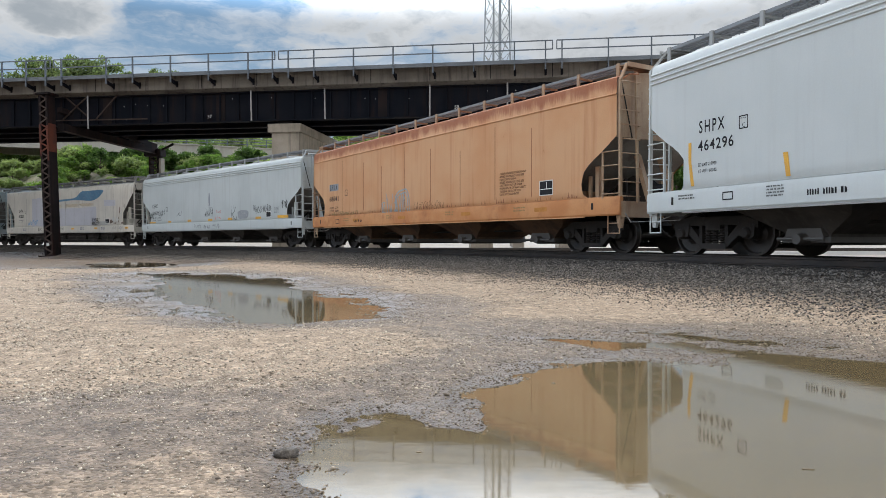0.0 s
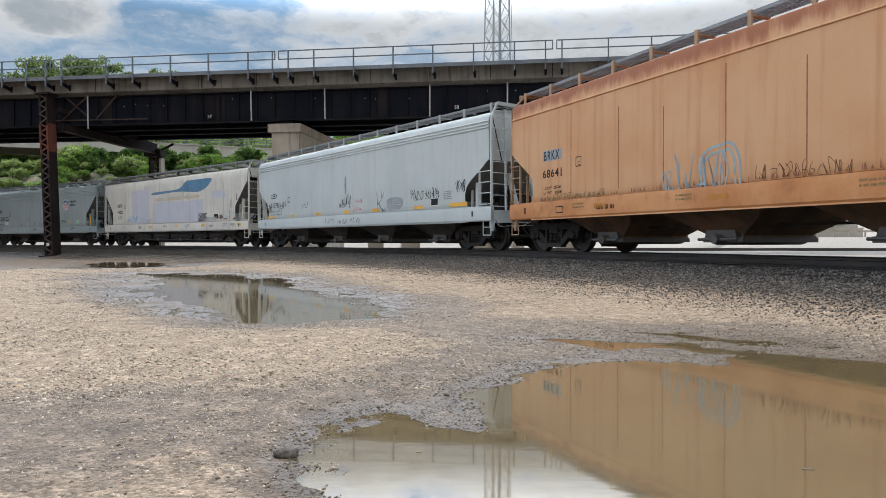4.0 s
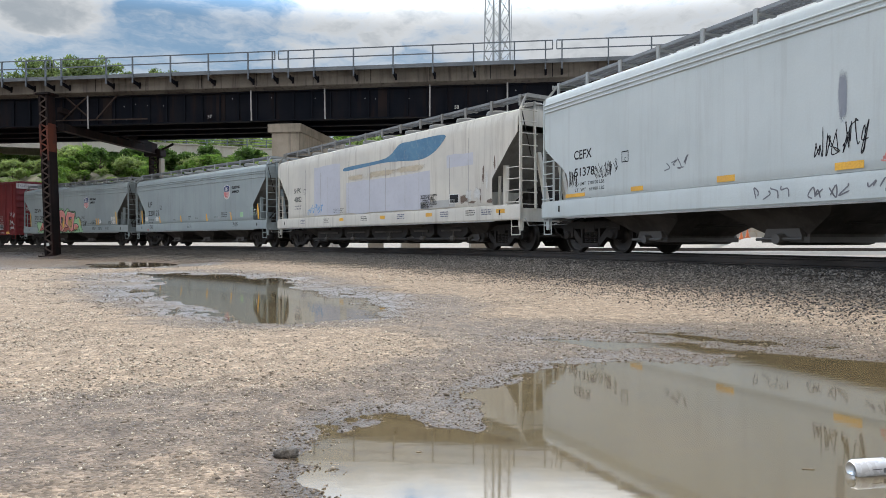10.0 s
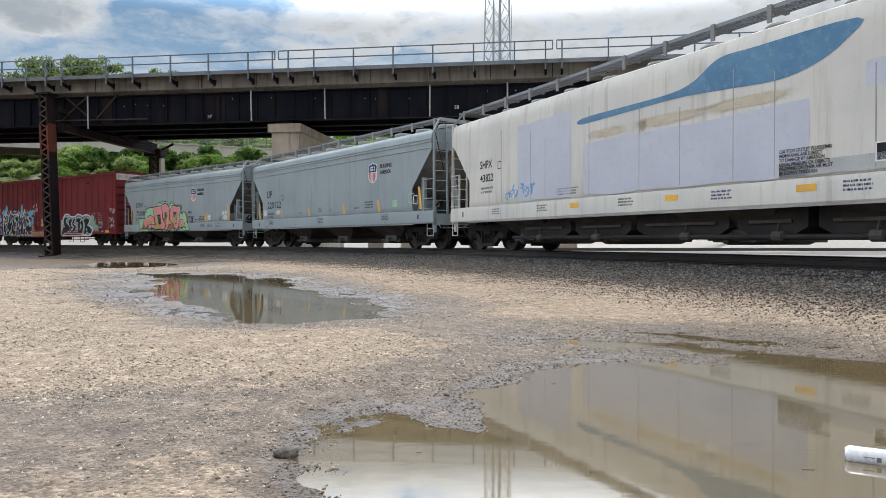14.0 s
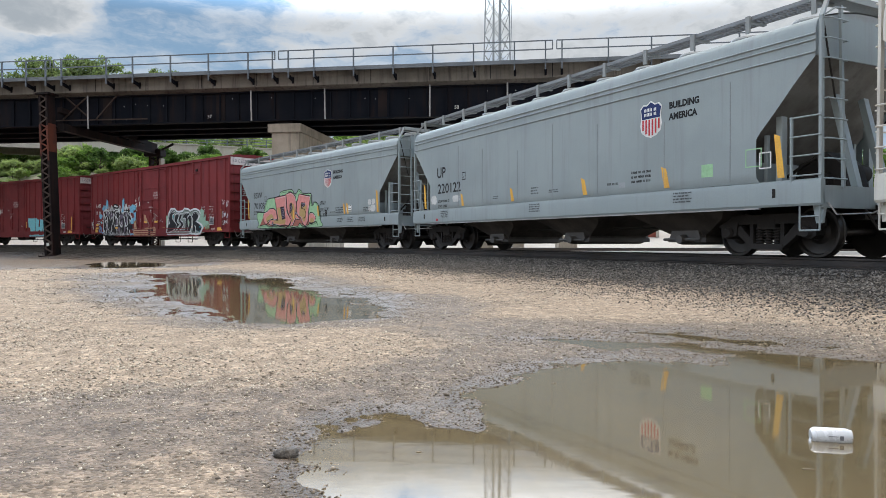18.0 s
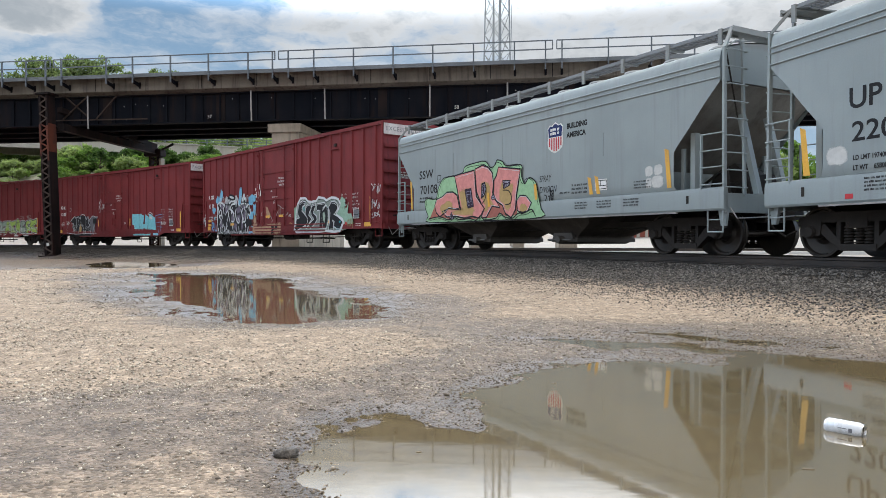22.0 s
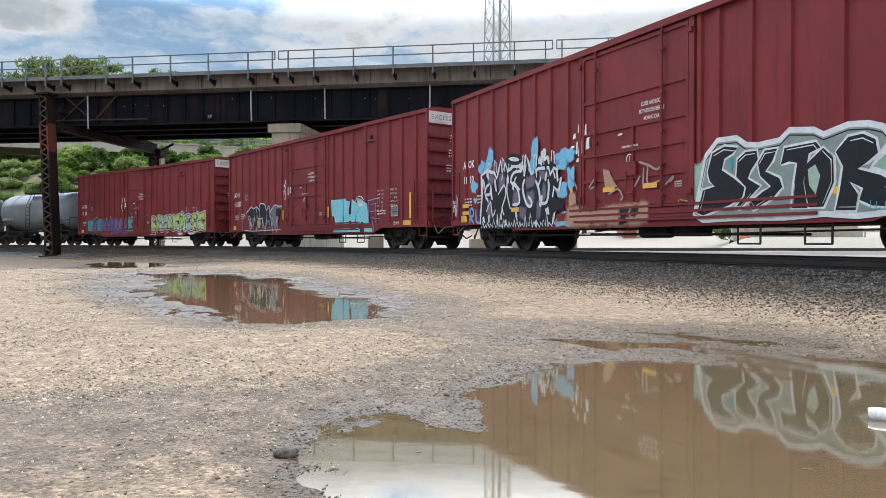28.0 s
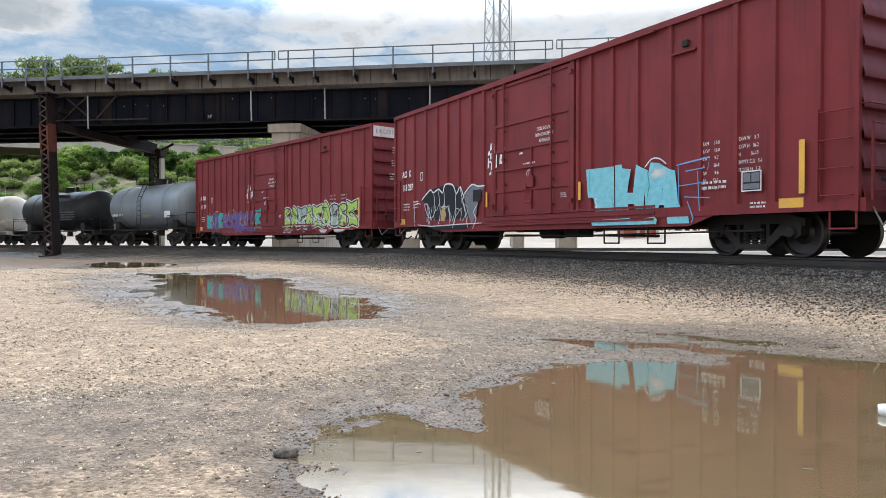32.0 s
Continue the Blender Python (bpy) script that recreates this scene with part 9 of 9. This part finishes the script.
def build_ballast():
    rng = np.random.default_rng(12)
    xs, ys, size = [], [], []
    for s0, s1, dens, lo, hi in ((16, 46, 620, 0.013, 0.036), (-8, 16, 230, 0.018, 0.038), (-45, -8, 36, 0.03, 0.055)):
        n = int((s1 - s0) * 6.0 * dens)
        s = rng.uniform(s0, s1, n)
        side = 0.85 + 6.0 * rng.random(n) ** 0.95
        keep = rng.random(n) > np.clip((side - 3.9) / 2.9, 0, 0.97)
        s, side = s[keep], side[keep]
        h = np.interp(s, STATIONS, HEADING)
        xs.append(np.interp(s, STATIONS, TX) + side * np.sin(h))
        ys.append(np.interp(s, STATIONS, TY) - side * np.cos(h))
        size.append(rng.uniform(lo, hi, len(s)) * np.clip(1.3 - 0.15 * side, 0.42, 1))
    x, y, size = np.concatenate(xs), np.concatenate(ys), np.concatenate(size)
    z = terrain(x, y)[0] + size * 0.15
    stones("ballast", x, y, z, size, 13, BALLAST_MAT, "dark grey crushed stone ballast beside the rails", "ballast")


def build_pebbles():
    rng = np.random.default_rng(21)
    parts = []
    for r0, r1, dens, lo, hi, skew in ((1.9, 4.0, 1700, 0.0024, 0.0095, 2.2), (3.8, 8.0, 1300, 0.0038, 0.0135, 2.3), (8.0, 14.0, 330, 0.007, 0.018, 2.2), (14.0, 26.0, 50, 0.014, 0.032, 2.0), (2.0, 9.0, 60, 0.007, 0.017, 2.4), (2.2, 7.0, 900, 0.003, 0.011, 2.4)):
        area = (r1 * r1 - r0 * r0) * radians(33)
        n = int(area * dens)
        r = np.sqrt(rng.uniform(r0 * r0, r1 * r1, n))
        a = rng.uniform(radians(-33), radians(33), n)
        parts.append((r * np.sin(a), r * np.cos(a), lo + (hi - lo) * rng.random(n) ** skew, np.full(n, dens == 900)))
    x, y, size, shore = (np.concatenate([p[k] for p in parts]) for k in range(4))
    z, ballast, damp, hill, yard = terrain(x, y)
    clump = fractal(x, y, 1.1, 3, 66)
    keep = (ballast < 0.3) & (z > -0.012) & (rng.random(len(x)) < np.clip(0.45 + 1.3 * clump + 0.35 * damp, 0.12, 1.0))
    keep &= ~shore | ((z > -0.008) & (z < 0.016))
    x, y, z, size = x[keep], y[keep], z[keep], size[keep]
    stones("gravel", x, y, z + size * 0.1, size, 22, PEBBLE_MAT, "pale and grey loose pebbles on the lot", "gravel", flat=0.68)


build_ballast()
build_pebbles()


# ---- a rock, a can, bits of litter ----
def build_rock():
    bm = bmesh.new()
    bmesh.ops.create_icosphere(bm, subdivisions=3, radius=1.0)
    for v in bm.verts:
        k = 1 + 0.30 * noise.noise(v.co * 1.6) + 0.22 * noise.noise(v.co * 4) + 0.10 * noise.noise(v.co * 9)
        v.co = Vector((v.co.x * 0.047, v.co.y * 0.038, max(v.co.z, -0.4) * 0.023)) * k
    me = bpy.data.meshes.new("rock")
    bm.to_mesh(me)
    bm.free()
    me.shade_smooth()
    thing("rock", me, surface("dark_chunk", (0.065, 0.055, 0.045), (0.11, 0.095, 0.08), rough=0.85, scale=20, fine=70, bump=1.0, grain=0.45), "dark mud-caked chunk of stone at the puddle's edge", "rock", m=pose(-0.578, 2.665, 0.012, 0, 0, 6))


build_rock()

CAN_WHITE = surface("white_can_print", (0.66, 0.67, 0.69), (0.60, 0.615, 0.64), rough=0.28, metal=0.15, scale=8, fine=30, bump=0.02, grain=0.04)
CAN_METAL = surface("bare_aluminium", (0.62, 0.62, 0.63), rough=0.3, metal=0.95, scale=10, bump=0.03)


def build_can():
    can = empty("drink_can", pose(1.6, 2.5, 0.02), "white empty drink can floating in the puddle", "can")
    part("body", Shape().turn([(-0.071, 0.026), (-0.066, 0.031), (-0.060, 0.033), (0.056, 0.033), (0.066, 0.0285), (0.072, 0.0275)], axis="x", n=32, caps=False), CAN_WHITE, can)
    part("base", Shape().turn([(-0.071, 0.026), (-0.075, 0.0245), (-0.073, 0.021), (-0.066, 0.012), (-0.064, 0.0005)], axis="x", n=32, caps=False), CAN_METAL, can)
    lid = part("lid", Shape().turn([(0.072, 0.0275), (0.0755, 0.0272), (0.0755, 0.025), (0.071, 0.0235), (0.071, 0.0005)], axis="x", n=32, caps=False), CAN_METAL, can)
    part("mouth", Shape().turn([(0.0712, 0.0005), (0.0714, 0.010)], (0, 0.0, 0.009), axis="x", n=16, caps=False), UNDER_GLASS, lid)
    part("print_mark", Shape().box(-0.015, 0.02, -0.0338, -0.0332, 0.004, 0.007).box(0.026, 0.04, -0.0336, -0.0331, -0.008, 0.009), SPRAY["grey"], can)
    return can


can = build_can()


def litter(name, x, y, z, w, d, turn, mat, label, category):
    s = Shape().prism([(-w / 2, -d / 2), (w * 0.35, -d * 0.6), (w / 2, d * 0.2), (w * 0.1, d / 2), (-w * 0.4, d * 0.35)], 0, 0.002, "z")
    thing(name, s, mat, label, category, m=pose(x, y, z, 0, 0, turn))


LEAF_BROWN = surface("dead_leaf", (0.10, 0.075, 0.045), (0.15, 0.11, 0.06), rough=0.7, scale=20)
for x, y, w, d, turn in ((1.28, 2.52, 0.045, 0.010, -8), (-0.09, 2.73, 0.02, 0.012, -10), (0.42, 4.2, 0.07, 0.03, 15), (0.62, 4.05, 0.03, 0.02, 60)):
    litter("dead_leaf", x, y, 0.0, w, d, turn, LEAF_BROWN, "brown sodden leaf afloat in the puddle", "leaf")


# ---- what moves ----
def motions():
    times = [0.5 * k for k in range(65)]
    for car, (a, b) in zip(CARS, ENDS):
        half = (b - a) / 2 - 2.1
        rows = []
        for t in times:
            s = travel(t) + (a + b) / 2
            x1, y1, _ = on_track(s + half)
            x0, y0, _ = on_track(s - half)
            rows.append((t, pose((x0 + x1) / 2, (y0 + y1) / 2, RAIL, 0, 0, math.degrees(math.atan2(y1 - y0, x1 - x0)))))
        walk(car, rows)
    spins = [k * 5 / FPS for k in range(193)]
    for w in WHEELSETS:
        at = w.matrix_basis.translation.copy()
        walk(w, [(min(t, 32.0), Matrix.Translation(at) @ Matrix.Rotation(travel(t) / 0.457, 4, "Y")) for t in spins])

    # the can drifts and turns on the water
    drift = [(0.0, 1.809, 2.441, -60), (2.0, 1.757, 2.502, -60), (4.0, 1.674, 2.586, -58), (5.5, 1.611, 2.663, -55), (6.0, 1.616, 2.721, -50), (7.0, 1.587, 2.736, -25), (8.0, 1.532, 2.648, -3), (9.0, 1.490, 2.515, 42), (10.0, 1.471, 2.477, 42), (11.0, 1.472, 2.459, 40), (12.0, 1.497, 2.477, 32), (13.0, 1.521, 2.534, 0), (14.0, 1.544, 2.607, 0), (15.2, 1.561, 2.706, 2), (16.5, 1.574, 2.805, 3), (17.0, 1.583, 2.837, 5), (18.0, 1.556, 2.887, 18), (19.0, 1.543, 2.862, 14), (20.0, 1.545, 2.870, -8), (21.0, 1.598, 2.964, -6), (22.0, 1.681, 3.009, -18), (23.0, 1.782, 3.036, -78), (24.0, 1.865, 3.083, -150), (25.0, 1.918, 3.122, -180), (27.5, 1.973, 3.202, -180), (28.0, 1.993, 3.223, -180), (30.0, 2.027, 3.265, -178), (31.0, 2.053, 3.287, -180), (32.0, 2.076, 3.287, -182)]
    walk(can, [(t, pose(x, y, 0.018, 0, 0, turn - 31)) for t, x, y, turn in drift])
    # clouds
    walk(backdrop, [(0.0, pose(0, 0, 0)), (32.0, pose(0, 0, 0, 0, 0, 2.2))])


motions()
